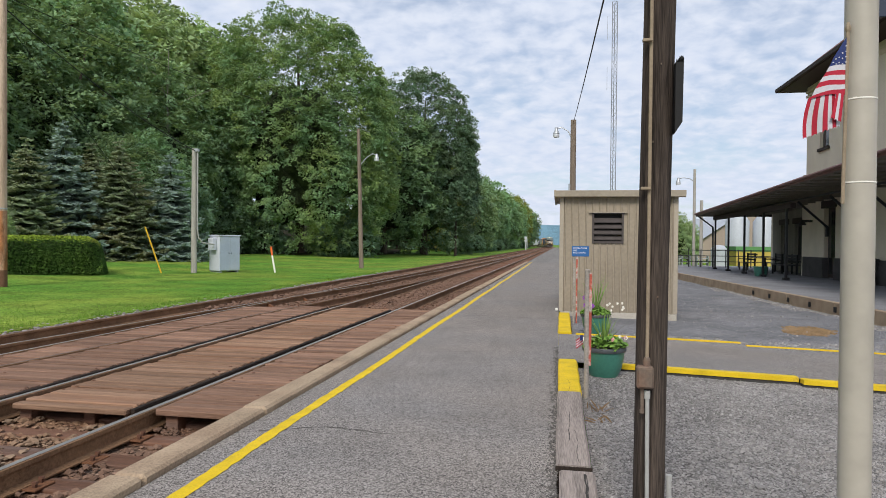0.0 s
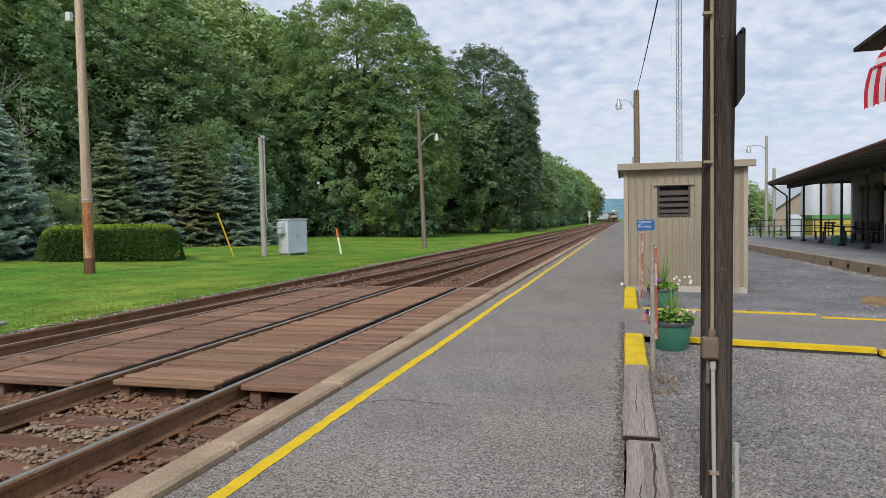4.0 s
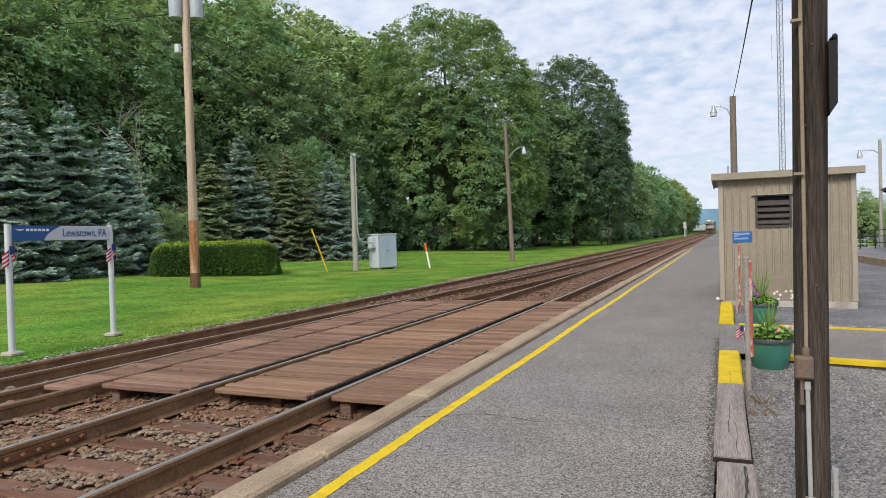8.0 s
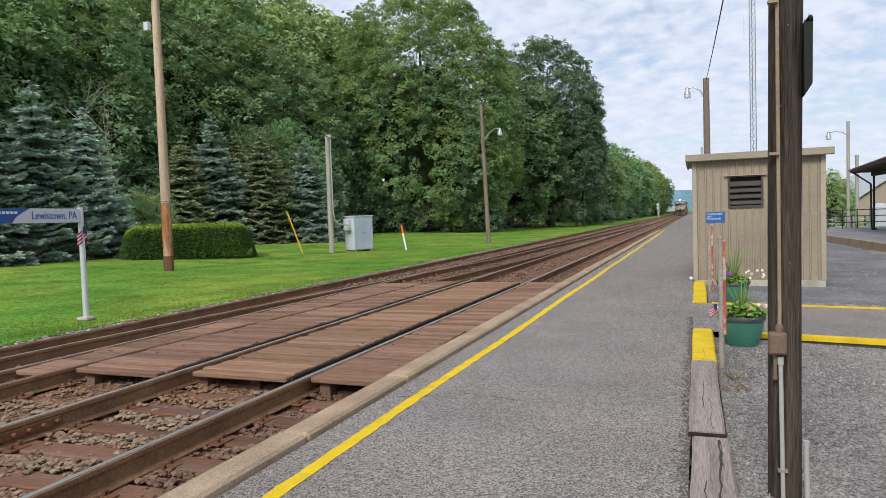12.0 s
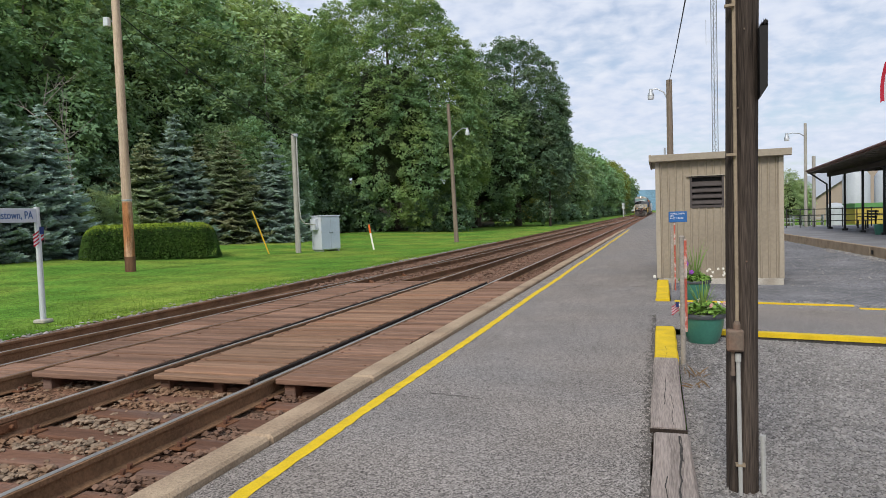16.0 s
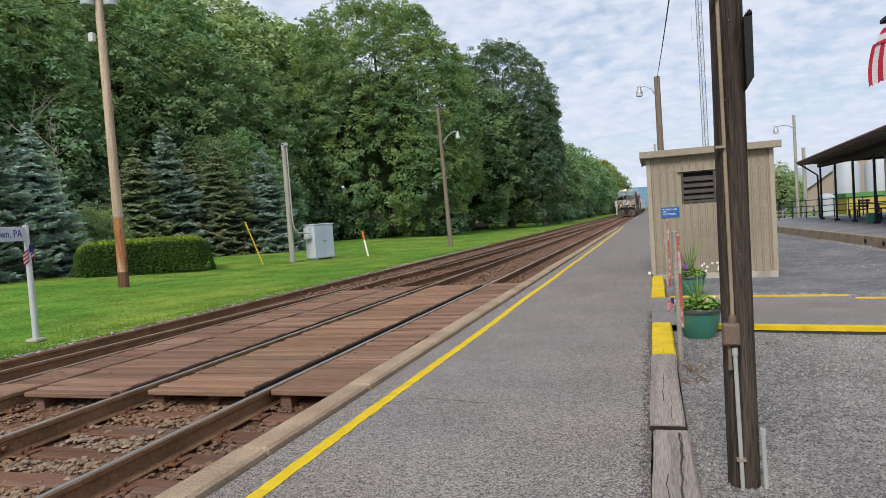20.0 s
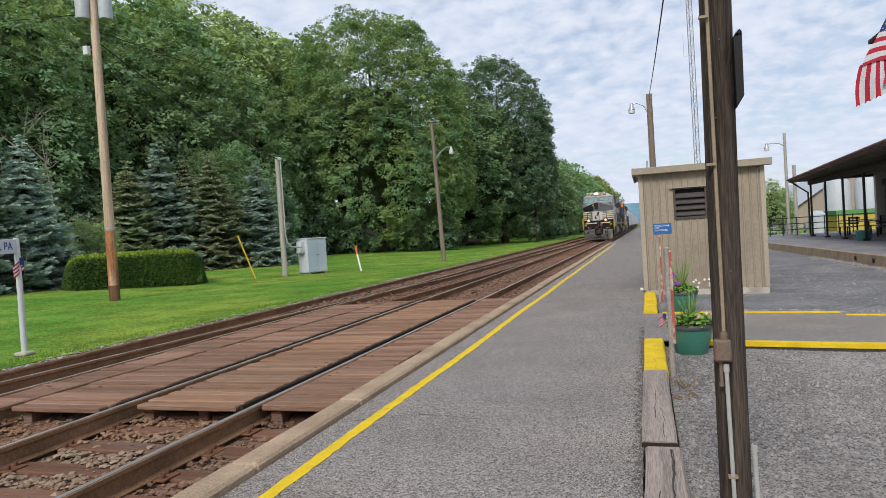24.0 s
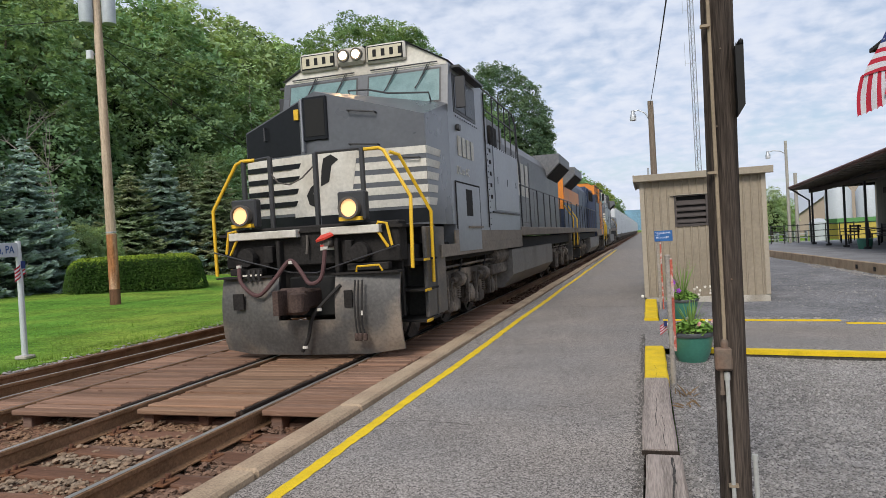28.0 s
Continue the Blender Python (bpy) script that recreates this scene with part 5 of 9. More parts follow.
    part("roof", Build().add([(-1.54, 2.50, zr + 0.02), (-0.78, 2.55, zt + 0.1), (0.78, 2.55, zt + 0.1), (1.54, 2.50, zr + 0.02), (-1.54, 5.02, zr + 0.02), (-0.78, 5.02, zt + 0.1), (0.78, 5.02, zt + 0.1), (1.54, 5.02, zr + 0.02)],
                             [(0, 1, 5, 4), (1, 2, 6, 5), (2, 3, 7, 6)]), body, cab_ob)
    for x in (-0.82, 0.44):
        nb = part("number_board", Build().box(x - 0.36, x + 0.36, 2.50, 2.64, 4.64, 4.95, 0.03), P["trim"], cab_ob)
        part("board_face", Build().box(x - 0.32, x + 0.32, 2.487, 2.499, 4.67, 4.92, 0.004), M_INK, nb)
        part("board_panel", Build().box(x - 0.30, x + 0.30, 2.480, 2.486, 4.69, 4.90), M_BOARD, nb, "cream number board")
        for k in range(4):
            xx = x - 0.24 + k * 0.155
            part("digit_bar", Build().box(xx + 0.02, xx + 0.085, 2.472, 2.479, 4.735, 4.855), M_INK, nb, "dark digit bar")
    hl = part("headlamp", Build().box(-0.45, 0.06, 2.48, 2.66, 4.66, 4.96, 0.05), P["trim"], cab_ob)
    for x in (-0.32, -0.08):
        part("lamp_ring", Build().lathe([(0.086, -0.03), (0.108, -0.03), (0.112, 0.0), (0.112, 0.03), (0.086, 0.03)], 18, (x, 2.475, 4.82), "y"), M_RIM, hl)
        part("lens", Build().lathe([(0.02, -0.05), (0.07, -0.04), (0.08, -0.01), (0.082, 0.02)], 18, (x, 2.48, 4.82), "y"), M_LAMP if lit else M_PANE, hl, "lit twin headlamp lens" if lit else "")
    # side windows and door panels
    for s in (-1, 1):
        xs = s * 1.528
        wn_ = Build().box(min(xs, xs - s * .03), max(xs, xs - s * .03), 2.72, 4.25, 3.70, 4.36, 0.01)
        sw = part("side_window", wn_, M_DARKRAIL, cab_ob)
        for y0, y1 in ((2.80, 3.42), (3.50, 4.17)):
            part("pane", Build().box(min(xs, xs + s * .008), max(xs, xs + s * .008), y0, y1, 3.76, 4.30), M_SIDEPANE, sw)
        part("awning", Build().box(min(xs, xs + s * .16), max(xs, xs + s * .16), 2.65, 4.35, 4.42, 4.46), M_DARKRAIL, cab_ob)
        part("mirror", Build().box(min(xs + s * .05, xs + s * .22), max(xs + s * .05, xs + s * .22), 2.70, 2.74, 3.75, 4.28, 0.01), M_DARKRAIL, cab_ob)
        part("side_panel", Build().box(min(xs, xs + s * .012), max(xs, xs + s * .012), 2.6, 4.2, 1.34, 2.5, 0.004), cabm, cab_ob)
        part("louvre", Build().box(min(xs, xs + s * .018), max(xs, xs + s * .018), 3.2, 3.62, 1.95, 2.42, 0.004), M_UNDER, cab_ob)
        for k in range(4):
            y0 = 2.86 + 0.30 * k if s > 0 else 2.86 + 0.30 * k
            part("digit_bar", Build().box(min(xs, xs + s * .006), max(xs, xs + s * .006), y0, y0 + 0.2, 2.98, 3.32), P["trim"], cab_ob, "white digit bar")
        part("dust_band", Build().box(min(s * 1.50, s * 1.534), max(s * 1.50, s * 1.534), 2.42, 8.58, 1.481, 1.70, 0.003), M_SILL, cab_ob, "dust on the lower body edge")
        part("door_frame", Build().box(min(xs, xs + s * .010), max(xs, xs + s * .010), 2.55, 4.25, 2.505, 2.53).box(min(xs, xs + s * .010), max(xs, xs + s * .010), 2.55, 2.575, 1.72, 2.53).box(min(xs, xs + s * .010), max(xs, xs + s * .010), 4.22, 4.245, 1.72, 2.53), M_UNDER, cab_ob, "dark seam round the side door")
        part("cab_edge", Build().box(min(xs, xs + s * .014), max(xs, xs + s * .014), 4.93, 4.975, 1.75, 4.45), M_UNDER, cab_ob, "dark rear edge of the cab")
        part("door_step", Build().box(min(xs, xs + s * .05), max(xs, xs + s * .05), 3.25, 4.25, 1.74, 1.775), M_SILL, cab_ob, "tread plate under the side door")
        part("side_lamp", Build().box(min(xs, xs + s * .06), max(xs, xs + s * .06), 2.78, 2.92, 3.40, 3.50, 0.01), M_DARKRAIL, cab_ob)
        rv = Build()
        for k in range(11):
            rv.box(min(xs, xs + s * .011), max(xs, xs + s * .011), 2.80 + 0.145 * k, 2.822 + 0.145 * k, 3.63, 3.652)
            rv.box(min(xs, xs + s * .011), max(xs, xs + s * .011), 2.62 + 0.15 * k, 2.64 + 0.15 * k, 2.45, 2.47)
        for k in range(14):
            rv.box(min(s * 1.50, s * 1.511), max(s * 1.50, s * 1.511), 5.22, 5.245, 1.80 + 0.12 * k, 1.823 + 0.12 * k)
            rv.box(min(s * 1.50, s * 1.511), max(s * 1.50, s * 1.511), 5.25 + 0.24 * k, 5.275 + 0.24 * k, 3.465, 3.487)
        tagged(part("rivets", rv, M_UNDER, cab_ob, "rows of dark rivet heads"), kind="stuff")
        lower = Build().box(min(s * 1.3, s * 1.52), max(s * 1.3, s * 1.52), 2.5, 5.0, 1.30, 1.80, 0.01)
        part("cab_skirt", lower, cabm, cab_ob)
        part("dusty_edge", Build().box(min(s * 1.50, s * 1.536), max(s * 1.50, s * 1.536), 1.6, 8.55, 1.285, 1.48, 0.004), M_SILL, cab_ob, "dusty tan lower edge")
    if P["stripes"]:
        lettering("lettering", "DC to AC", 0.20, P["trim"], cab_ob, Matrix.Translation((1.531, 2.72, 2.66)) @ Euler((radians(90), 0, radians(90))).to_matrix().to_4x4(), "small white letters")
    # equipment section behind the cab
    part("equipment_housing", Build().box(-1.50, 1.50, 5.02, 8.6, 1.30, 3.50, 0.02), body, ob)
    part("equipment_top", Build().box(-1.05, 1.05, 5.02, 8.5, 3.50, 4.40, 0.05), P["hood"], ob)
    for s in (-1, 1):
        part("access_panel", Build().box(min(s * 1.501, s * 1.516), max(s * 1.501, s * 1.516), 5.75, 8.4, 2.12, 3.46, 0.006), body, ob)
        part("panel_ledge", Build().box(min(s * 1.501, s * 1.535), max(s * 1.501, s * 1.535), 5.45, 8.45, 2.06, 2.10, 0.004), M_DARKRAIL, ob)
        part("panel_seam", Build().box(min(s * 1.501, s * 1.505), max(s * 1.501, s * 1.505), 5.10, 5.13, 1.50, 3.46), M_UNDER, ob)
        for k in range(5):
            part("hatch", Build().box(min(s * 1.501, s * 1.508), max(s * 1.501, s * 1.508), 5.38, 5.52, 2.35 + 0.24 * k, 2.43 + 0.24 * k), M_UNDER, ob)
        for y0 in (5.15, 6.2, 7.25):
            part("panel_handle", Build().box(min(s * 1.513, s * 1.525), max(s * 1.513, s * 1.525), y0 + 0.90, y0 + 0.925, 2.7, 2.85), M_DARKRAIL, ob)
            part("louvre_box", Build().box(min(s * 1.051, s * 1.12), max(s * 1.051, s * 1.12), y0 + 0.1, y0 + 0.8, 3.6, 4.2, 0.01), M_UNDER, ob)
        part("vent_grille", Build().box(min(s * 1.06, s * 1.40), max(s * 1.06, s * 1.40), 5.10, 5.75, 3.52, 4.1, 0.01), P["body"], ob, "louvred box behind the cab")
        for k in range(5):
            yy = 5.9 + k * 0.65
            part("rail_upright", Build().tube([(s * 1.5, yy, 3.5), (s * 1.5, yy, 4.55)], 0.016, 6), M_DARKRAIL, ob)
        part("cab_rail", Build().tube([(s * 1.5, 5.0, 4.55), (s * 1.5, 8.1, 4.55), (s * 1.5, 8.6, 4.3), (s * 1.52, 8.75, 2.9)], 0.02, 6).tube([(s * 1.5, 5.0, 4.15), (s * 1.5, 8.4, 4.15)], 0.016, 6), M_DARKRAIL, ob)
    if P["stripes"]:
        for s in (-1, 1):
            for k in range(6):
                y0 = 9.0 + 0.75 * k
                part("letter_bar", Build().box(min(s * 0.98, s * 0.986), max(s * 0.98, s * 0.986), y0, y0 + 0.5, 2.75, 3.75), P["trim"], ob, "plain white lettering bar")
    # long hood
    hood = part("long_hood", Build().prism([(-0.96, 1.78), (0.96, 1.78), (0.96, 4.02), (0.74, 4.36), (-0.74, 4.36), (-0.96, 4.02)], 8.6, 21.2), P["hood"], ob)
    for s in (-1, 1):
        for k in range(9):
            y0 = 8.6 + k * 0.82
            part("hood_door", Build().box(min(s * 0.961, s * 0.978), max(s * 0.961, s * 0.978), y0, y0 + 0.74, 1.95, 3.0 if k % 3 else 3.9, 0.006), P["low"], hood)
    # radiator wings
    wing = [(-1.50, 4.26), (-0.9, 3.70), (0.9, 3.70), (1.50, 4.26), (1.50, 4.60), (-1.50, 4.60)]
    rad = part("radiator", Build().prism(wing, 17.6, 21.2), P["rad"], ob, "flared radiator housing")
    for s in (-1, 1):
        part("radiator_screen", Build().slab([(s * 1.49, 17.9, 4.24), (s * 1.49, 20.9, 4.24), (s * 0.94, 20.9, 3.73), (s * 0.94, 17.9, 3.73)][:: s], 0.02), M_UNDER, rad)
    part("exhaust", Build().box(-0.5, 0.5, 12.4, 13.6, 4.30, 4.52, 0.04), M_UNDER, hood)
    part("blower_housing", Build().box(-0.98, 0.98, 8.65, 9.4, 4.0, 4.45, 0.05), P["hood"], hood)
    # fuel tank and air tanks
    tank = [(-1.50, 0.66), (-1.25, 0.36), (1.25, 0.36), (1.50, 0.66), (1.50, 1.24), (-1.50, 1.24)]
    part("fuel_tank", Build().prism(tank, 7.3, 14.2), M_TANK, ob, "dusty grey fuel tank")
    for s in (-1, 1):
        part("air_reservoir", Build().lathe([(0.08, 0), (0.2, 0.06), (0.22, 0.15), (0.22, 1.25), (0.2, 1.34), (0.08, 1.4)], 14, (s * 1.25, 5.85, 1.15), "y"), M_GRIME, ob, "", True)
        part("cable_tray", Build().box(min(s * 1.2, s * 1.4), max(s * 1.2, s * 1.4), 5.6, 7.2, 0.75, 0.98, 0.03), M_GRIME, ob)
    for s in (-1, 1):
        part("corner_shield", Build().box(min(s * 1.44, s * 1.50), max(s * 1.44, s * 1.50), 0.92, 1.85, 0.45, 1.76, 0.01), M_PLOW, ob)
    # steps at the corners
    for yb, d in ((0.55, 1), (21.35, -1)):
        for s in (-1, 1):
            well = Build()
            y0, y1 = sorted((yb, yb + d * 0.08))
            well.box(min(s * 1.0, s * 1.50), max(s * 1.0, s * 1.50), min(yb + d * 0.75, yb + d * 0.83), max(yb + d * 0.75, yb + d * 0.83), 0.42, 1.78)
            well.box(min(s * 1.0, s * 1.06), max(s * 1.0, s * 1.06), min(yb, yb + d * 0.8), max(yb, yb + d * 0.8), 0.42, 1.78)
            w = part("step_well", well, M_PLOW, ob)
            for k, z in enumerate((0.42, 0.85, 1.28)):
                part("step", Build().box(min(s * 1.06, s * 1.54), max(s * 1.06, s * 1.54), min(yb + d * 0.1, yb + d * 0.75), max(yb + d * 0.1, yb + d * 0.75), z, z + 0.03), M_UNDER, w)
                part("step_edge", Build().box(min(s * 1.542, s * 1.56), max(s * 1.542, s * 1.56), min(yb + d * 0.1, yb + d * 0.34), max(yb + d * 0.1, yb + d * 0.34), z - 0.005, z + 0.03), M_RAILING, w, "yellow step edge")
    # yellow corner handrails
    R = 0.026
    for s in (-1, 1):
        part("handrail", Build().tube([(s * 1.52, 0.24, 1.20), (s * 1.54, 0.26, 2.16), (s * 1.16, 0.34, 2.82), (s * 1.08, 0.36, 2.86), (s * 0.86, 0.36, 2.86)], R, 8), M_RAILING, ob, "yellow tubular handrail", True)
        part("handrail", Build().tube([(s * 1.53, 1.10, 0.95), (s * 1.54, 1.12, 1.98), (s * 1.26, 0.66, 2.78), (s * 1.16, 0.55, 2.82)], R, 8), M_RAILING, ob, "yellow tubular handrail", True)
        part("lever_loop", Build().tube([(s * 1.22, 0.16, 1.50), (s * 1.06, 0.14, 1.76), (s * 1.10, 0.14, 1.84), (s * 1.22, 0.14, 1.82), (s * 1.28, 0.15, 1.52)], 0.020, 7), M_RAILING, ob, "yellow uncoupling lever", True)
        part("handrail", Build().tube([(s * 1.5, 21.5, 1.0), (s * 1.52, 21.5, 2.2), (s * 1.1, 21.4, 2.86)], R, 8), M_RAILING, ob, "yellow tubular handrail", True)
        # side railing along the walkway
        part("side_rail", Build().tube([(s * 1.49, 8.9, 2.86), (s * 1.49, 21.2, 2.86)], 0.02, 6), M_DARKRAIL, ob)
        for k in range(10):
            part("stanchion", Build().tube([(s * 1.50, 8.9 + k * 1.36, 1.78), (s * 1.49, 8.9 + k * 1.36, 2.86)], 0.02, 6), M_DARKRAIL, ob)
    for x in (-1.06, -0.62, 0.10, 0.82):
        part("gate_post", Build().box(x - 0.03, x + 0.03, 0.34, 0.40, 1.80, 2.88, 0.008), M_DARKRAIL, ob)
    part("gate_bar", Build().tube([(-1.06, 0.37, 2.84), (-0.62, 0.37, 2.88)], 0.022, 6), M_DARKRAIL, ob)
    part("gate_bar", Build().tube([(0.10, 0.37, 2.88), (0.82, 0.37, 2.88)], 0.022, 6), M_DARKRAIL, ob)
    part("gate_chain", Build().tube([(-0.62, 0.36, 2.66), (-0.48, 0.34, 2.50), (-0.3, 0.33, 2.46), (-0.1, 0.34, 2.54), (0.10, 0.36, 2.72)], 0.012, 5), M_RIM, ob, "sagging safety chain")
    w1 = bogie(ob, 0, (2.05, 3.95, 5.85 - 0.15), LOCO_WHEEL)
    w2 = bogie(ob, 0, (16.1, 17.95, 19.85), LOCO_WHEEL)
    return ob, w1 + w2


BLACK = dict(body=M_BLACK, cab=M_BLACK, gloss=M_GLOSS, trim=M_WHITE, low=M_HOOD, rad=M_HOOD, door=M_GLOSS, stripes=True, nose=M_NOSE, hood=M_HOOD)
ORANGE = dict(body=M_NAVY, cab=M_ORANGE, gloss=M_NAVY, trim=M_ORANGE, low=M_NAVY, rad=M_HOOD, door=M_NAVY, stripes=False, nose=M_NAVY, hood=M_NAVY)
lead, LEAD_WHEELS = locomotive("faded black freight locomotive with white nose stripes and yellow handrails", BLACK, True)
second, _ = locomotive("orange and dark blue freight locomotive coupled behind the first", ORANGE, False)
for s in (-1, 1):
    part("orange_side", Build().box(min(s * 0.962, s * 0.972), max(s * 0.962, s * 0.972), 14.0, 21.2, 3.02, 3.72), M_ORANGE, second, "orange hood side")
part("orange_end", Build().box(-0.94, 0.94, 21.205, 21.23, 2.7, 4.3), M_ORANGE, second, "orange hood end")
third = copy_thing(lead, pose(0, 0, 0))
third["label"] = "black freight locomotive, third in the train"
TRAIN = [(lead, 0.0, 22.0, False), (second, 22.6, 22.0, True), (third, 45.2, 22.0, False)]

# wagons with tall pale containers
CAR_WHEEL = wheelset_mesh(0.42, "wagon_wheelset")


def wagon():
    ob = thing("container_wagon", (0, 0, 0), "flat wagon carrying a tall pale grey ribbed container", "wagon", "wagons of the train")
    part("deck", Build().box(-1.25, 1.25, 0.4, 16.6, 0.75, 1.08, 0.02), M_GRIME, ob)
    box_b = Build().box(-1.30, 1.30, 0.7, 16.3, 1.10, 4.15, 0.02)
    c = part("container", box_b, M_CONT, ob, "pale grey corrugated container")
    for s in (-1, 1):
        for k in range(22):
            y0 = 0.9 + k * 0.7
            part("rib", Build().box(min(s * 1.302, s * 1.335), max(s * 1.302, s * 1.335), y0, y0 + 0.3, 1.2, 4.05), M_CONT, c)
    for y0 in (0.68, 16.3):
        for z in (1.1, 4.0):
            part("corner_casting", Build().box(-1.32, -1.15, y0, y0 + 0.03, z, z + 0.15).box(1.15, 1.32, y0, y0 + 0.03, z, z + 0.15), M_GRIME, c)
    for y in (2.2, 14.8):
        bogie(ob, y, (-0.85, 0.85), CAR_WHEEL, 0.95, 0.8, False)
    part("coupler", Build().box(-0.12, 0.12, -0.15, 0.6, 0.7, 0.95, 0.03), M_COUPLER, ob)
    return ob


first_wagon = wagon()
TRAIN.append((first_wagon, 68.0, 17.0, False))
for i in range(1, 12):
    TRAIN.append((copy_thing(first_wagon, pose(0, 0, 0)), 68.0 + 17.3 * i, 17.0, False))

# ---- the metal shed ----
M_SIDING = material("tan_metal_siding", (0.29, 0.247, 0.187), rough=0.6, vary=0.1, scale=0.8, fine=16.0, bump=0.06, tint=(0.25, 0.212, 0.16), tint_scale=0.7)
M_TRIM = material("tan_trim", (0.33, 0.285, 0.22), rough=0.55, vary=0.1, scale=1.0, fine=20.0, bump=0.05)
M_VENT = material("dark_louvre", (0.075, 0.065, 0.062), rough=0.6, vary=0.15, bump=0.05)
M_BLUE = material("sign_blue", (0.012, 0.10, 0.30), rough=0.5, vary=0.08, bump=0.0)
M_SIGNWHITE = material("sign_white", (0.75, 0.76, 0.78), rough=0.5, vary=0.05, bump=0.0)
M_POST = material("weathered_steel_post", (0.30, 0.27, 0.235), rough=0.75, vary=0.25, scale=4.0, fine=40.0, bump=0.2, tint=(0.24, 0.12, 0.07), tint_scale=3.0, tint_at=(0.6, 0.75))
M_POSTRED = material("faded_red_paint", (0.40, 0.10, 0.07), rough=0.8, vary=0.3, scale=8.0, fine=60.0, bump=0.2, tint=(0.50, 0.42, 0.38), tint_scale=9.0, tint_at=(0.5, 0.6))
M_POLE = material("creosoted_pole", (0.050, 0.039, 0.032), rough=0.9, vary=0.6, scale=5.0, fine=34.0, bump=0.9, bump_scale=26.0, stretch=(5, 5, 0.22), tint=(0.088, 0.069, 0.056), tint_scale=1.6, tint_at=(0.48, 0.75))
M_POLE_TAN = material("new_pole_wood", (0.47, 0.36, 0.275), rough=0.9, vary=0.3, scale=3.0, fine=30.0, bump=0.35, stretch=(4, 4, 0.25), tint=(0.36, 0.235, 0.16), tint_scale=0.55, tint_at=(0.45, 0.65))
M_POLE_GREY = material("grey_pole_wood", (0.35, 0.335, 0.295), rough=0.9, vary=0.25, scale=3.0, fine=30.0, bump=0.4, stretch=(4, 4, 0.25))
M_POLE_BROWN = material("brown_pole_wood", (0.20, 0.16, 0.125), rough=0.9, vary=0.3, scale=3.0, fine=30.0, bump=0.4, stretch=(4, 4, 0.25))
M_CONDUIT = material("tan_conduit", (0.27, 0.215, 0.15), rough=0.6, vary=0.15, bump=0.05)
M_PVC = material("grey_conduit", (0.36, 0.36, 0.34), rough=0.5, vary=0.1, bump=0.03)
M_JBOX = material("brown_box", (0.15, 0.115, 0.09), rough=0.6, vary=0.15, bump=0.05, tint=(0.20, 0.10, 0.06), tint_scale=4.0)
M_GALV = material("galvanised", (0.40, 0.42, 0.44), rough=0.45, metal=0.5, vary=0.12, scale=3.0, fine=24.0, bump=0.05)
M_CABINET = material("cabinet_grey", (0.52, 0.55, 0.60), rough=0.5, vary=0.06, scale=1.0, fine=20.0, bump=0.03)
M_CABDOOR = material("cabinet_blue_grey", (0.40, 0.465, 0.56), rough=0.5, vary=0.08, scale=1.0, fine=20.0, bump=0.03, tint=(0.44, 0.49, 0.55), tint_scale=1.2)
M_POT = material("green_pot", (0.045, 0.17, 0.125), rough=0.4, vary=0.1, scale=3.0, fine=30.0, bump=0.05)
M_POTRIM = material("dark_pot_rim", (0.045, 0.05, 0.055), rough=0.5, vary=0.1, bump=0.05)
M_SOIL = material("soil", (0.05, 0.035, 0.025), rough=1.0, vary=0.3, bump=0.5)
M_BLADE = material("spike_leaf", (0.17, 0.27, 0.07), rough=0.6, vary=0.2, bump=0.0, per_island=0.4)
M_HERB = material("bedding_leaf", (0.15, 0.27, 0.05), rough=0.6, vary=0.3, bump=0.0, per_island=0.8)
M_PURPLE = material("purple_petal", (0.28, 0.06, 0.42), rough=0.6, vary=0.15, bump=0.0)
M_PINK = material("pink_petal", (0.62, 0.30, 0.30), rough=0.6, vary=0.15, bump=0.0)
M_PETAL = material("white_petal", (0.80, 0.78, 0.70), rough=0.6, vary=0.1, bump=0.0)
M_FLAGRED = material("flag_red", (0.38, 0.025, 0.045), rough=0.7, vary=0.1, bump=0.05)
M_FLAGWHITE = material("flag_white", (0.52, 0.51, 0.54), rough=0.7, vary=0.06, bump=0.05)
M_FLAGBLUE = material("flag_blue", (0.03, 0.045, 0.14), rough=0.7, vary=0.1, bump=0.05)
M_WIRE = material("black_wire", (0.02, 0.02, 0.02), rough=0.6, vary=0.1, bump=0.0)
M_SIGNBLUE0 = material("dark_sign_blue", (0.02, 0.03, 0.06), rough=0.5, vary=0.1, bump=0.0)
M_MAST = material("beige_mast", (0.385, 0.355, 0.295), rough=0.45, vary=0.08, scale=1.0, fine=14.0, bump=0.04)

SX0, SX1, SY0, SY1, SZ = 4.43, 6.92, 15.42, 18.4, 2.58
shed = thing("metal_shed", (0, 0, 0), "tan ribbed metal lift shed with louvred vent and flat roof", "shed")


def ribbed(axis, at, a0, a1, z0, z1, out, openings=()):
    """A sheet-metal wall with raised ribs, cut round its openings."""
    spans, a = [], a0
    for o0, o1, oz0, oz1 in sorted(openings):
        spans += [(a, o0, z0, z1), (o0, o1, z0, oz0), (o0, o1, oz1, z1)]
        a = o1
    spans.append((a, a1, z0, z1))
    sheet_b, ribs = Build(), []
    sheet_b.pierced(axis, at, at + out * 0.04, a0, a1, z0, z1, [tuple(o) for o in openings])
    k = a0 + 0.075
    while k < a1 - 0.05:
        for s0, s1, b0, b1 in spans:
            if s0 - 0.001 <= k < s1 - 0.02:
                ribs.append((k, b0, b1))
        k += 0.152
    return sheet_b, ribs


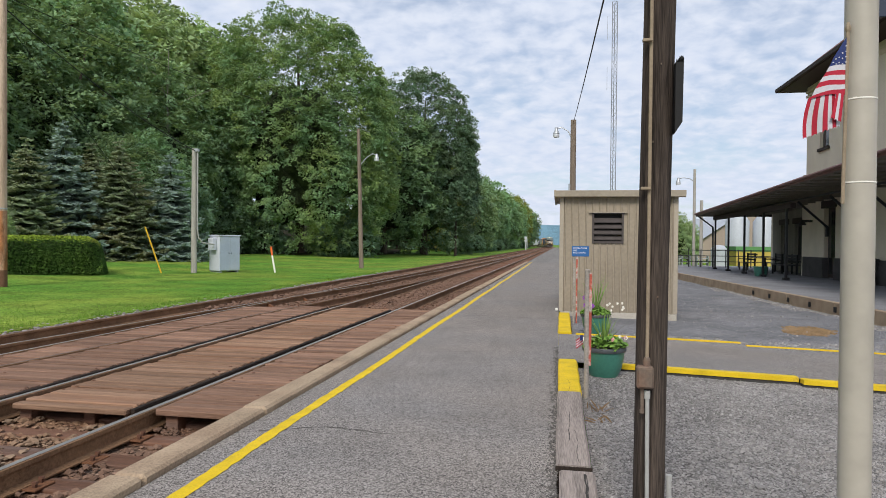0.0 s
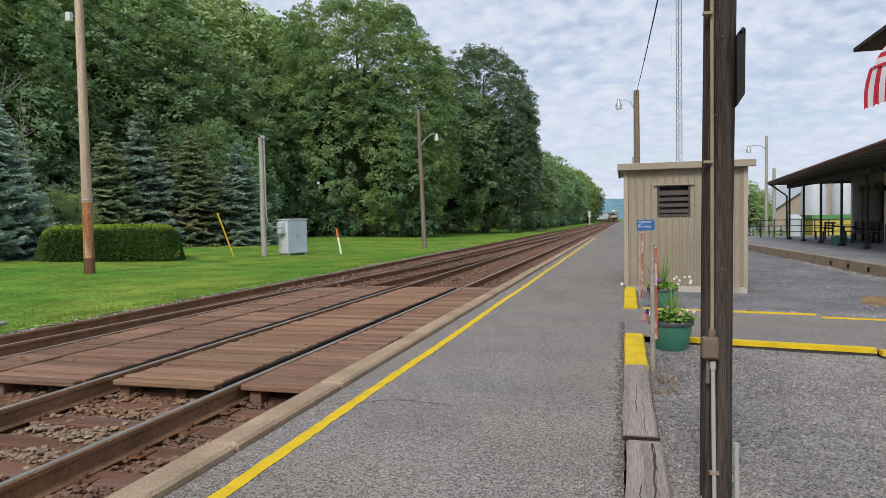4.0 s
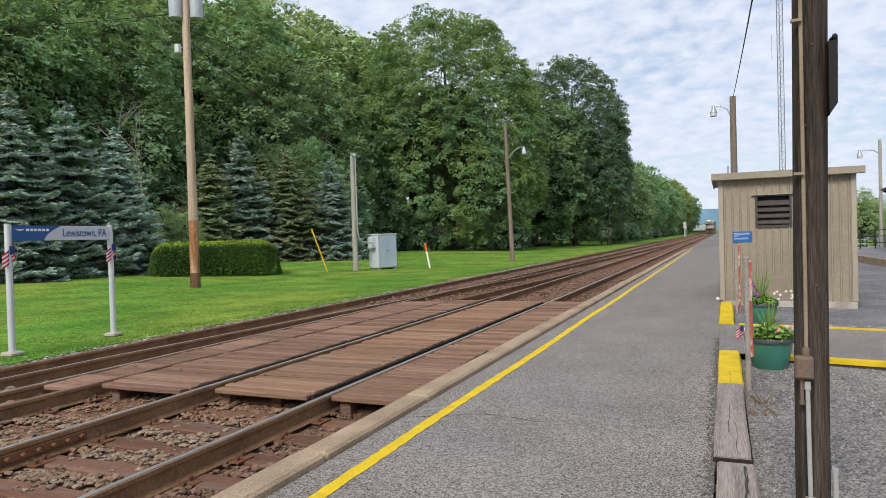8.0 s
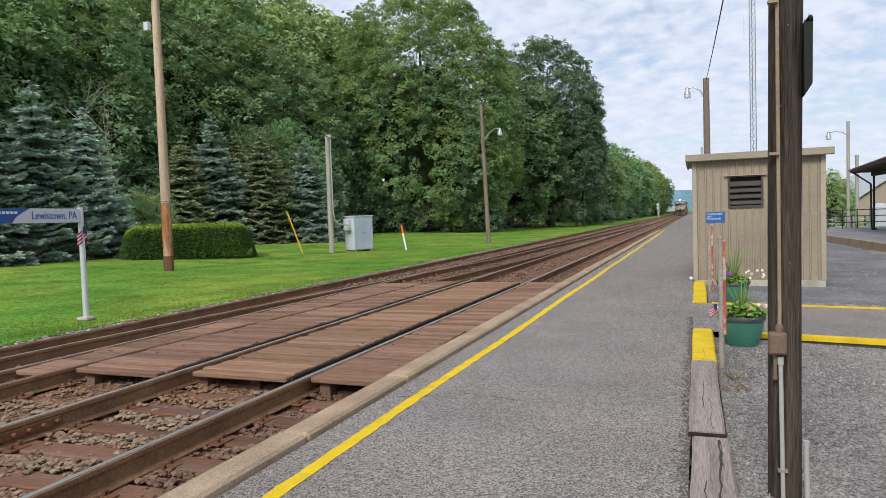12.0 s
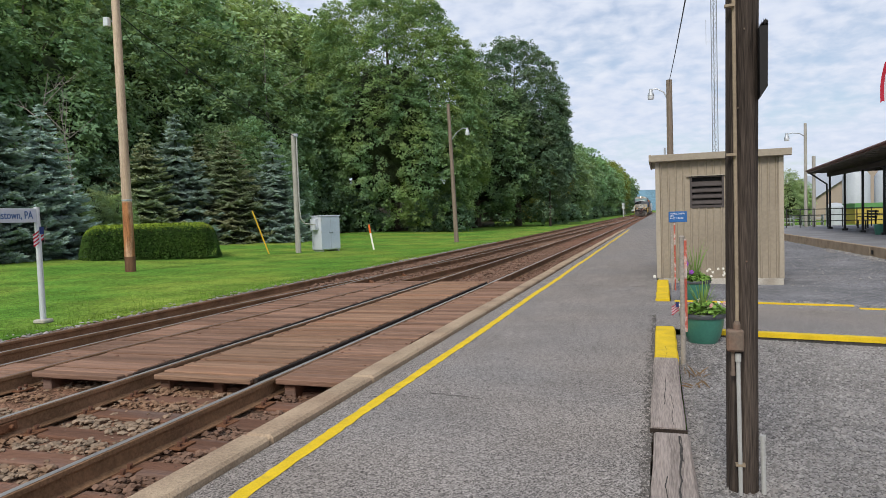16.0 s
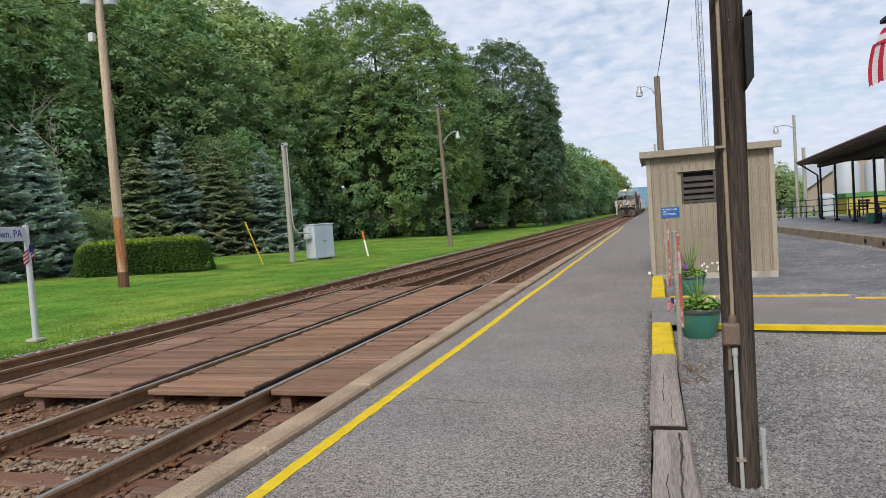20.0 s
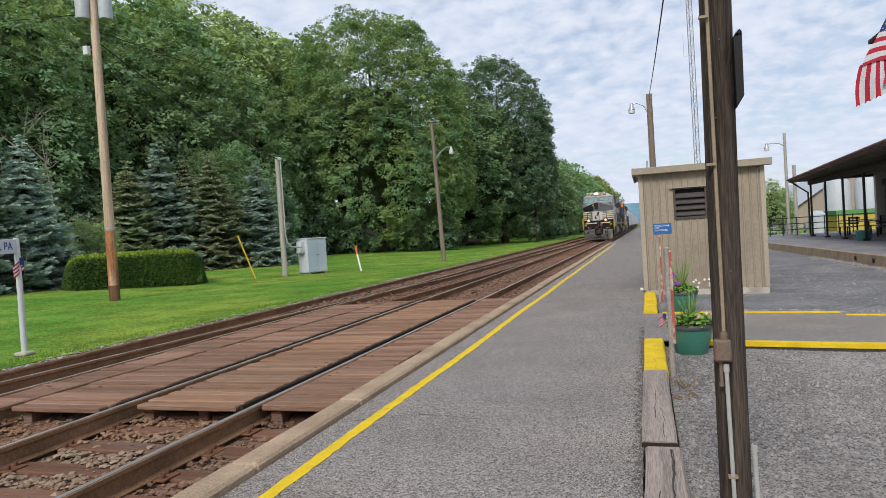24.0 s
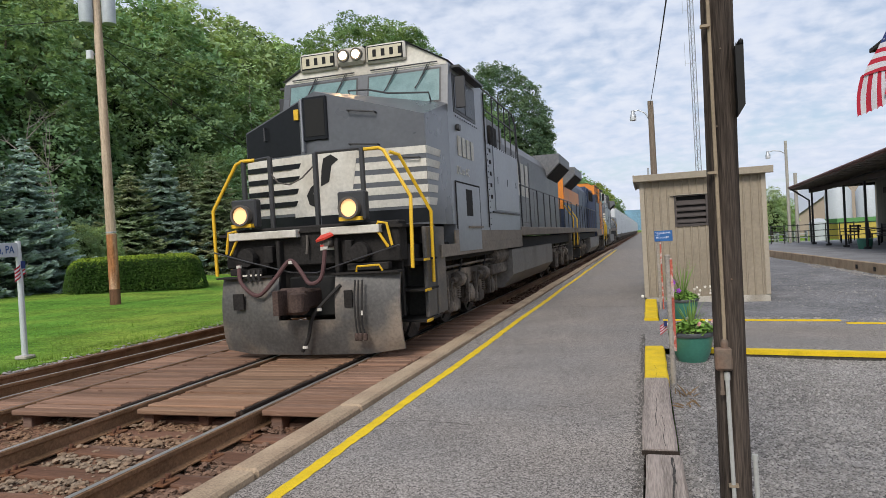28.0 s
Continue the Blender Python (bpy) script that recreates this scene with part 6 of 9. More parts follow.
front, ribs = ribbed("y", SY0, SX0, SX1, 0.03, SZ, 1, [(5.14, 5.77, 1.57, 2.20)])
w_front = part("wall", front, M_SIDING, shed, "ribbed front wall")
rib_b = {}
for k, b0, b1 in ribs:
    key = (round(b0, 2), round(b1, 2))
    if key not in rib_b:
        rib_b[key] = Build().prism([(0.0, 0.0), (0.012, -0.019), (0.034, -0.019), (0.046, 0.0)], b0, b1, "z").mesh("rib", M_SIDING)
    share("rib", rib_b[key], w_front, pose(k, SY0, 0))
for nm, at, out in (("wall", SX0, 1), ("wall", SX1, -1)):
    w, rb = ribbed("x", at, SY0 + 0.041, SY1, 0.03, SZ, out)
    w = part(nm, w, M_SIDING, shed, "ribbed side wall")
    side = Build().prism([(0.0, 0.0), (-0.019 * out, 0.012), (-0.019 * out, 0.034), (0.0, 0.046)], 0.03, SZ, "z").mesh("rib", M_SIDING)
    for k, b0, b1 in rb:
        share("rib", side, w, pose(at, k, 0))
part("wall", Build().box(SX0 + 0.04, SX1 - 0.04, SY1 - 0.04, SY1, 0.03, SZ), M_SIDING, shed, "back wall")
for x, s in ((SX0, 1), (SX1, -1)):
    part("corner_trim", Build().box(min(x - s * .022, x + s * .07), max(x - s * .022, x + s * .07), SY0 - 0.024, SY0 - 0.003, 0.03, SZ, 0.004), M_TRIM, shed)
part("foundation", Build().box(SX0 + 0.01, SX1 + 0.015, SY0 - 0.012, SY1 - 0.01, -0.4, 0.028, 0.012), M_CONCRETE, shed, "stained concrete foundation")
roof = part("roof", Build().box(SX0 - 0.10, SX1 + 0.12, SY0 - 0.16, SY1 + 0.1, SZ + 0.02, SZ + 0.10, 0.01), M_TRIM, shed, "flat roof with overhanging fascia")
part("fascia", Build().prism([(SY0 - 0.19, SZ - 0.005), (SY0 - 0.145, SZ - 0.02), (SY0 - 0.145, SZ + 0.135), (SY0 - 0.21, SZ + 0.125)], SX0 - 0.13, SX1 + 0.15, "x"), M_TRIM, roof)
part("gutter_end", Build().box(SX0 - 0.15, SX0 - 0.10, SY0 - 0.2, SY1, SZ - 0.01, SZ + 0.14, 0.01), M_TRIM, roof)
vent = part("vent", Build().box(5.10, 5.81, SY0 - 0.035, SY0 + 0.01, 2.20, 2.235).box(5.115, 5.155, SY0 - 0.03, SY0 + 0.06, 1.55, 2.20).box(5.755, 5.795, SY0 - 0.03, SY0 + 0.06, 1.55, 2.20).box(5.155, 5.755, SY0 - 0.03, SY0 + 0.06, 1.55, 1.60), M_VENT, shed, "dark louvred vent")
part("vent_hood", Build().box(5.04, 5.87, SY0 - 0.06, SY0 - 0.022, 2.225, 2.245), M_TRIM, vent)
for k in range(4):
    z = 1.68 + k * 0.128
    part("slat", Build().prism([(SY0 - 0.025, z - 0.04), (SY0 + 0.055, z + 0.05), (SY0 + 0.06, z + 0.035), (SY0 - 0.02, z - 0.06)], 5.155, 5.755, "x"), M_VENT, vent)
part("vent_back", Build().box(5.155, 5.755, SY0 + 0.09, SY0 + 0.10, 1.6, 2.2), M_WIRE, vent)
part("conduit_stub", Build().tube([(4.62, 16.2, SZ + 0.1), (4.62, 16.2, SZ + 0.36)], 0.02, 8), M_GALV, roof)
part("spot_lamp", Build().lathe([(0.03, 0), (0.036, -0.03), (0.028, -0.055), (0.01, -0.06)], 12, (4.36, SY0 - 0.02, 0.07), "y"), M_PETAL, shed, "small round white lamp near the ground")

# the blue sign of the shed on its post
sign = thing("blue_sign", (4.74, 13.95, -0.08), "small blue sign with white words on a rusty post", "sign", "")
part("post", Build().box(-0.055, -0.015, -0.015, 0.015, 0, 1.38, 0.003), M_POST, sign)
part("post", Build().box(0.005, 0.035, -0.012, 0.012, 0, 1.36, 0.003), M_POSTRED, sign, "red and white faded post")
part("panel", Build().box(-0.085, 0.255, -0.035, -0.022, 1.36, 1.57, 0.004), M_BLUE, sign, "blue sign panel")
for k, word in enumerate(("WHEELCHAIR", "LIFT", "ENCLOSURE")):
    lettering("lettering", word, 0.044, M_SIGNWHITE, sign, pose(-0.06, -0.037, 1.512 - 0.045 * k, 90), "small white capitals")

# steel post beside the planter, with a little flag
bollard = thing("steel_post", (4.70, 7.28, -0.09), "leaning weathered steel post with a faded red strip", "post")
part("post", Build().tube([(0, 0, -0.05), (0.0, 0, 1.33)], [0.027, 0.026], 10), M_POST, bollard, "", True)
part("cap", Build().lathe([(0.028, 0), (0.030, 0.02), (0.016, 0.03)], 10, (0.0, 0, 1.325)), M_POST, bollard)
part("strip", Build().box(0.020, 0.046, -0.02, 0.012, 0.36, 1.32, 0.002), M_POSTRED, bollard, "faded red reflector strip")


def stick_flag(at, turn, name="small_flag", size=1.0, lab="small striped flag on a stick"):
    ob = thing(name, at @ pose(0, 0, 0, 0, 0, turn), lab, "flag", "small flags")
    part("stick", Build().tube([(0, 0, -0.2 * size), (0.06 * size, 0, 0.12 * size)], 0.004, 5), M_POST, ob)
    for k in range(7):
        z = 0.10 - k * 0.032
        b = Build()
        for j in range(5):
            x0, x1 = -0.035 * j, -0.035 * (j + 1)
            y0, y1 = 0.012 * math.sin(j * 1.4), 0.012 * math.sin((j + 1) * 1.4)
            d0, d1 = -0.03 * j * 0.9, -0.03 * (j + 1) * 0.9
            b.add([(x0 * size, y0, (z + d0) * size), (x1 * size, y1, (z + d1) * size), (x1 * size, y1, (z + d1 - 0.031) * size), (x0 * size, y0, (z + d0 - 0.031) * size)], [(0, 1, 2, 3)])
        part("stripe", b, M_FLAGRED if k % 2 == 0 else M_FLAGWHITE, ob)
    part("canton", Build().box(-0.075 * size, -0.002, -0.02, -0.014, -0.03 * size, 0.10 * size), M_FLAGBLUE, ob)
    return ob


stick_flag(pose(4.665, 7.36, 0.53), 0, "small_flag", 0.42)


# ---- planters ----
def planter(x, y, z, seed, top):
    rn = random.Random(seed)
    ob = thing("flower_planter", (x, y, z), "round green pot of flowers with a tall spiky grass", "planter", "green flower pots")
    pot = part("pot", Build().lathe([(0.13, 0.0), (0.155, 0.01), (0.205, 0.12), (0.235, 0.24), (0.245, 0.335), (0.235, 0.335)], 28), M_POT, ob, "glazed green pot", True)
    part("rim", Build().lathe([(0.24, 0.33), (0.262, 0.335), (0.266, 0.365), (0.255, 0.385), (0.225, 0.385), (0.225, 0.34)], 28), M_POTRIM, pot, "dark rolled rim", True)
    part("soil", Build().lathe([(0.224, 0.35), (0.05, 0.365), (0.01, 0.366)], 16), M_SOIL, pot)
    spikes = Build()
    for i in range(46):
        a, ln, w = rn.uniform(0, 6.28), top * rn.uniform(0.6, 1.05), 0.009
        reach = ln * rn.uniform(0.15, 0.65)
        ca, sa = math.cos(a), math.sin(a)
        pts = []
        for j in range(6):
            t = j / 5
            r = reach * t
            zz = 0.36 + ln * (t - 0.35 * t * t * (reach / ln) * 1.4)
            ww = w * (1 - t) ** 0.7
            pts += [(ca * r - sa * ww, sa * r + ca * ww, zz), (ca * r + sa * ww, sa * r - ca * ww, zz)]
        spikes.add(pts, [(2 * j, 2 * j + 1, 2 * j + 3, 2 * j + 2) for j in range(5)])
    part("spike_grass", spikes, M_BLADE, ob, "arching thin grass blades")
    leaves = Build()
    for i in range(420):
        a, r = rn.uniform(0, 6.28), 0.27 * math.sqrt(rn.random())
        c = Vector((math.cos(a) * r, math.sin(a) * r, 0.37 + 0.15 * (1 - (r / 0.3) ** 2) * rn.random() + rn.uniform(0, .03)))
        u = Vector((rn.uniform(-1, 1), rn.uniform(-1, 1), rn.uniform(-.3, .6))).normalized() * rn.uniform(0.018, 0.04)
        v = u.cross(Vector((rn.uniform(-1, 1), rn.uniform(-1, 1), 1))).normalized() * u.length * 0.7
        leaves.add([c - u, c + v, c + u, c - v], [(0, 1, 2, 3)])
    tagged(part("bedding_foliage", leaves, M_HERB, ob, "low leafy bedding plants"), kind="stuff")

    def bloom(c, r, mat, lab):
        b = Build()
        for k in range(5):
            a = 6.283 * k / 5
            d = Vector((math.cos(a), 0.2, math.sin(a)))
            s = Vector((-math.sin(a), 0.2, math.cos(a)))
            b.add([c, c + d * r + s * r * 0.5, c + d * r * 1.3, c + d * r - s * r * 0.5], [(0, 1, 2, 3)])
        part("flower", b, mat, ob, lab)

    return ob, bloom, rn


p1, bloom, rn = planter(4.96, 8.56, -0.10, 31, 0.55)
for i in range(9):
    a = rn.uniform(0, 6.28)
    bloom(Vector((0.25 * math.cos(a), 0.2 * math.sin(a) - 0.06, 0.42 + rn.uniform(0, .1))), rn.uniform(0.012, 0.02), (M_PINK, M_PETAL, M_PETAL)[i % 3], ("pink flower", "white flower", "white flower")[i % 3])
p2, bloom, rn = planter(5.06, 12.5, -0.10, 57, 0.85)
for i in range(6):
    bloom(Vector((-0.14 + rn.uniform(-.06, .08), -0.15, 0.58 + rn.uniform(-.05, .12))), 0.035, M_PURPLE, "purple flower")
for i in range(9):
    bloom(Vector((0.30 + rn.uniform(-.12, .18), -0.1, 0.50 + rn.uniform(-.05, .09))), 0.018, M_PETAL, "small white flower")

# ---- the near utility pole ----
PX, PY = 4.912, 4.05
pole = thing("utility_pole", (PX, PY, -0.08), "dark weathered wooden utility pole with conduits and a box", "utility pole", "utility poles")
part("shaft", Build().tube([(0, 0, -0.3), (0.012, 0, 1.5), (0.035, 0, 3.2), (0.07, 0, 8.5)], [0.086, 0.084, 0.086, 0.075], 18), M_POLE, pole, "", True)
part("conduit", Build().tube([(-0.026, -0.090, 0.94), (-0.024, -0.090, 1.05), (-0.022, -0.083, 3.2), (0.0, -0.08, 8.2)], 0.010, 8), M_CONDUIT, pole, "tan conduit")
jb = part("junction_box", Build().box(-0.082, 0.005, -0.148, -0.083, 0.828, 0.948, 0.008), M_JBOX, pole, "brown metal junction box")
part("box_cover", Build().box(-0.075, -0.002, -0.154, -0.149, 0.838, 0.938, 0.003), M_JBOX, jb)
part("hub", Build().lathe([(0.02, 0.0), (0.02, 0.03), (0.015, 0.045)], 10, (-0.028, -0.108, 0.946)), M_JBOX, jb)
part("nipple", Build().tube([(-0.050, -0.108, 0.828), (-0.050, -0.108, 0.70)], 0.010, 8).lathe([(0.013, 0), (0.013, 0.02)], 8, (-0.050, -0.108, 0.69)), M_JBOX, pole)
part("grey_conduit", Build().tube([(-0.024, -0.112, 0.81), (-0.020, -0.108, 0.4), (-0.016, -0.105, -0.05)], 0.0115, 10).lathe([(0.016, 0.0), (0.016, 0.04), (0.012, 0.045)], 10, (-0.024, -0.112, 0.77)), M_PVC, pole, "pale grey conduit")
part("grey_conduit", Build().tube([(0.104, -0.05, 0.335), (0.108, -0.055, -0.05)], 0.0135, 10).lathe([(0.017, 0), (0.017, 0.03)], 10, (0.104, -0.05, 0.315)), M_PVC, pole, "pale grey conduit stub")
for z in (0.18, 1.9, 2.7):
    part("strap", Build().box(-0.042 - 0.028 * (z > 1), 0.008 - 0.028 * (z > 1), -0.118, -0.085, z, z + 0.014), M_CONDUIT, pole)
pb = Build().prism([(0.10, 2.20), (0.138, 2.26), (0.142, 2.60), (0.13, 2.615), (0.10, 2.58)], -0.12, 0.02, "y")
part("shroud", pb, M_WIRE, pole, "torn black cable shroud")
fr = Build()
for i in range(7):
    x = 0.10 + 0.006 * i
    fr.add([(x, -0.12, 2.58), (x + 0.006, -0.12, 2.58), (x + 0.003 + 0.002 * (i % 3), -0.12, 2.598 + 0.008 * (i % 4))], [(0, 1, 2)])
part("frayed_edge", fr, M_WIRE, pole)
for i in range(5):
    part("nail", Build().lathe([(0.005, 0), (0.005, -0.005)], 6, (0.03 * math.sin(i * 2), -0.087, 0.9 + i * 0.42), "y"), M_JBOX, pole)

# ---- beige mast with a hung flag ----
mast = thing("sign_post", (5.41, 2.665, -0.15), "beige painted steel pipe post with a flag tied to it", "post")
part("pipe", Build().tube([(0, 0, -0.1), (0.0, 0, 3.2)], [0.0515, 0.0505], 24), M_MAST, mast, "", True)
for z in (1.885, 2.165):
    part("strap", Build().lathe([(0.051, 0), (0.0525, 0.001), (0.0525, 0.0045), (0.051, 0.0055)], 24, (0, 0, z)), M_PETAL, mast, "white tie strap")
part("sign_panel", Build().box(0.035, 0.42, 0.055, 0.062, 2.465, 2.95, 0.002), M_SIGNBLUE0, mast, "dark blue sign panel")
flag = thing("hanging_flag", (5.356, 2.632, 1.745), "limp striped flag with a blue starred corner on a staff", "flag")
flag.scale = (0.44, 0.44, 0.44)
part("staff", Build().tube([(-0.02, 0, -0.18), (0.0, 0, 1.14)], 0.014, 8).lathe([(0.016, 1.13), (0.022, 1.15), (0.016, 1.18), (0.008, 1.2)], 8), M_CONDUIT, flag, "", True)


def cloth(x, y):
    """A point of the hanging sheet, given across and down from the staff's top, with soft waves in depth."""
    u, v = (625 - x) / 576, (y - 40) / 576
    return (-u, 0.035 * math.sin(16 * u + 4 * v) * min(1, u * 9) - 0.01, 1.16 - v)


def band(name, left, right, mat, lab=""):
    """A strip of cloth between two edges given at the same count of points."""
    n = len(left)
    pts = []
    for (xa, ya), (xb, yb) in zip(left, right):
        pts += [cloth(xa + (xb - xa) * k / 5, ya + (yb - ya) * k / 5 - 7 * math.sin(math.pi * k / 5)) for k in range(6)]
    b = Build().add(pts, [(6 * i + k, 6 * i + k + 1, 6 * (i + 1) + k + 1, 6 * (i + 1) + k) for i in range(n - 1) for k in range(5)])
    return part(name, b, mat, flag, lab, True)


# upper sheet: the blue corner and the stripes that curve away from the staff
canton = band("canton", [(620, 82), (594, 125), (570, 168), (545, 212)], [(623, 80), (624, 120), (625, 162), (625, 203)], M_FLAGBLUE, "dark blue starred corner")
edge = [(545, 212), (529, 238), (514, 260), (500, 284), (487, 308), (477, 338)]
hoist = [203, 226, 247, 268, 289, 308]
for k in range(5):
    band("stripe", edge[k:k + 2], [(625, hoist[k]), (625, hoist[k + 1])], M_FLAGWHITE if k % 2 == 0 else M_FLAGRED)
band("stripe", [edge[5], (472, 350)], [(625, 308), (620, 334)], M_FLAGRED)
# lower sheet: the fly end hangs down with its stripes upright
tops = [(466, 350), (480, 345), (495, 341), (511, 338), (527, 336), (543, 334), (558, 334), (574, 334), (590, 335)]
feet = [(452, 526), (468, 521), (487, 514), (506, 507), (524, 500), (542, 493), (560, 487), (578, 482), (596, 476)]
for k in range(8):
    cols = []
    for (x0, y0), (x1, y1) in ((tops[k], feet[k]), (tops[k + 1], feet[k + 1])):
        cols.append([(x0 + (x1 - x0) * j / 6 - 7 * math.sin(math.pi * j / 6) * (8 - k) / 8, y0 + (y1 - y0) * j / 6) for j in range(7)])
    ob = band("stripe", cols[0], cols[1], M_FLAGRED if k % 2 == 0 else M_FLAGWHITE)
    ob.location.y = 0.012
for k, mat in enumerate((M_FLAGRED, M_FLAGWHITE, M_FLAGRED)):
    ob = band("fold", [(570 + 12 * k, 336), (543 + 16 * k, 446 + 5 * k)], [(582 + 12 * k, 336), (559 + 16 * k, 451 + 5 * k)], mat, "folded corner of the cloth")
    ob.location.y = -0.022
for i in range(5):
    for j in range(6):
        f = (i + 0.6) / 5.2
        px, py = 622 - (j + 0.5) * 12.5, 84 + f * 122 + (j % 2) * 6
        if px < 622 - f * 76 + 8:
            continue
        x, y, z = cloth(px, py)
        part("star", Build().add([(x + 0.008 * math.cos(a) * (1 if q % 2 == 0 else 0.4), y - 0.006, z + 0.008 * math.sin(a) * (1 if q % 2 == 0 else 0.4)) for q in range(10) for a in [math.pi / 2 + q * math.pi / 5]], [tuple(range(10))]), M_FLAGWHITE, canton)

# ---- station name sign ----
M_ALU = material("pale_aluminium", (0.56, 0.58, 0.60), rough=0.45, metal=0.2, vary=0.06, scale=2.0, fine=20.0, bump=0.03)
M_PANEL = material("sign_grey", (0.55, 0.58, 0.62), rough=0.5, vary=0.04, bump=0.0)
M_SIGNBLUE = material("station_blue", (0.012, 0.085, 0.27), rough=0.45, vary=0.06, bump=0.0)
A = Vector((-5.82, 7.03, -0.12))
AB = Vector((-6.03, 9.11, 0)) - Vector((-5.82, 7.03, 0))
L = AB.length
name_sign = thing("station_name_sign", pose(A.x, A.y, A.z, 0, 0, math.degrees(math.atan2(AB.y, AB.x))), "blue and grey station name sign on two pale metal posts", "sign")
for x in (0.0, L):
    p = part("post", Build().tube([(x, 0, -0.1), (x, 0, 2.07)], [0.052, 0.047], 16), M_ALU, name_sign, "", True)
    part("foot", Build().box(x - 0.12, x + 0.12, -0.12, 0.12, 0.0, 0.07, 0.02), M_CONCRETE, p)
part("panel", Build().box(0.05, L - 0.05, -0.03, 0.03, 1.80, 2.045, 0.004), M_PANEL, name_sign, "pale grey panel")
curve = [(0.05, 1.80), (0.62, 1.80)] + [(0.62 + 0.36 * t, 1.80 + 0.245 * (t ** 0.6)) for t in (0.2, 0.4, 0.6, 0.8, 1.0)] + [(0.05, 2.045)]
part("blue_field", Build().prism(curve, -0.034, -0.031, "y"), M_SIGNBLUE, name_sign, "blue field with a curved edge")
logo = Build().prism([(0.10, 1.985), (0.25, 1.99), (0.27, 1.975), (0.17, 1.955), (0.15, 1.97)], -0.037, -0.0345, "y")
for k in range(6):
    part("mark_bar", Build().box(0.30 + k * 0.075, 0.355 + k * 0.075, -0.037, -0.0345, 1.955, 1.995), M_SIGNWHITE, name_sign, "plain white bar")
part("mark", logo, M_SIGNWHITE, name_sign, "plain white mark")
lettering("lettering", "Lewistown, PA", 0.19, M_SIGNBLUE, name_sign, pose(1.0, -0.034, 1.865, 90), "dark blue name lettering", narrow=0.84)
for x in (0.0, L):
    base = name_sign.matrix_basis @ Matrix.Translation((x + 0.05, -0.07, 1.62))
    stick_flag(pose(base.translation.x, base.translation.y, base.translation.z), 75, lab="small striped flag tied to the sign post")

# ---- poles ----
def wire(pts, r, parent, sag=0.0, name="wire"):
    p, q = Vector(pts[0]), Vector(pts[-1])
    line = [p.lerp(q, k / 12) - Vector((0, 0, sag * 4 * (k / 12) * (1 - k / 12))) for k in range(13)]
    part(name, Build().tube(line, r, 5), M_WIRE, parent)


M_CAN = material("transformer_grey", (0.36, 0.39, 0.42), rough=0.5, vary=0.12, bump=0.03)
M_BUTT = material("stained_pole_butt", (0.33, 0.145, 0.065), rough=0.9, vary=0.5, scale=3.0, fine=30.0, bump=0.4, stretch=(3, 3, 0.5), tint=(0.42, 0.27, 0.18), tint_scale=1.0, tint_at=(0.48, 0.62))
M_FOOT = material("dark_pole_foot", (0.13, 0.068, 0.042), rough=0.9, vary=0.4, scale=3.0, fine=30.0, bump=0.4, stretch=(3, 3, 0.4))
big = thing("transformer_pole", (-13.72, 19.51, lawn_z(-13.72, 19.5)), "tall tan wooden pole with two grey transformers", "utility pole", "utility poles")
part("shaft", Build().tube([(0, 0, -0.4), (0, 0, 4), (-0.02, 0, 12.6)], [0.175, 0.16, 0.125], 16), M_POLE_TAN, big, "", True)
part("butt", Build().tube([(0, 0, -0.2), (0, 0, 2.5)], [0.18, 0.169], 16), M_BUTT, big, "rust-orange stained butt", True)
for s, dz in ((-1, 0.0), (1, 0.05)):
    t = part("transformer", Build().lathe([(0.18, 9.95), (0.23, 9.97), (0.24, 10.85), (0.22, 10.91), (0.06, 10.95)], 18, (s * 0.36 * 0.72, s * 0.36 * 0.70, dz)), M_CAN, big, "grey transformer can", True)
    part("bushing", Build().lathe([(0.03, 10.93), (0.045, 10.98), (0.03, 11.03), (0.045, 11.08), (0.02, 11.15)], 8, (s * 0.36 * 0.72, s * 0.36 * 0.70, dz)), M_JBOX, t)
part("camera_box", Build().box(-0.34, -0.14, -0.30, -0.12, 8.7, 9.02, 0.02), M_ALU, big, "small pale box")
part("bracket", Build().tube([(0, 0, 8.9), (-0.2, -0.2, 8.9)], 0.02, 6), M_GALV, big)
part("foot", Build().tube([(0, 0, -0.2), (0, 0, 0.55)], [0.184, 0.181], 16), M_FOOT, big, "dark creosoted foot", True)
part("collar", Build().lathe([(0.17, 2.55), (0.178, 2.56), (0.178, 2.59), (0.17, 2.6)], 14), M_GALV, big)
wire([(0, 0.1, 9.2), (0.45, 11.1, 6.0)], 0.02, big, 0.35, "cable")
wire([(0, 0.1, 9.6), (5.5, 21.5, 8.8)], 0.012, big, 0.5, "cable")
wire([(0, 0.1, 8.8), (-0.9, 10.2, 2.2)], 0.010, big, 0.0, "guy_wire")
wire([(0, 0, 10.2), (-30, -16, 9.0)], 0.014, big, 0.6, "cable")

guard = thing("guy_guard", (-14.3, 29.5, lawn_z(-14.3, 29.5)), "slanting yellow guy wire guard on the grass", "guy guard")
part("tube", Build().tube([(0.0, 0.0, -0.05), (-0.72, -0.25, 2.2)], 0.035, 8), M_RAILING, guard, "", True)

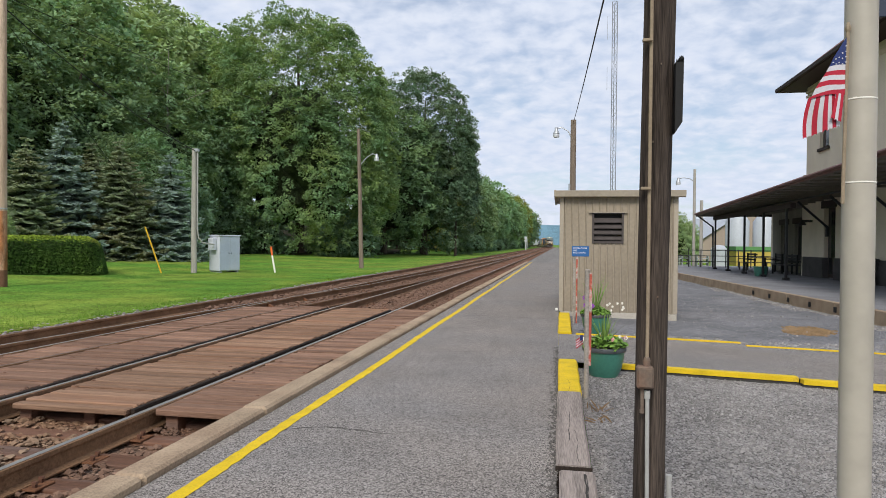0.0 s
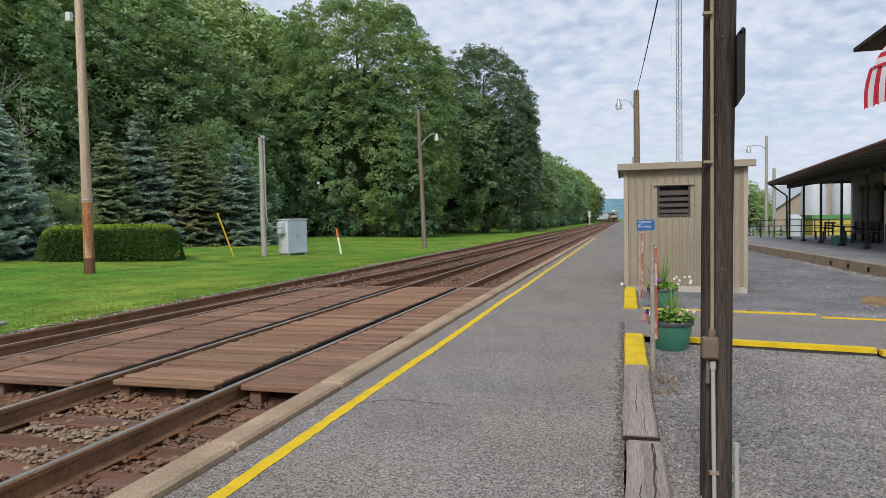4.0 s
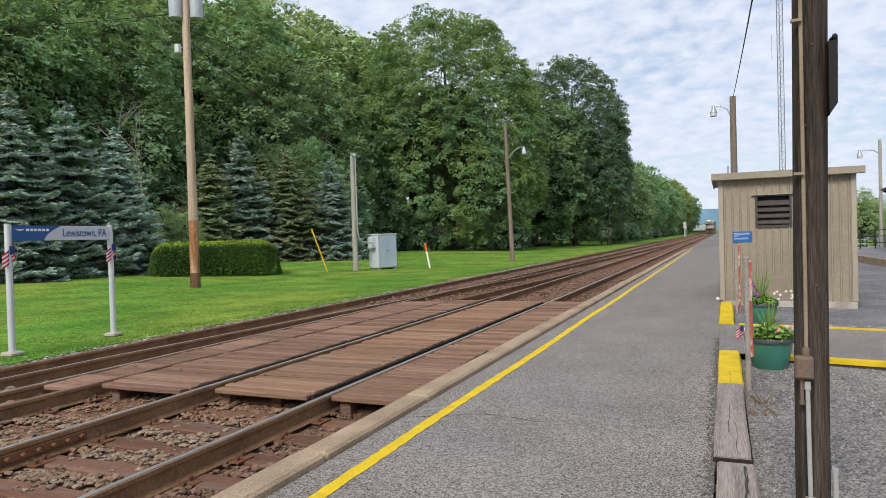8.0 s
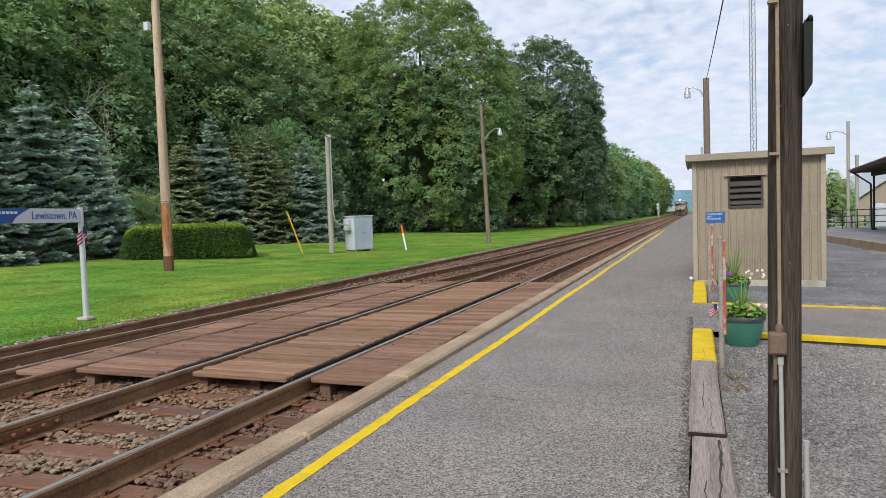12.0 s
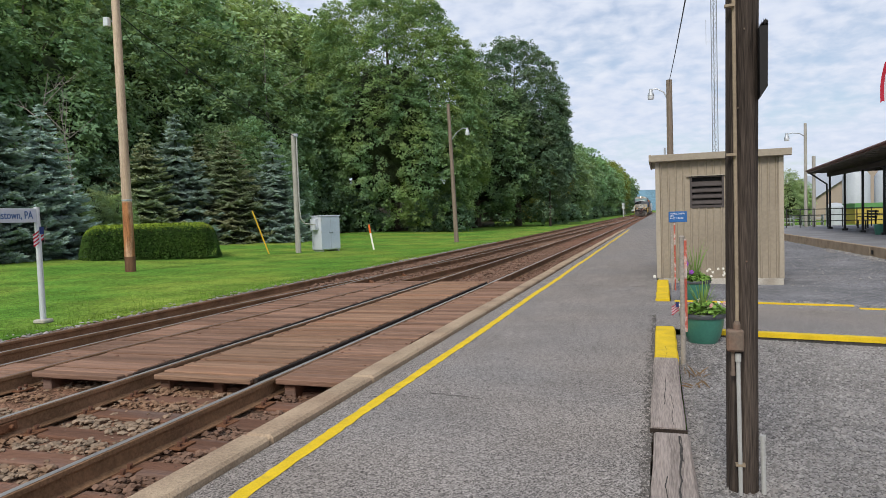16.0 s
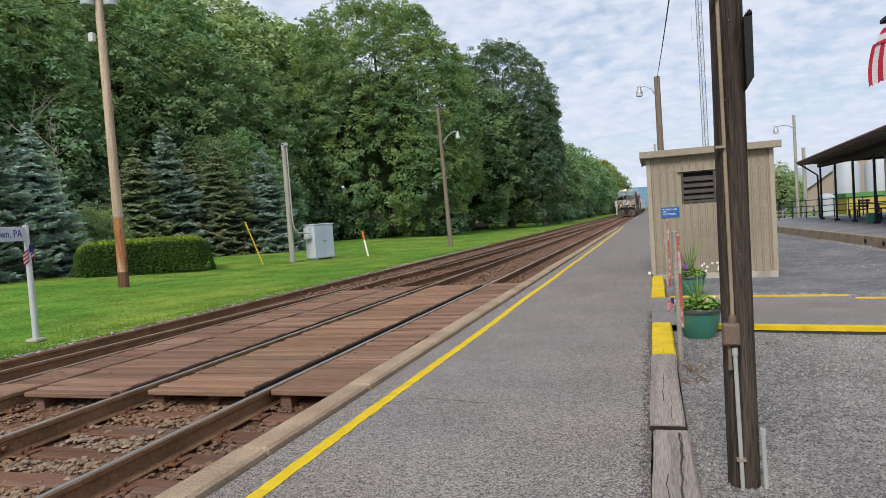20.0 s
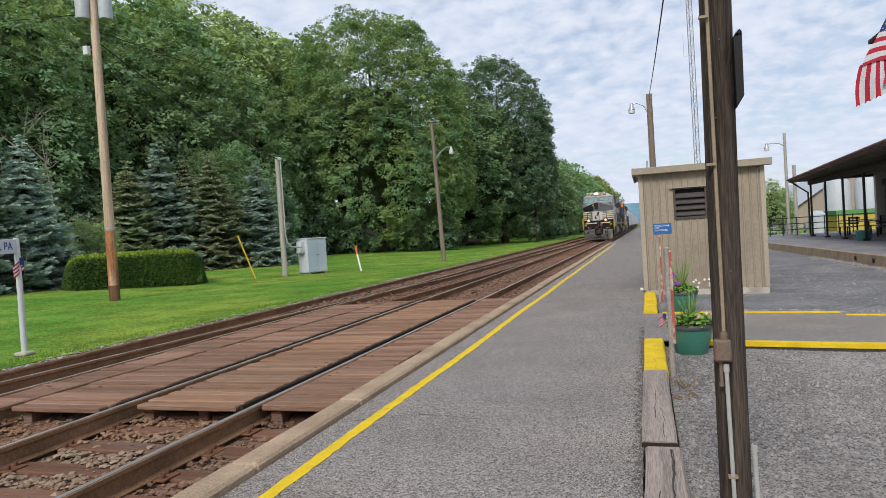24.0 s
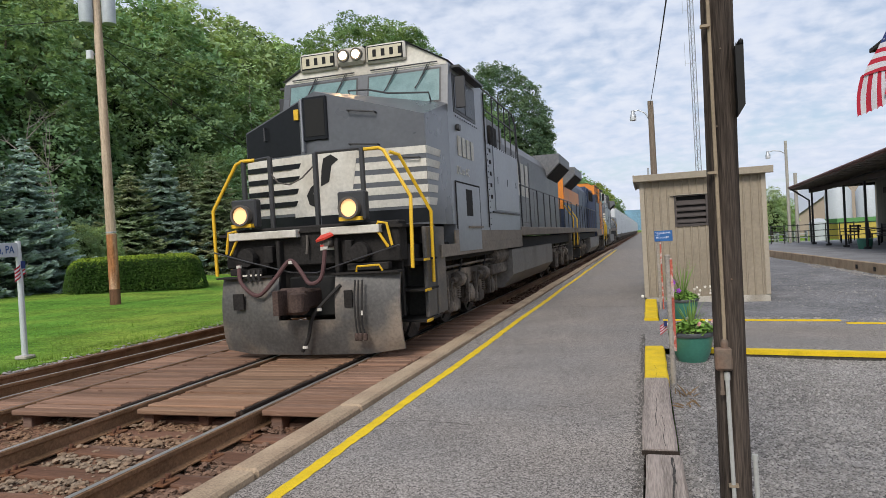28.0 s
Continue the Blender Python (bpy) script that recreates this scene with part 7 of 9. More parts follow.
gp = thing("meter_pole", (-13.33, 30.7, lawn_z(-13.3, 30.7)), "short grey wooden pole feeding the cabinet", "pole", "utility poles")
part("shaft", Build().tube([(0, 0, -0.2), (-0.02, 0, 6.12)], [0.15, 0.12], 12), M_POLE_GREY, gp, "", True)
part("weatherhead", Build().box(-0.05, 0.22, -0.1, 0.08, 5.95, 6.12, 0.03), M_GALV, gp)
part("conduit", Build().tube([(0.16, 0, 5.95), (0.17, 0, 2.2), (0.2, 0.05, 1.75), (0.34, 0.2, 1.5), (0.7, 0.7, 1.42)], 0.034, 8), M_PVC, gp, "pale grey curved conduit", True)
cab_ = thing("signal_cabinet", pose(-12.55, 32.3, lawn_z(-12.5, 32.3), 0, 0, 64), "pale grey metal signal cabinet standing on the lawn", "cabinet")
part("body", Build().box(-0.62, 0.62, -0.42, 0.42, 0.10, 1.86, 0.02), M_CABINET, cab_)
part("roof", Build().box(-0.66, 0.66, -0.46, 0.46, 1.86, 1.92, 0.015), M_CABINET, cab_)
for x0 in (-0.60, 0.01):
    d = part("door", Build().box(x0, x0 + 0.59, -0.435, -0.421, 0.14, 1.83, 0.004), M_CABDOOR, cab_, "blue-grey steel door")
    for z in (0.32, 0.98, 1.62):
        part("hinge", Build().box(x0 + 0.57 * (x0 > 0) - 0.01, x0 + 0.57 * (x0 > 0) + 0.03, -0.447, -0.436, z, z + 0.10, 0.003), M_GALV, d)
for x in (-0.09, 0.05):
    part("handle", Build().box(x, x + 0.05, -0.46, -0.436, 0.98, 1.03, 0.008), M_WIRE, cab_, "dark latch handle")
part("side_box", Build().box(-0.86, -0.622, -0.2, 0.2, 1.15, 1.75, 0.02), M_CABINET, cab_, "small meter box")
for x in (-0.5, 0.5):
    part("leg", Build().box(x - 0.05, x + 0.05, -0.4, 0.4, 0.0, 0.1), M_GALV, cab_)

mk = thing("marker_post", (-10.35, 33.4, lawn_z(-10.3, 33.4)), "leaning white marker post with an orange top", "marker post")
part("post", Build().tube([(0.08, 0, -0.05), (-0.1, 0, 0.9)], 0.05, 8), M_PETAL, mk, "", True)
part("top", Build().tube([(-0.1, 0, 0.9), (-0.17, 0, 1.36)], 0.055, 8), material("orange_plastic", (0.75, 0.14, 0.02), rough=0.5, vary=0.08, bump=0.0), mk, "orange top", True)


def street_lamp(x, y, z0, top, arm_z, head, label, mat=M_POLE_BROWN, r=(0.15, 0.10), lean=0.0):
    """A wooden pole with a curved arm and a lamp head."""
    ob = thing("street_lamp", (x, y, z0), label, "street lamp", "street lamps on poles")
    part("shaft", Build().tube([(0, 0, -0.3), (lean * 0.5, 0, (top - z0) * 0.5), (lean, 0, top - z0)], [r[0], (r[0] + r[1]) / 2, r[1]], 12), mat, ob, "", True)
    hx, hz = head
    foot_x = lean * (arm_z - z0) / (top - z0)
    part("arm", Build().tube([(foot_x, 0, arm_z - z0), (hx * 0.3, 0, arm_z - z0 + (hz - arm_z) * 0.7 + 0.1), (hx * 0.7, 0, hz - z0 + 0.12), (hx, 0, hz - z0 + 0.05)], 0.03, 7), M_GALV, ob, "", True)
    hd = part("lamp_head", Build().lathe([(0.03, 0.27), (0.075, 0.25), (0.08, 0.12), (0.11, 0.08), (0.15, -0.04), (0.14, -0.05)], 14, (hx, 0, hz - z0 - 0.14)), M_GALV, ob, "pale lamp head", True)
    part("globe", Build().lathe([(0.135, -0.03), (0.145, -0.10), (0.135, -0.19), (0.02, -0.20)], 14, (hx, 0, hz - z0 - 0.15)), M_ALU, hd, "ribbed refractor bowl", True)
    return ob


street_lamp(-7.87, 41.0, lawn_z(-8, 41), 8.65, 6.3, (0.92, 6.95), "weathered wooden lamp pole beside the track", lean=-0.28)
lamp2 = street_lamp(4.98, 32.0, -0.2, 7.3, 6.3, (-0.78, 6.85), "wooden lamp pole behind the shed", M_POLE_BROWN, (0.16, 0.13))
wire([(0.0, 0, 7.4), (0.02, -27.95, 4.75)], 0.013, lamp2, 0.12, "cable")
street_lamp(12.85, 45.2, -0.2, 6.4, 5.6, (-1.0, 5.75), "thin wooden lamp pole beyond the station", M_POLE_GREY, (0.10, 0.08))
dp = thing("dark_pole", (-9.0, 87, lawn_z(-9, 87)), "thin dark pole at the edge of the wood", "pole", "utility poles")
part("shaft", Build().tube([(0, 0, -0.3), (0, 0, 8.2)], [0.17, 0.13], 8), M_POLE, dp, "", True)
p3 = thing("short_pole", (13.25, 45, -0.2), "grey wooden pole beyond the station", "pole", "utility poles")
part("shaft", Build().tube([(0, 0, -0.3), (0, 0, 4.6)], [0.11, 0.10], 8), M_POLE_GREY, p3, "", True)

# railway signal far along the track
sg = thing("railway_signal", (-5.0, 190, -0.2), "pale railway signal mast beside the far track", "signal")
part("mast", Build().tube([(0, 0, -0.2), (0, 0, 3.7)], 0.12, 8), M_ALU, sg)
for z in (2.2, 3.1):
    part("signal_head", Build().box(-0.35, 0.35, -0.2, 0.1, z, z + 0.7, 0.05), M_ALU, sg)
part("ladder", Build().box(0.2, 0.26, 0, 0.05, 0, 3.2).box(0.45, 0.51, 0, 0.05, 0, 3.2), M_ALU, sg)

# radio tower
M_TOWER = material("weathered_tower_steel", (0.16, 0.165, 0.175), rough=0.6, metal=0.2, vary=0.15, bump=0.0)
tower = thing("radio_tower", (15.6, 150, -1), "slender steel lattice radio tower with whip aerials", "tower")
R, TH = 0.62, 55.0
corners = [(R * math.cos(a), R * math.sin(a)) for a in (math.pi / 2, math.pi * 7 / 6, math.pi * 11 / 6)]
for x, y in corners:
    part("leg", Build().tube([(x, y, 0), (x, y, TH)], 0.065, 6), M_TOWER, tower)
for f in range(3):
    (xa, ya), (xb, yb) = corners[f], corners[(f + 1) % 3]
    b = Build()
    for k in range(37):
        z = k * 1.5
        b.tube([(xa, ya, z), (xb, yb, z + 0.75)], 0.03, 4, False).tube([(xb, yb, z + 0.75), (xa, ya, z + 1.5)], 0.03, 4, False)
    part("lattice", b, M_TOWER, tower)
for z0, z1, x in ((47, 52, -1.5), (36, 41, -1.5)):
    part("aerial", Build().tube([(x, 0, z0), (x, 0, z1)], 0.04, 5).tube([(0, 0, z0 + 0.5), (x, 0, z0 + 0.5)], 0.03, 4), M_GALV, tower)

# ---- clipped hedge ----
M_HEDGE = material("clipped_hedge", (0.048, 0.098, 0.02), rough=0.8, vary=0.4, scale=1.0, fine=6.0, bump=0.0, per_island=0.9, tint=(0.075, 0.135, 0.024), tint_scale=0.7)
M_HEDGETOP = material("hedge_top_leaves", (0.19, 0.27, 0.03), rough=0.8, vary=0.35, scale=1.0, fine=6.0, bump=0.0, per_island=0.8, tint=(0.22, 0.17, 0.05), tint_scale=0.35, tint_at=(0.58, 0.7))
M_INNER = material("hedge_inside", (0.02, 0.035, 0.012), rough=1.0, vary=0.3, bump=0.3)
HEDGE_X, HEDGE_Y = 4.48 - 33.4 * math.sin(radians(41.4)), 33.4 * math.cos(radians(41.4))
hedge = thing("clipped_hedge", pose(HEDGE_X, HEDGE_Y, lawn_z(HEDGE_X, HEDGE_Y) - 0.05, 0, 0, 41.4), "long clipped green hedge with lighter yellow-green top", "hedge")
HL, HD, HH = 2.95, 1.25, 1.56


def hedge_shell(count, seed, top_only):
    rs = random.Random(seed)
    b = Build()
    for _ in range(count):
        face = rs.random()
        u, v = rs.uniform(-1, 1), rs.random()
        if top_only:
            p, n = Vector((u * (HL - 0.1), rs.uniform(-1, 1) * (HD + 0.02), HH - 0.16 * rs.random() ** 2 + 0.04 * noise.noise(Vector((u * 6, v * 3, 0))))), Vector((0, 0, 1))
        elif face < 0.62:
            p, n = Vector((u * HL, -HD, v * HH)), Vector((0, -1, 0))
        elif face < 0.74:
            p, n = Vector((u * HL, HD, v * HH)), Vector((0, 1, 0))
        else:
            s = 1 if rs.random() < 0.6 else -1
            p, n = Vector((s * HL, u * HD, v * HH)), Vector((s, 0, 0))
        # rounded corners
        ex = max(0, abs(p.x) - (HL - 0.5))
        p.y *= 1 - 0.35 * (ex / 0.5) ** 2
        p.z *= 1 - 0.05 * (ex / 0.5)
        p += Vector((rs.uniform(-.07, .07), rs.uniform(-.07, .07), rs.uniform(-.05, .06)))
        t = Vector((rs.uniform(-1, 1), rs.uniform(-1, 1), rs.uniform(-1, 1)))
        d = (n * 0.6 + t).normalized() * rs.uniform(0.03, 0.058)
        w = d.cross(Vector((rs.uniform(-1, 1), rs.uniform(-1, 1), rs.uniform(-1, 1)))).normalized() * d.length * 0.55
        b.add([p - d, p + w, p + d, p - w], [(0, 1, 2, 3)])
    return b


def rounded_ends(b):
    """Round off the clipped ends and top edges."""
    out = []
    for x, y, z in b.v:
        e = max(0.0, (abs(x) - (HL - 1.0)) / 1.0) ** 2
        s = max(0.0, (abs(y) - (HD - 0.4)) / 0.4) ** 2 if z > HH * 0.5 else 0.0
        out.append((x * (1 - 0.02 * e * (z / HH) * 4), y * (1 - 0.45 * e), z * (1 - 0.20 * min(1.2, e) - 0.08 * min(1, s))))
    b.v = out
    return b


tagged(part("core", Build().box(-HL + 0.3, HL - 0.3, -HD + 0.1, HD - 0.1, 0, HH - 0.1, 0.35), M_INNER, hedge), kind="stuff")
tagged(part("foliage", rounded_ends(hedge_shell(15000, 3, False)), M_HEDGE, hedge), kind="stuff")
tagged(part("top_growth", rounded_ends(hedge_shell(10000, 4, True)), M_HEDGETOP, hedge, "bright yellow-green top leaves"), kind="stuff")

# ---- the station house ----
M_CREAM = material("cream_stucco", (0.74, 0.66, 0.53), rough=0.85, vary=0.08, scale=1.0, fine=30.0, bump=0.1, tint=(0.66, 0.58, 0.45), tint_scale=0.6)
M_STONEBASE = material("dark_stone_base", (0.085, 0.08, 0.078), rough=0.85, vary=0.25, scale=2.0, fine=20.0, bump=0.2)
M_ROOF = material("red_brown_roof", (0.17, 0.08, 0.072), rough=0.8, vary=0.2, scale=1.5, fine=20.0, bump=0.3)
M_EAVE = material("dark_eave", (0.055, 0.042, 0.036), rough=0.7, vary=0.15, bump=0.05)
M_SOFFIT = material("soffit_boards", (0.21, 0.185, 0.155), rough=0.8, vary=0.15, bump=0.1)
# porch wall colour darkened to grey for the shade under the canopy
M_PORCHSHADE = material("shaded_porch_boards", (0.22, 0.205, 0.17), rough=0.85, vary=0.2, scale=1.5, fine=20.0, bump=0.2, stretch=(1, 4, 0.3))
M_IRON = material("black_iron", (0.02, 0.02, 0.021), rough=0.55, vary=0.1, bump=0.05)
M_GUTTER = material("red_brown_gutter", (0.17, 0.075, 0.06), rough=0.5, vary=0.12, bump=0.03)
M_DARKGLASS = glass("dark_window_glass", (0.02, 0.022, 0.025))
M_SILO = material("silo_white", (0.40, 0.43, 0.47), rough=0.5, vary=0.08, scale=0.5, fine=8.0, bump=0.03)
M_WAREHOUSE = material("warehouse_tan", (0.34, 0.28, 0.23), rough=0.8, vary=0.08, scale=0.4, fine=6.0, bump=0.05)
M_YELLOWWALL = material("yellow_wall", (0.43, 0.33, 0.08), rough=0.8, vary=0.08, scale=0.4, fine=6.0, bump=0.05)
M_GREENBAND = material("green_band", (0.10, 0.24, 0.09), rough=0.8, vary=0.08, bump=0.0)

b = Build().prism([(kerb_x(-12) + 0.13, -12), (30, -12), (30, 47), (kerb_x(47) + 0.13, 47)], -0.5, 0.2, "z")
structure("station_platform", b, M_STATION_FLOOR, "grey paved station platform under the canopy", "platform")
ck = thing("station_kerb", (0, 0, 0), "tan concrete kerb of the station platform", "kerb", kind="structure")
stone_mesh = Build().box(0.0, 0.126, 0.0, 2.94, -0.45, 0.206, 0.015).mesh("kerb_stone", M_KERB)
KERB_TURN = math.degrees(math.atan(0.052))
rn = random.Random(19)
for k in range(20):
    y = -12.0 + 2.955 * k
    share("kerb_stone", stone_mesh, ck, pose(kerb_x(y) + rn.uniform(-.012, .012), y, 0, 0, 0, KERB_TURN))
slot_mesh = Build().box(-0.03, -0.004, 0.0, 0.12, -0.03, 0.10, 0.006).mesh("drain_slot", M_WIRE)
for k in range(5):
    y = 17.4 + k * 1.43
    share("drain_slot", slot_mesh, ck, pose(kerb_x(y) - 0.012, y, 0, 0, 0, KERB_TURN))

house = thing("station_house", (0, 0, 0), "two-storey cream station house with a canopy on posts", "station building")
WX = 15.4
# ground floor wall, cut round its door and window
def wall_with(x, y0, y1, z0, z1, holes, mat, name, lab=""):
    b = Build().pierced("x", x, x + 0.3, y0, y1, z0, z1, holes)
    return part(name, b, mat, house, lab)


wall_with(WX, 14, 33.2, 1.08, 4.8, [(29.7, 30.9, 1.08, 3.2), (22.5, 24.0, 1.2, 3.2)], M_CREAM, "wall", "cream stucco wall")
wall_with(WX - 0.05, 14, 33.25, 0.2, 1.08, [(29.7, 30.9, 0.2, 1.08)], M_STONEBASE, "base_course", "dark stone base")
part("wall", Build().box(WX, 17.0, 33.2, 33.5, 0.2, 4.8), M_CREAM, house, "cream end wall")
wall_with(16.4, 33.5, 41.2, 0.2, 4.6, [(34.2, 35.4, 0.25, 2.75), (36.4, 37.6, 0.9, 2.75), (38.6, 39.8, 0.25, 2.75)], M_PORCHSHADE, "wall", "boarded porch wall, darkened to grey for the canopy's shade")
part("wall", Build().box(16.4, 22, 41.2, 41.5, 0.2, 4.6), M_CREAM, house, "cream end wall")
part("wall", Build().box(16.9, 22, 14, 14.3, 0.2, 4.6), M_CREAM, house, "cream end wall")
for y0, y1, z0, z1, xx in ((29.75, 30.85, 0.25, 3.15, WX + 0.16), (22.55, 23.95, 1.25, 3.15, WX + 0.16), (34.25, 35.35, 0.25, 2.7, 16.56), (36.45, 37.55, 0.95, 2.7, 16.56), (38.65, 39.75, 0.25, 2.7, 16.56)):
    w = part("window", Build().box(xx, xx + 0.05, y0, y1, z0, z1), M_EAVE, house, "dark framed opening")
    part("pane", Build().box(xx - 0.012, xx - 0.002, y0 + 0.12, (y0 + y1) / 2 - 0.04, z0 + 0.15, z1 - 0.15), M_DARKGLASS, w)
    part("pane", Build().box(xx - 0.012, xx - 0.002, (y0 + y1) / 2 + 0.04, y1 - 0.12, z0 + 0.15, z1 - 0.15), M_DARKGLASS, w)
    part("lintel", Build().box(xx - 0.24, xx + 0.02, y0 - 0.2, y1 + 0.2, z1 + 0.0, z1 + 0.3, 0.02), M_EAVE, w)
# upper storey
wall_with(WX, 17.5, 33.05, 4.8, 8.72, [(30.5, 31.5, 5.75, 7.6), (27.2, 28.2, 5.75, 7.6), (23.6, 24.6, 5.75, 7.6)], M_CREAM, "upper_wall", "cream upper storey wall")
part("upper_wall", Build().box(WX + 0.3, 23, 32.75, 33.05, 4.8, 8.72), M_CREAM, house)
part("upper_wall", Build().box(WX + 0.3, 23, 17.5, 17.8, 4.8, 8.72), M_CREAM, house)
part("upper_wall", Build().box(22.7, 23, 17.8, 32.75, 0.2, 8.72), M_CREAM, house)
for y0 in (30.5, 27.2, 23.6):
    w = part("window", Build().box(WX + 0.14, WX + 0.2, y0, y0 + 1.0, 5.75, 7.6), M_EAVE, house)
    part("pane", Build().box(WX + 0.128, WX + 0.138, y0 + 0.08, y0 + 0.92, 5.83, 6.62), M_DARKGLASS, w)
    part("pane", Build().box(WX + 0.128, WX + 0.138, y0 + 0.08, y0 + 0.92, 6.72, 7.52), M_DARKGLASS, w)
    part("sill", Build().box(WX - 0.08, WX + 0.14, y0 - 0.1, y0 + 1.1, 5.62, 5.74), M_EAVE, w)
for z in (8.25, 8.45):
    part("frieze", Build().box(WX - 0.05, WX - 0.003, 17.4, 33.1, z, z + 0.09), M_CREAM, house)
# eaves and roof
part("soffit", Build().box(14.45, 24, 16.5, 34.0, 8.72, 8.84), M_EAVE, house, "dark overhanging eaves")
part("eave_gutter", Build().box(14.33, 14.46, 16.4, 33.99, 8.74, 8.92, 0.02), M_EAVE, house)
part("eave_gutter", Build().box(14.33, 24, 34.0, 34.12, 8.74, 8.92, 0.02), M_EAVE, house)
part("roof", Build().add([(14.4, 16.4, 8.9), (14.4, 34.08, 8.9), (24, 34.08, 8.9), (24, 16.4, 8.9), (18.5, 21, 12.2), (18.5, 29.6, 12.2)], [(0, 1, 5, 4), (1, 2, 5), (2, 3, 4, 5), (3, 0, 4)]), M_ROOF, house, "hipped dark roof")
# canopy
EX, EY, EZ = 12.25, 41.4, 3.42


def eave_z(y):
    return EZ - 0.05 + 0.0226 * (EY - y)


canopy = part("canopy_roof", Build().add([(EX, 10, eave_z(10)), (EX, EY, EZ - 0.05), (WX + 1.2, EY, EZ - 0.02), (WX + 1.0, 35.0, 4.72), (WX, 33.2, 4.78), (WX, 10, 4.86)], [(0, 1, 3, 4), (0, 4, 5), (1, 2, 3)]), M_ROOF, house, "low sloping red-brown canopy roof")
part("canopy_soffit", Build().add([(EX + 0.02, 10, eave_z(10) - 0.10), (EX + 0.02, EY - 0.05, EZ - 0.15), (17, EY - 0.05, EZ - 0.05), (17, 10, eave_z(10) + 0.15)], [(0, 1, 2, 3)]), M_SOFFIT, canopy, "boarded underside")
part("canopy_fascia", Build().prism([(EX - 0.03, -0.07), (EX + 0.05, -0.07), (EX + 0.05, 0.06), (EX - 0.03, 0.06)], 10, EY, "y"), M_GUTTER, canopy, "", at=Matrix.Translation((0, 0, eave_z(0) - 0.03)) @ Matrix.Rotation(-math.atan(0.0226), 4, "X"))
part("canopy_gutter", Build().tube([(EX - 0.06, 10, eave_z(10)), (EX - 0.06, EY, EZ - 0.05)], 0.05, 8), M_GUTTER, canopy)
part("end_fascia", Build().box(EX, 16.6, EY - 0.03, EY + 0.03, EZ - 0.2, EZ - 0.02), M_EAVE, canopy)
for k in range(34):
    yy = 10.5 + k * 0.93
    part("rafter", Build().box(EX + 0.1, WX, yy, yy + 0.07, eave_z(yy) - 0.15, eave_z(yy) - 0.07), M_SOFFIT, canopy)
part("beam", Build().box(13.1, 13.3, 27.8, 41.0, 3.0, 3.2, 0.01), M_EAVE, house, "dark canopy beam")
part("downpipe", Build().tube([(EX, EY - 0.1, EZ - 0.1), (13.1, EY - 0.4, 2.6), (13.12, EY - 0.45, 0.3)], 0.05, 7), M_IRON, house)
for yy in (28.55, 31.58, 34.65, 37.75, 40.8):
    p = part("post", Build().box(13.155, 13.245, yy - 0.045, yy + 0.045, 0.2, 3.0, 0.01), M_IRON, house, "slim black canopy post")
    part("post_base", Build().box(13.09, 13.31, yy - 0.11, yy + 0.11, 0.2, 0.3, 0.01), M_IRON, p)
for yy, z in ((30.4, 2.3), (27.0, 2.3), (24.0, 2.3)):
    part("bracket", Build().tube([(WX, yy, z), (14.2, yy, 3.4)], 0.05, 6), M_IRON, house)
    part("bracket_foot", Build().box(WX - 0.08, WX, yy - 0.1, yy + 0.1, z - 0.35, z + 0.05), M_IRON, house)
part("wall_lamp", Build().box(14.9, 15.3, 31.9, 32.0, 2.6, 2.7).lathe([(0.05, 0.2), (0.16, 0.0), (0.15, -0.03)], 12, (14.9, 31.95, 2.5)), M_IRON, house)
part("pipe", Build().tube([(13.6, 12, 3.42), (13.6, 33, 3.36), (13.4, 38, 3.1)], 0.035, 6), M_IRON, house)

# things on the station platform
def bench(x, y, turn):
    ob = thing("bench", pose(x, y, 0.2, 0, 0, turn), "dark metal bench under the canopy", "bench", "benches under the canopy")
    for k in range(4):
        part("seat_slat", Build().box(-0.8, 0.8, -0.24 + k * 0.12, -0.14 + k * 0.12, 0.42, 0.45), M_IRON, ob)
    for k in range(3):
        part("back_slat", Build().box(-0.8, 0.8, 0.25 + k * 0.03, 0.28 + k * 0.03, 0.55 + k * 0.14, 0.65 + k * 0.14), M_IRON, ob)
    for x0 in (-0.72, 0.66):
        part("end_frame", Build().box(x0, x0 + 0.06, -0.24, -0.18, 0, 0.45).box(x0, x0 + 0.06, 0.2, 0.27, 0, 0.95).box(x0, x0 + 0.06, -0.24, 0.3, 0.60, 0.64), M_IRON, ob)


bench(15.7, 35.8, -90)
bench(15.7, 38.4, -90)
bench(15.0, 32.5 - 6, -90)
bench(15.0, 34.6, -80)
bench(14.6, 39.6, -90)
tbl = thing("round_table", (14.7, 36.6, 0.2), "dark round metal table", "table")
part("tabletop", Build().lathe([(0.5, 0.72), (0.52, 0.74), (0.5, 0.76)], 20), M_IRON, tbl)
part("leg", Build().lathe([(0.25, 0.0), (0.05, 0.05), (0.04, 0.72)], 12), M_IRON, tbl)
bin_ = thing("green_tub", (13.2, 31.9, 0.2), "small dark green tub beside a canopy post", "tub")
part("tub", Build().lathe([(0.24, 0), (0.28, 0.2), (0.3, 0.42), (0.27, 0.43)], 16), M_POT, bin_, "", True)
ladder = thing("leaning_board", (14.95, 27.4, 0.2), "pale board leaning on the station wall", "board")
part("board", Build().slab([(0.0, 0.0, 0.0), (0.0, 0.18, 0.0), (0.42, 0.18, 1.25), (0.42, 0.0, 1.25)], 0.03), M_PETAL, ladder)
notice = thing("wall_notice", (WX - 0.01, 28.5, 1.5), "small white wall notice with an orange strip", "notice")
part("sheet", Build().box(-0.02, 0.0, 0.0, 0.45, 0.0, 0.6), M_PETAL, notice)
part("strip", Build().box(-0.026, -0.021, 0.05, 0.40, 0.05, 0.18), M_ORANGE, notice)
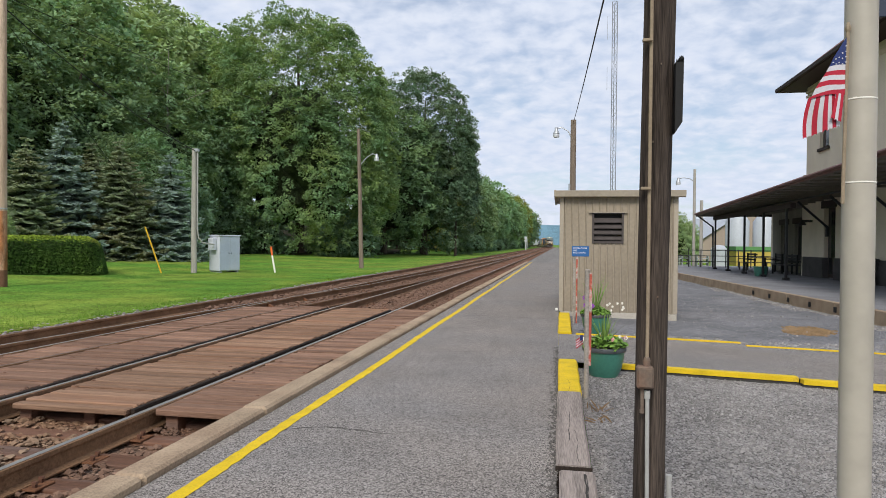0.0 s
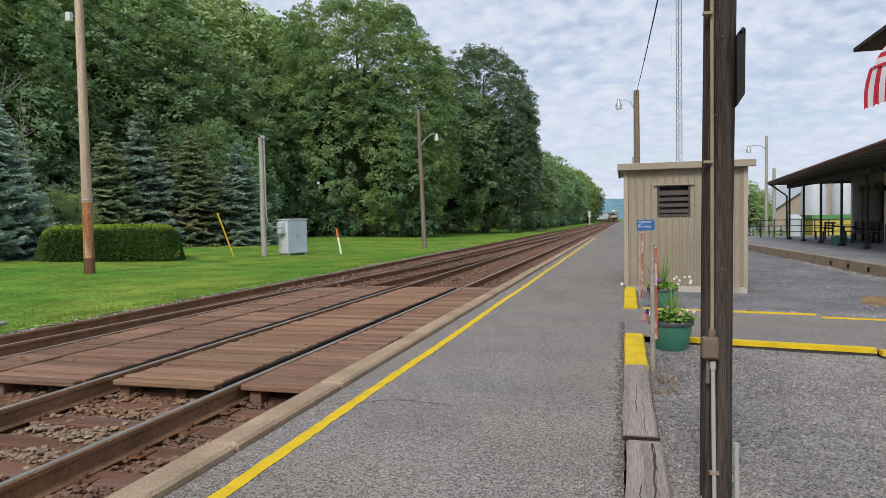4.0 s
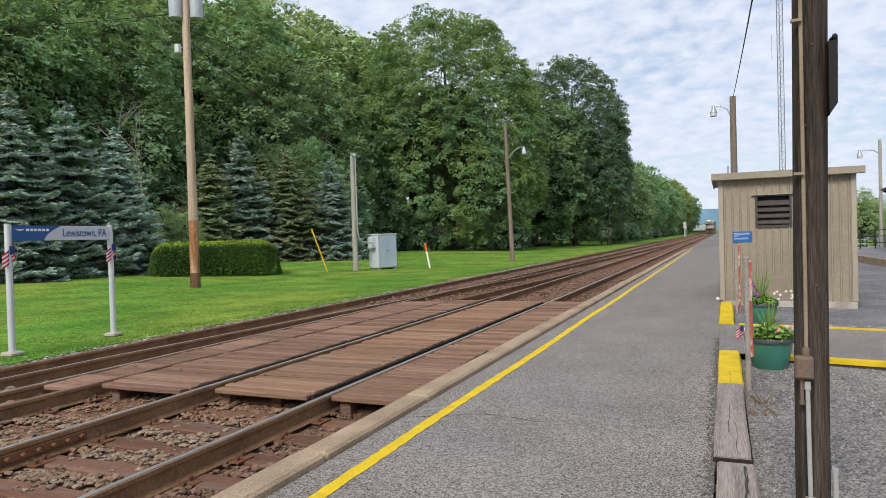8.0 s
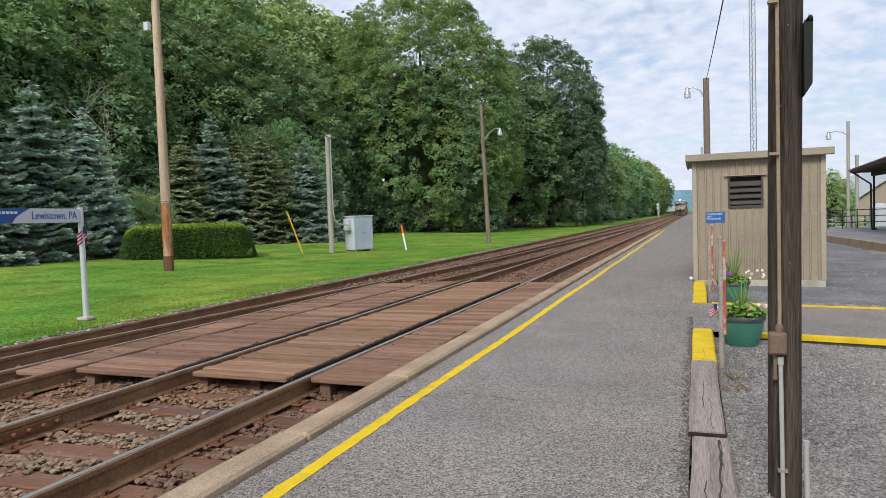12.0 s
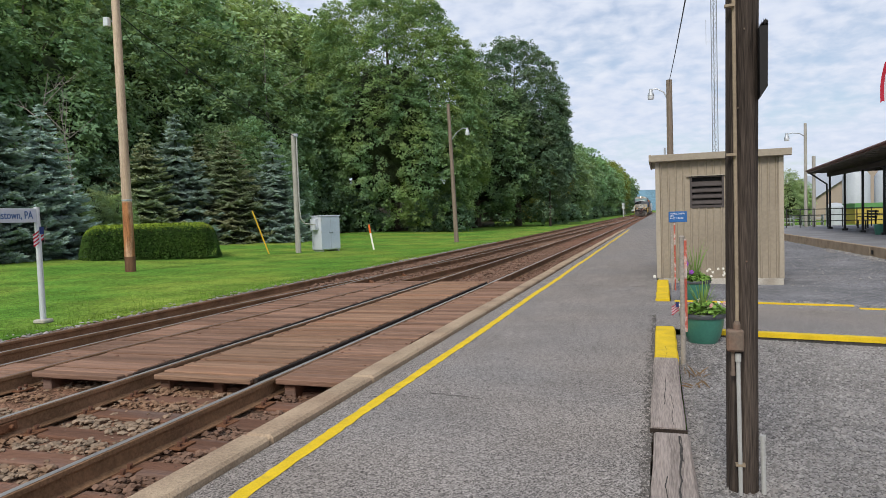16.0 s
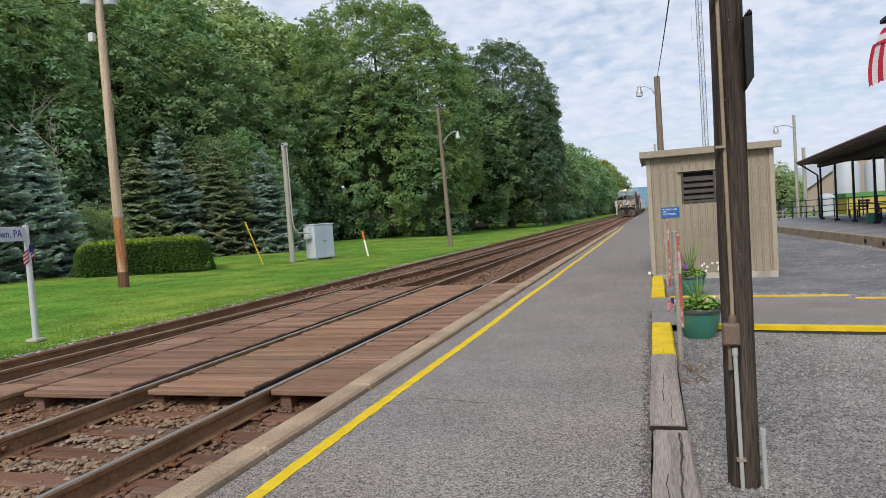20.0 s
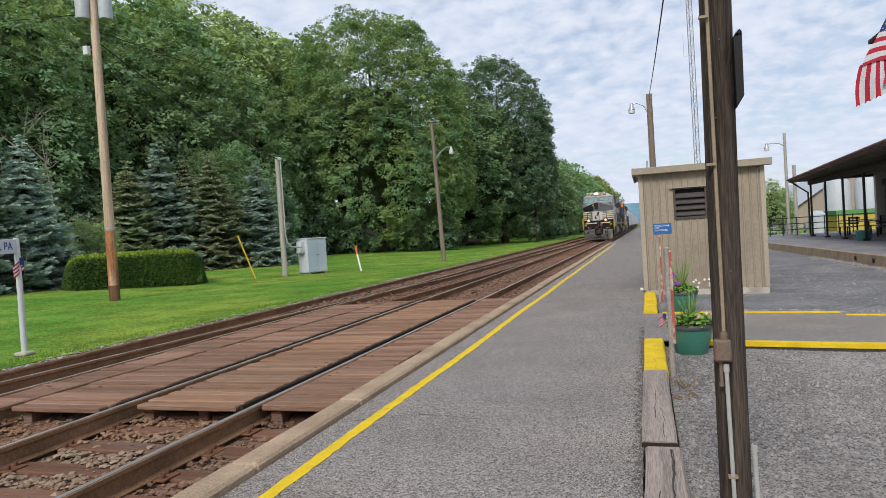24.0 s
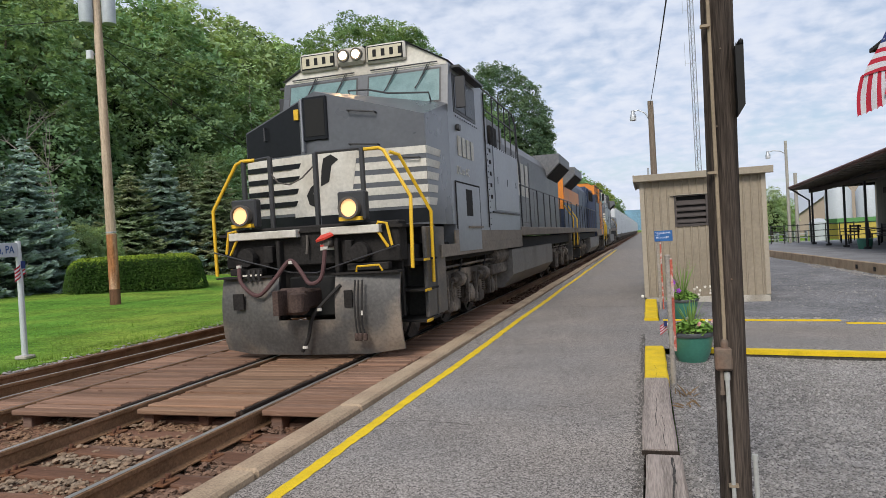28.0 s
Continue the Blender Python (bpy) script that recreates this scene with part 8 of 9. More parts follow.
# railing at the far end of the platform
rail_ = thing("iron_railing", (0, 44.0, 0.2), "black iron railing at the end of the platform", "railing")
for z in (0.35, 0.7, 1.05):
    part("rail", Build().tube([(11.6, 0, z), (17.5, 0, z)], 0.025, 6), M_IRON, rail_)
for k in range(9):
    part("post", Build().tube([(11.6 + k * 0.73, 0, 0), (11.6 + k * 0.73, 0, 1.1)], 0.03, 6), M_IRON, rail_)

# ---- buildings beyond the station ----
wh = thing("warehouse", (0, 0, 0), "tan gabled warehouse beyond the station", "warehouse")
part("wall", Build().prism([(21.4, -1), (34, -1), (34, 5.4), (27.0, 5.9), (21.4, 2.0)], 88, 120), M_WAREHOUSE, wh, "tan metal wall")
part("roof", Build().add([(21.0, 87.6, 1.78), (27.0, 87.6, 6.0), (27.0, 121, 6.0), (21.0, 121, 1.78)], [(0, 1, 2, 3)]), M_SILO, wh)
yw = thing("yellow_building", (0, 0, 0), "low yellow building with a green band", "building")
part("wall", Build().box(20.5, 40, 66, 74, -1, 1.05), M_YELLOWWALL, yw, "yellow wall")
part("band", Build().box(20.45, 40, 65.95, 74, 1.05, 1.5), M_GREENBAND, yw, "green band")
for i, (x, y, r, h) in enumerate(((24.0, 80, 1.25, 5.3), (26.9, 80, 1.25, 5.2), (29.8, 80, 1.25, 5.4))):
    s = thing("silo", (x, y, -1), "tall white storage silo", "silo", "white silos")
    part("shell", Build().lathe([(r, 0), (r, h), (r * 0.6, h + 0.8), (0.2, h + 1.1)], 24), M_SILO, s, "", True)
tk = thing("storage_tank", (17.2, 58, -0.6), "small white upright tank", "tank")
part("shell", Build().lathe([(0.62, 0), (0.62, 1.9), (0.4, 2.15), (0.1, 2.2)], 18), M_SILO, tk, "", True)
for i, (x, y) in enumerate(((14.2, 60), (15.2, 62), (16.4, 60.5), (18.0, 61))):
    g = thing("pallet_stack", (x, y, -0.5), "stack of grey frames beyond the platform", "stack", "grey stacks")
    for k in range(4):
        part("frame", Build().box(-0.5, 0.5, -0.4, 0.4, k * 0.3, k * 0.3 + 0.06).box(-0.5, -0.42, -0.4, 0.4, k * 0.3, k * 0.3 + 0.3).box(0.42, 0.5, -0.4, 0.4, k * 0.3, k * 0.3 + 0.3), M_GALV, g)

# ---- trees ----
M_BARK = material("bark", (0.10, 0.08, 0.06), rough=0.95, vary=0.35, scale=4.0, fine=30.0, bump=0.8, stretch=(3, 3, 0.5))
# near-black green that stands for the shade in the gaps of the crowns
M_CROWNSHADE = material("crown_shade", (0.034, 0.046, 0.022), rough=0.95, vary=0.6, scale=1.5, fine=12.0, bump=0.8, bump_scale=5.0, tint=(0.06, 0.08, 0.03), tint_scale=1.0)


def leaf_material(name, base, second, through_light=0.40):
    """Leaves: each its own tone, each tree its own tone too, some light passing through."""
    m = material(name, base, rough=0.62, vary=0.34, scale=0.5, fine=2.0, bump=0.0, per_island=0.4, tint=second, tint_scale=0.35, tint_at=(0.4, 0.65), spec=0.4)
    n, l = m.node_tree.nodes, m.node_tree.links
    b = n["Principled BSDF"]
    own = n.new("ShaderNodeObjectInfo")
    hue, val = n.new("ShaderNodeMapRange"), n.new("ShaderNodeMapRange")
    hue.inputs["To Min"].default_value, hue.inputs["To Max"].default_value = 0.485, 0.512
    val.inputs["To Min"].default_value, val.inputs["To Max"].default_value = 0.82, 1.18
    tone_ = n.new("ShaderNodeHueSaturation")
    l.new(own.outputs["Random"], hue.inputs["Value"])
    l.new(own.outputs["Random"], val.inputs["Value"])
    l.new(hue.outputs[0], tone_.inputs["Hue"])
    l.new(val.outputs[0], tone_.inputs["Value"])
    l.new(b.inputs["Base Color"].links[0].from_socket, tone_.inputs["Color"])
    l.new(tone_.outputs[0], b.inputs["Base Color"])
    thin = n.new("ShaderNodeBsdfTranslucent")
    # light that has come through a leaf is yellower
    warm = n.new("ShaderNodeMix")
    warm.data_type, warm.blend_type = "RGBA", "MULTIPLY"
    warm.inputs["Factor"].default_value = 1.0
    warm.inputs["B"].default_value = (1.32, 1.18, 0.72, 1.0)
    l.new(tone_.outputs[0], warm.inputs["A"])
    l.new(warm.outputs["Result"], thin.inputs["Color"])
    mx = n.new("ShaderNodeMixShader")
    mx.inputs[0].default_value = through_light
    l.new(b.outputs[0], mx.inputs[1])
    l.new(thin.outputs[0], mx.inputs[2])
    l.new(mx.outputs[0], n["Material Output"].inputs["Surface"])
    return m


M_LEAF = leaf_material("green_leaves", (0.172, 0.292, 0.162), (0.222, 0.335, 0.160))
M_LEAF_LIGHT = leaf_material("light_leaves", (0.31, 0.452, 0.24), (0.375, 0.485, 0.235))
M_LEAF_DARK = leaf_material("dark_leaves", (0.146, 0.246, 0.166), (0.182, 0.278, 0.166))
M_LEAF_MAPLE = leaf_material("maple_leaves", (0.162, 0.268, 0.138), (0.242, 0.322, 0.122))
M_LEAF_OLIVE = leaf_material("olive_leaves", (0.185, 0.265, 0.078), (0.265, 0.275, 0.082))
M_NEEDLE = leaf_material("blue_needles", (0.31, 0.42, 0.385), (0.38, 0.48, 0.44), 0.2)
M_NEEDLE_BLUE = leaf_material("blue_green_needles", (0.29, 0.40, 0.36), (0.35, 0.46, 0.42), 0.25)
M_NEEDLE_GREEN = leaf_material("green_needles", (0.25, 0.33, 0.20), (0.275, 0.295, 0.175), 0.25)

def unit(v):
    return v / (np.linalg.norm(v, axis=1, keepdims=True) + 1e-9)


def crown_mesh(seed, height, spread, low, mat, size, waist, full, clump, crowd):
    """A crown: a heart coloured dark for the shade inside, round it boughs, each set with flat tilted sprays of single
    leaves.
    """
    rs = np.random.RandomState(seed)
    zc = low + (height - low) * waist
    swell = rs.normal(size=(7, 3)) * 1.7
    phase = rs.random(7) * 6.28

    def reach(d):
        # a rounded dome above the waist, a deeper skirt below it, swollen and hollowed here and there
        up = d[:, 2]
        tall = np.where(up > 0, height - zc, zc - low)
        hor = np.sqrt(np.maximum(1e-9, 1 - up * up)) / spread
        return (hor ** full + (np.abs(up) / tall) ** full) ** (-1 / full) * (1 + 0.024 * np.sin(d @ swell.T * 1.6 + phase).sum(1))

    r0 = spread * clump
    count = int(3.0 * spread * (height - low) * 2 / (3.14 * r0 * r0))
    i = np.arange(count) + 0.5
    up = np.clip(1 - 1.86 * (i / count) ** 1.1 + 0.03 * rs.normal(size=count), -0.92, 0.995)
    turn = i * 2.39996 + 0.30 * rs.normal(size=count)
    d = np.stack([np.cos(turn) * np.sqrt(1 - up * up), np.sin(turn) * np.sqrt(1 - up * up), up], 1)
    rad = r0 * (0.65 + 0.75 * rs.random(count))
    centre = d * (reach(d) * (0.93 + 0.10 * rs.random(count)) - rad * 0.95)[:, None] + np.array((0, 0, zc))
    # sprays round each bough, most on its outer and upper side
    wide = size * 3.3
    per = np.maximum(3, (crowd * 5.2 * rad ** 2 / (3.14 * wide ** 2))).astype(int)
    own = np.repeat(np.arange(count), per)
    q = unit(rs.normal(size=(len(own), 3)))
    keep = ((q * d[own]).sum(1) > -0.35) & ((q[:, 2] > -0.45) | (rs.random(len(own)) < 0.3))
    own, q = own[keep], q[keep]
    k = len(own)
    far = 0.70 + 0.36 * rs.random((k, 1)) ** 0.8 + 0.34 * (rs.random((k, 1)) > 0.88) * rs.random((k, 1))
    at = centre[own] + q * np.array((1, 1, 0.9)) * rad[own][:, None] * far
    # loose sprays deeper in, between the boughs
    m = int(0.62 * k)
    g = unit(rs.normal(size=(m, 3)) + np.array((0, 0, 0.60)))
    at = np.concatenate([at, g * (reach(g) * (0.55 + 0.45 * rs.random(m) ** 0.5))[:, None] + np.array((0, 0, zc))])
    out = np.concatenate([0.55 * q + 0.45 * d[own], g])
    k += m
    face = unit(out * 0.50 + np.array((0, 0, 0.72)) + 0.28 * rs.normal(size=(k, 3)))
    u = unit(np.cross(face, rs.normal(size=(k, 3))))
    w = np.cross(face, u)
    size_of = wide * (0.55 + 0.8 * rs.random(k))
    leaves = np.maximum(5, 26 * (size_of / wide) ** 2).astype(int)
    o = np.repeat(np.arange(k), leaves)
    n = len(o)
    ang, rho = rs.random(n) * 6.2832, np.sqrt(rs.random(n))
    a_, b_ = np.cos(ang) * rho, np.sin(ang) * rho
    p = at[o] + (u[o] * a_[:, None] + w[o] * b_[:, None]) * size_of[o][:, None] + face[o] * (size_of[o] * (0.22 * rs.normal(size=n) - 0.35 * rho * rho))[:, None]
    nrm = unit(face[o] + 0.40 * rs.normal(size=(n, 3)))
    e = unit(np.cross(nrm, rs.normal(size=(n, 3))))
    f = np.cross(nrm, e)
    s = size * (0.55 + 0.9 * rs.random((n, 1)))
    V = [np.stack([p - e * s, p + e * s * 0.85 - f * s * 0.25, p + f * s * 0.95], 1).reshape(-1, 3)]
    F = np.arange(3 * n).reshape(-1, 3).tolist()
    k = 3 * n
    # the heart: a closed shell coloured as the crown's inner shade
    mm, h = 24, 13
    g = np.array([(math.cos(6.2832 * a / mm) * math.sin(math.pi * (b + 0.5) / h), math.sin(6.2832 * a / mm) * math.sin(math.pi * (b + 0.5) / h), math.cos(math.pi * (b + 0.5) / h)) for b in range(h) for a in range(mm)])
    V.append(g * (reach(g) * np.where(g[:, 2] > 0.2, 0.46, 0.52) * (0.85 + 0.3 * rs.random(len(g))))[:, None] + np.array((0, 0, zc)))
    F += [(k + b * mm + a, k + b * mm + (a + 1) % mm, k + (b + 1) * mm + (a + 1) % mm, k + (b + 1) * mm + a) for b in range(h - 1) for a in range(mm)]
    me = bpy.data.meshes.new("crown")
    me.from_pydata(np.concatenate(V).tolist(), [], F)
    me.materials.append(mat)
    me.materials.append(M_CROWNSHADE)
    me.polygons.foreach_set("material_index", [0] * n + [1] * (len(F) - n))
    return me


def broad_tree(seed, height, spread, low, mat, size=0.24, waist=0.42, full=2.2, clump=0.19, crowd=1.25):
    """A broad-leaved tree: tapered trunk, limbs and a crown."""
    rn = random.Random(seed)
    trunk = Build().tube([(0, 0, -0.6), (0.05, 0.0, height * 0.2), (rn.uniform(-.3, .3), rn.uniform(-.3, .3), height * 0.55), (rn.uniform(-.5, .5), rn.uniform(-.5, .5), height * 0.85)],
                         [height * 0.022, height * 0.017, height * 0.010, height * 0.003], 8)
    limbs = Build()
    for i in range(14):
        a, z = i * 2.4, low + (height - low) * (0.15 + 0.05 * i)
        rad = spread * (0.85 - 0.03 * i)
        limbs.tube([(0, 0, z * 0.7), (math.cos(a) * rad * 0.5, math.sin(a) * rad * 0.5, z * 0.9), (math.cos(a) * rad, math.sin(a) * rad, z)], [height * 0.006, height * 0.004, height * 0.0015], 5)
    return trunk.mesh("trunk", M_BARK, True), limbs.mesh("limb", M_BARK), crown_mesh(seed, height, spread, low, mat, size, waist, full, clump, crowd)


def spruce(seed, height, spread, mat, size=0.125):
    """A spruce: whorls of drooping boughs round a straight stem, each a flat frond of side twigs with a lifted tip,
    over a core coloured dark for the shade inside.
    """
    rs = np.random.RandomState(seed)
    rn = random.Random(seed)
    trunk = Build().tube([(0, 0, -0.5), (0, 0, height * 0.5), (0, 0, height)], [height * 0.016, height * 0.009, 0.01], 7)
    P, U, W, S = [], [], [], []

    def twig(p, d, flat, s):
        P.append(p)
        U.append(d)
        W.append(np.cross(d, flat))
        S.append(s)

    z = 0.30
    while z < height - 0.1:
        t = z / height
        reach = spread * (1 - t) ** 0.78 + 0.10
        k = max(5, int(11 * (1 - t) + 4))
        a0 = rn.uniform(0, 6)
        for j in range(k):
            a = a0 + 6.283 * j / k + rn.uniform(-.22, .22)
            ln = reach * rn.uniform(0.66, 1.12) * (1 + 0.10 * math.sin(2 * a + seed + 3 * t))
            zj = z + rn.uniform(-.34, .34)
            out, side = np.array([math.cos(a), math.sin(a), 0.0]), np.array([-math.sin(a), math.cos(a), 0.0])
            n = max(4, int(ln / (size * 0.75)))
            for i in range(n):
                f = 0.14 + 0.86 * (i + 0.5) / n
                p = np.array([0, 0, zj - 0.36 * ln * f + 0.26 * ln * f ** 3]) + out * ln * f
                slope = -0.36 + 0.78 * f * f
                ahead = out + np.array([0, 0, slope])
                arm = (1.05 - f) * 0.42 * ln + 0.07
                flat = np.array([0, 0, 1.0]) + out * 0.85 + rs.normal(size=3) * 1.0
                for sgn in (-1, 1):
                    m = max(1, int(arm / (size * 1.1)))
                    for q in range(m):
                        r = arm * (q + rn.uniform(0.3, 0.9)) / m
                        d = ahead * 0.75 + side * sgn * 0.8 + np.array([0, 0, rn.uniform(-.38, .10)])
                        twig(p + side * sgn * r + out * r * 0.45 + np.array([0, 0, -0.22 * r + rn.uniform(-.03, .03)]), d, flat, size * rn.uniform(0.75, 1.35))
                twig(p, ahead + np.array([0, 0, 0.15]), flat, size * rn.uniform(0.8, 1.3))
        z += height * 0.016 + 0.08
    for q in range(14):
        twig(np.array([0, 0, height - 0.05 - 0.02 * q]), np.array([rn.uniform(-.5, .5), rn.uniform(-.5, .5), 1.0]), rs.normal(size=3), size * 0.8)
    P, U, W, S = np.array(P), unit(np.array(U)), unit(np.array(W)), np.array(S)[:, None]
    n = len(P)
    block = np.stack([P - U * S * 0.9 - W * S * 0.48, P - U * S * 0.7 + W * S * 0.52, P + U * S * 1.15], 1).reshape(-1, 3)
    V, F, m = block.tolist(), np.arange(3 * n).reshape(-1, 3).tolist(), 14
    # a narrow dark cone puts shade between the boughs
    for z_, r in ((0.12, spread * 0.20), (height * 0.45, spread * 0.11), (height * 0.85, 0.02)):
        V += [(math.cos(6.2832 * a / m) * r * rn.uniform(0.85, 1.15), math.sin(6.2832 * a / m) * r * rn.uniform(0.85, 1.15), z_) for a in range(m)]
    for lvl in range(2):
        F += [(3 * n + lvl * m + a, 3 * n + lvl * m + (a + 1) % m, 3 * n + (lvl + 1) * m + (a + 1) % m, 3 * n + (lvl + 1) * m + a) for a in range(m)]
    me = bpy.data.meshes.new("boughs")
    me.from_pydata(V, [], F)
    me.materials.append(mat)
    me.materials.append(M_CROWNSHADE)
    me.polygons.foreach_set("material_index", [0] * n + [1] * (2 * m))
    return trunk.mesh("trunk", M_BARK, True), me


def plant_tree(kind, meshes, at, label, category, group, names):
    ob = thing(kind, at, label, category, group)
    for nm, me in zip(names, meshes):
        o = new(nm, me)
        o.parent = ob
    return ob


BROAD = ("trunk", "limb", "crown")
B1 = broad_tree(1, 22, 8.4, 1.0, M_LEAF_LIGHT, 0.215, 0.45, 2.2, 0.24)
B2 = broad_tree(2, 20, 7.4, -1.0, M_LEAF, 0.195, 0.42, 2.2, 0.22)
B3 = broad_tree(3, 17, 5.4, 0.0, M_LEAF_LIGHT, 0.19, 0.48, 2.0, 0.27)
B4 = broad_tree(5, 18, 5.2, 0.5, M_LEAF, 0.19, 0.5, 2.0, 0.27)
B5 = broad_tree(8, 9, 4.2, -1.0, M_LEAF_DARK, 0.17, 0.4, 2.2, 0.27)
# low bushes: dark leaves put the shade under the great trees into their colour
B6 = broad_tree(10, 9, 4.4, -1.0, M_LEAF_DARK, 0.30, 0.4, 2.2, 0.3)
F2 = broad_tree(6, 20, 7.6, -1.5, M_LEAF_DARK, 0.42, crowd=1.0)
F3 = broad_tree(7, 17, 5.8, -1.0, M_LEAF, 0.36, 0.45, 2.2, 0.26, 0.95)
F4 = broad_tree(9, 18, 5.4, -1.0, M_LEAF_OLIVE, 0.36, 0.45, 2.2, 0.26, 0.95)
GREAT = broad_tree(41, 24.5, 10.0, -2.0, M_LEAF_MAPLE, 0.13, 0.44, 2.8, 0.125, 1.95)
GREAT2 = broad_tree(44, 24.8, 7.9, -2.0, M_LEAF_DARK, 0.145, 0.46, 2.4, 0.14, 2.1)


def polar(az, dist):
    """A place by its bearing left of the track's line from the platform, and its distance."""
    return 4.48 - dist * math.sin(radians(az)), dist * math.cos(radians(az))


def deciduous(proto, x, y, turn, scale, label, group="wood behind the lawn"):
    ob = plant_tree("deciduous_tree", proto, pose(x, y, lawn_z(x, y) - 0.1, 0, 0, turn), label, "tree", group, BROAD)
    ob.scale = (scale, scale, scale)
    return ob


# the great trees behind the lawn
deciduous(GREAT, *polar(21.9, 72), 20, 1.0, "huge round-crowned green tree at the edge of the lawn")
deciduous(GREAT2, *polar(11.5, 92), 140, 1.0, "large dark green broad-leaved tree behind the lawn")
deciduous(B2, *polar(14.9, 86), 60, 1.04, "dark green broad-leaved tree behind the lawn")
rn = random.Random(21)
# the wood to the north, narrowing to the track
for i in range(25):
    y = 118 + i * 8.8
    x = -14.0 - 3 * smoothstep(118, 190, y) + rn.uniform(-1.5, 1.5) + 4.5 * smoothstep(190, 320, y)
    deciduous(rn.choice((F3, F3, F4)), x, y, rn.uniform(0, 360), rn.uniform(0.86, 1.05) * (0.95 + 0.22 * smoothstep(118, 185, y)), "light green tree of the wood beside the track")
    if i % 2 == 0:
        deciduous(rn.choice((F2, F4)), x - 10, y + 3, rn.uniform(0, 360), rn.uniform(0.9, 1.1), "tall green tree of the wood beside the track")
# low growth at the foot of the wood
for i in range(16):
    y = 100 + i * 14
    deciduous(B6, -9.6 + rn.uniform(-1.2, 0.3), y, rn.uniform(0, 360), rn.uniform(0.28, 0.42), "low bush at the foot of the wood", "bushes beside the track")
for az in (17.0, 19.5, 24.5, 27.5, 30.0):
    deciduous(B6, *polar(az, 66 + rn.uniform(-2, 3)), rn.uniform(0, 360), rn.uniform(0.35, 0.55), "low bush under the great trees", "bushes behind the lawn")
# the wooded hill behind spruces and hedge
for az, dist, p, s in ((28.6, 84, B4, 1.50), (31.0, 80, B3, 1.55), (33.2, 78, B4, 1.50), (35.0, 70, B3, 1.34), (37.5, 74, B1, 1.25), (40.5, 68, B4, 1.48), (43.5, 72, B1, 1.16), (46, 62, B2, 1.12), (48.5, 70, B3, 1.45),
                       (51, 60, B1, 1.1), (54, 66, B4, 1.5), (56.5, 57, B2, 1.15), (60, 62, B1, 1.2), (33.6, 63, B2, 0.84), (30.4, 68, B2, 0.82), (38.4, 60, B2, 0.95),
                       (42.4, 57, B4, 0.98), (49.5, 51, B2, 0.92), (55, 48, B4, 1.0), (60.5, 47, B2, 0.9), (38, 98, F2, 1.3), (51, 90, F2, 1.4), (30.5, 104, F2, 1.15)):
    x, y = polar(az, dist)
    deciduous(p, x, y, rn.uniform(0, 360), s, "green broad-leaved tree on the wooded hill")
for az, dist, s in ((32, 57, 0.8), (36.6, 55, 0.85), (41.0, 53, 0.8), (46.0, 47, 0.7), (51.6, 43, 0.6), (57, 42, 0.75), (28.0, 66, 0.7)):
    deciduous(B5, *polar(az, dist), rn.uniform(0, 360), s, "dark leafy undergrowth tree behind the spruces", "undergrowth behind the spruces")
for az, dist, p, s in ((45.2, 39, B3, 0.20), (46.6, 37, B3, 0.17), (43.6, 40, B3, 0.19), (35.0, 52, B2, 0.42), (33.6, 54, B2, 0.46)):
    deciduous(p, *polar(az, dist), rn.uniform(0, 360), s, "light green leafy shrub between the spruces", "shrubs between the spruces")
# soil and leaf litter under the wood, its colour darkened for the trees' shade
M_LITTERSHADE = material("shaded_litter", (0.030, 0.025, 0.016), rough=1.0, vary=0.5, scale=1.2, fine=14.0, bump=0.5, tint=(0.03, 0.045, 0.015), tint_scale=0.5, spec=0.1)
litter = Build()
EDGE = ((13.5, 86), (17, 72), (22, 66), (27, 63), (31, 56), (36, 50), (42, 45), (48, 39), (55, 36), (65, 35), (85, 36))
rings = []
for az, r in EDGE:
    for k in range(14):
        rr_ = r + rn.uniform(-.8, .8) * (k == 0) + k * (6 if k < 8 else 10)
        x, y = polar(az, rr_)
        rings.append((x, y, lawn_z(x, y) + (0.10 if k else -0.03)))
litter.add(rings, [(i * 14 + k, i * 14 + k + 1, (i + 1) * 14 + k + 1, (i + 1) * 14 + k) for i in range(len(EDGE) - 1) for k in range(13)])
structure("forest_floor", litter, M_LITTERSHADE, "leaf litter under the trees, darkened for their shade", "forest floor", True)
deciduous(B3, 14.6, 62, 40, 0.28, "light green bush tree beyond the shed", "bushes beyond the yard")
deciduous(B3, 16.2, 66, 140, 0.24, "light green bush tree beyond the shed", "bushes beyond the yard")

SP = [spruce(11, 9.0, 3.5, M_NEEDLE), spruce(12, 8.0, 3.8, M_NEEDLE_GREEN, 0.135), spruce(13, 8.5, 3.7, M_NEEDLE_BLUE, 0.135)]
for az, dist, k, s in ((55.2, 33, 0, 0.86), (51.7, 35, 2, 0.93), (48.4, 36, 0, 0.77), (41.6, 45, 1, 0.86), (39.3, 46.5, 2, 0.98), (35.5, 47, 1, 0.92), (31.9, 48, 2, 0.83), (37.4, 51, 1, 0.95), (44.2, 48, 1, 0.72), (58.8, 33, 0, 0.9)):
    x, y = polar(az, dist)
    ob = plant_tree("spruce_tree", SP[k], pose(x, y, lawn_z(x, y), 0, 0, rn.uniform(0, 360)), "blue-green spruce with drooping boughs behind the lawn" if k != 1 else "dark green spruce with drooping boughs behind the lawn", "spruce", "spruces behind the hedge", ("trunk", "bough"))
    ob.scale = (s, s, s)

# bare limbs and pale trunks among the leaves
M_DEAD = material("bare_limb", (0.21, 0.19, 0.165), rough=0.9, vary=0.25, scale=4.0, fine=30.0, bump=0.3)


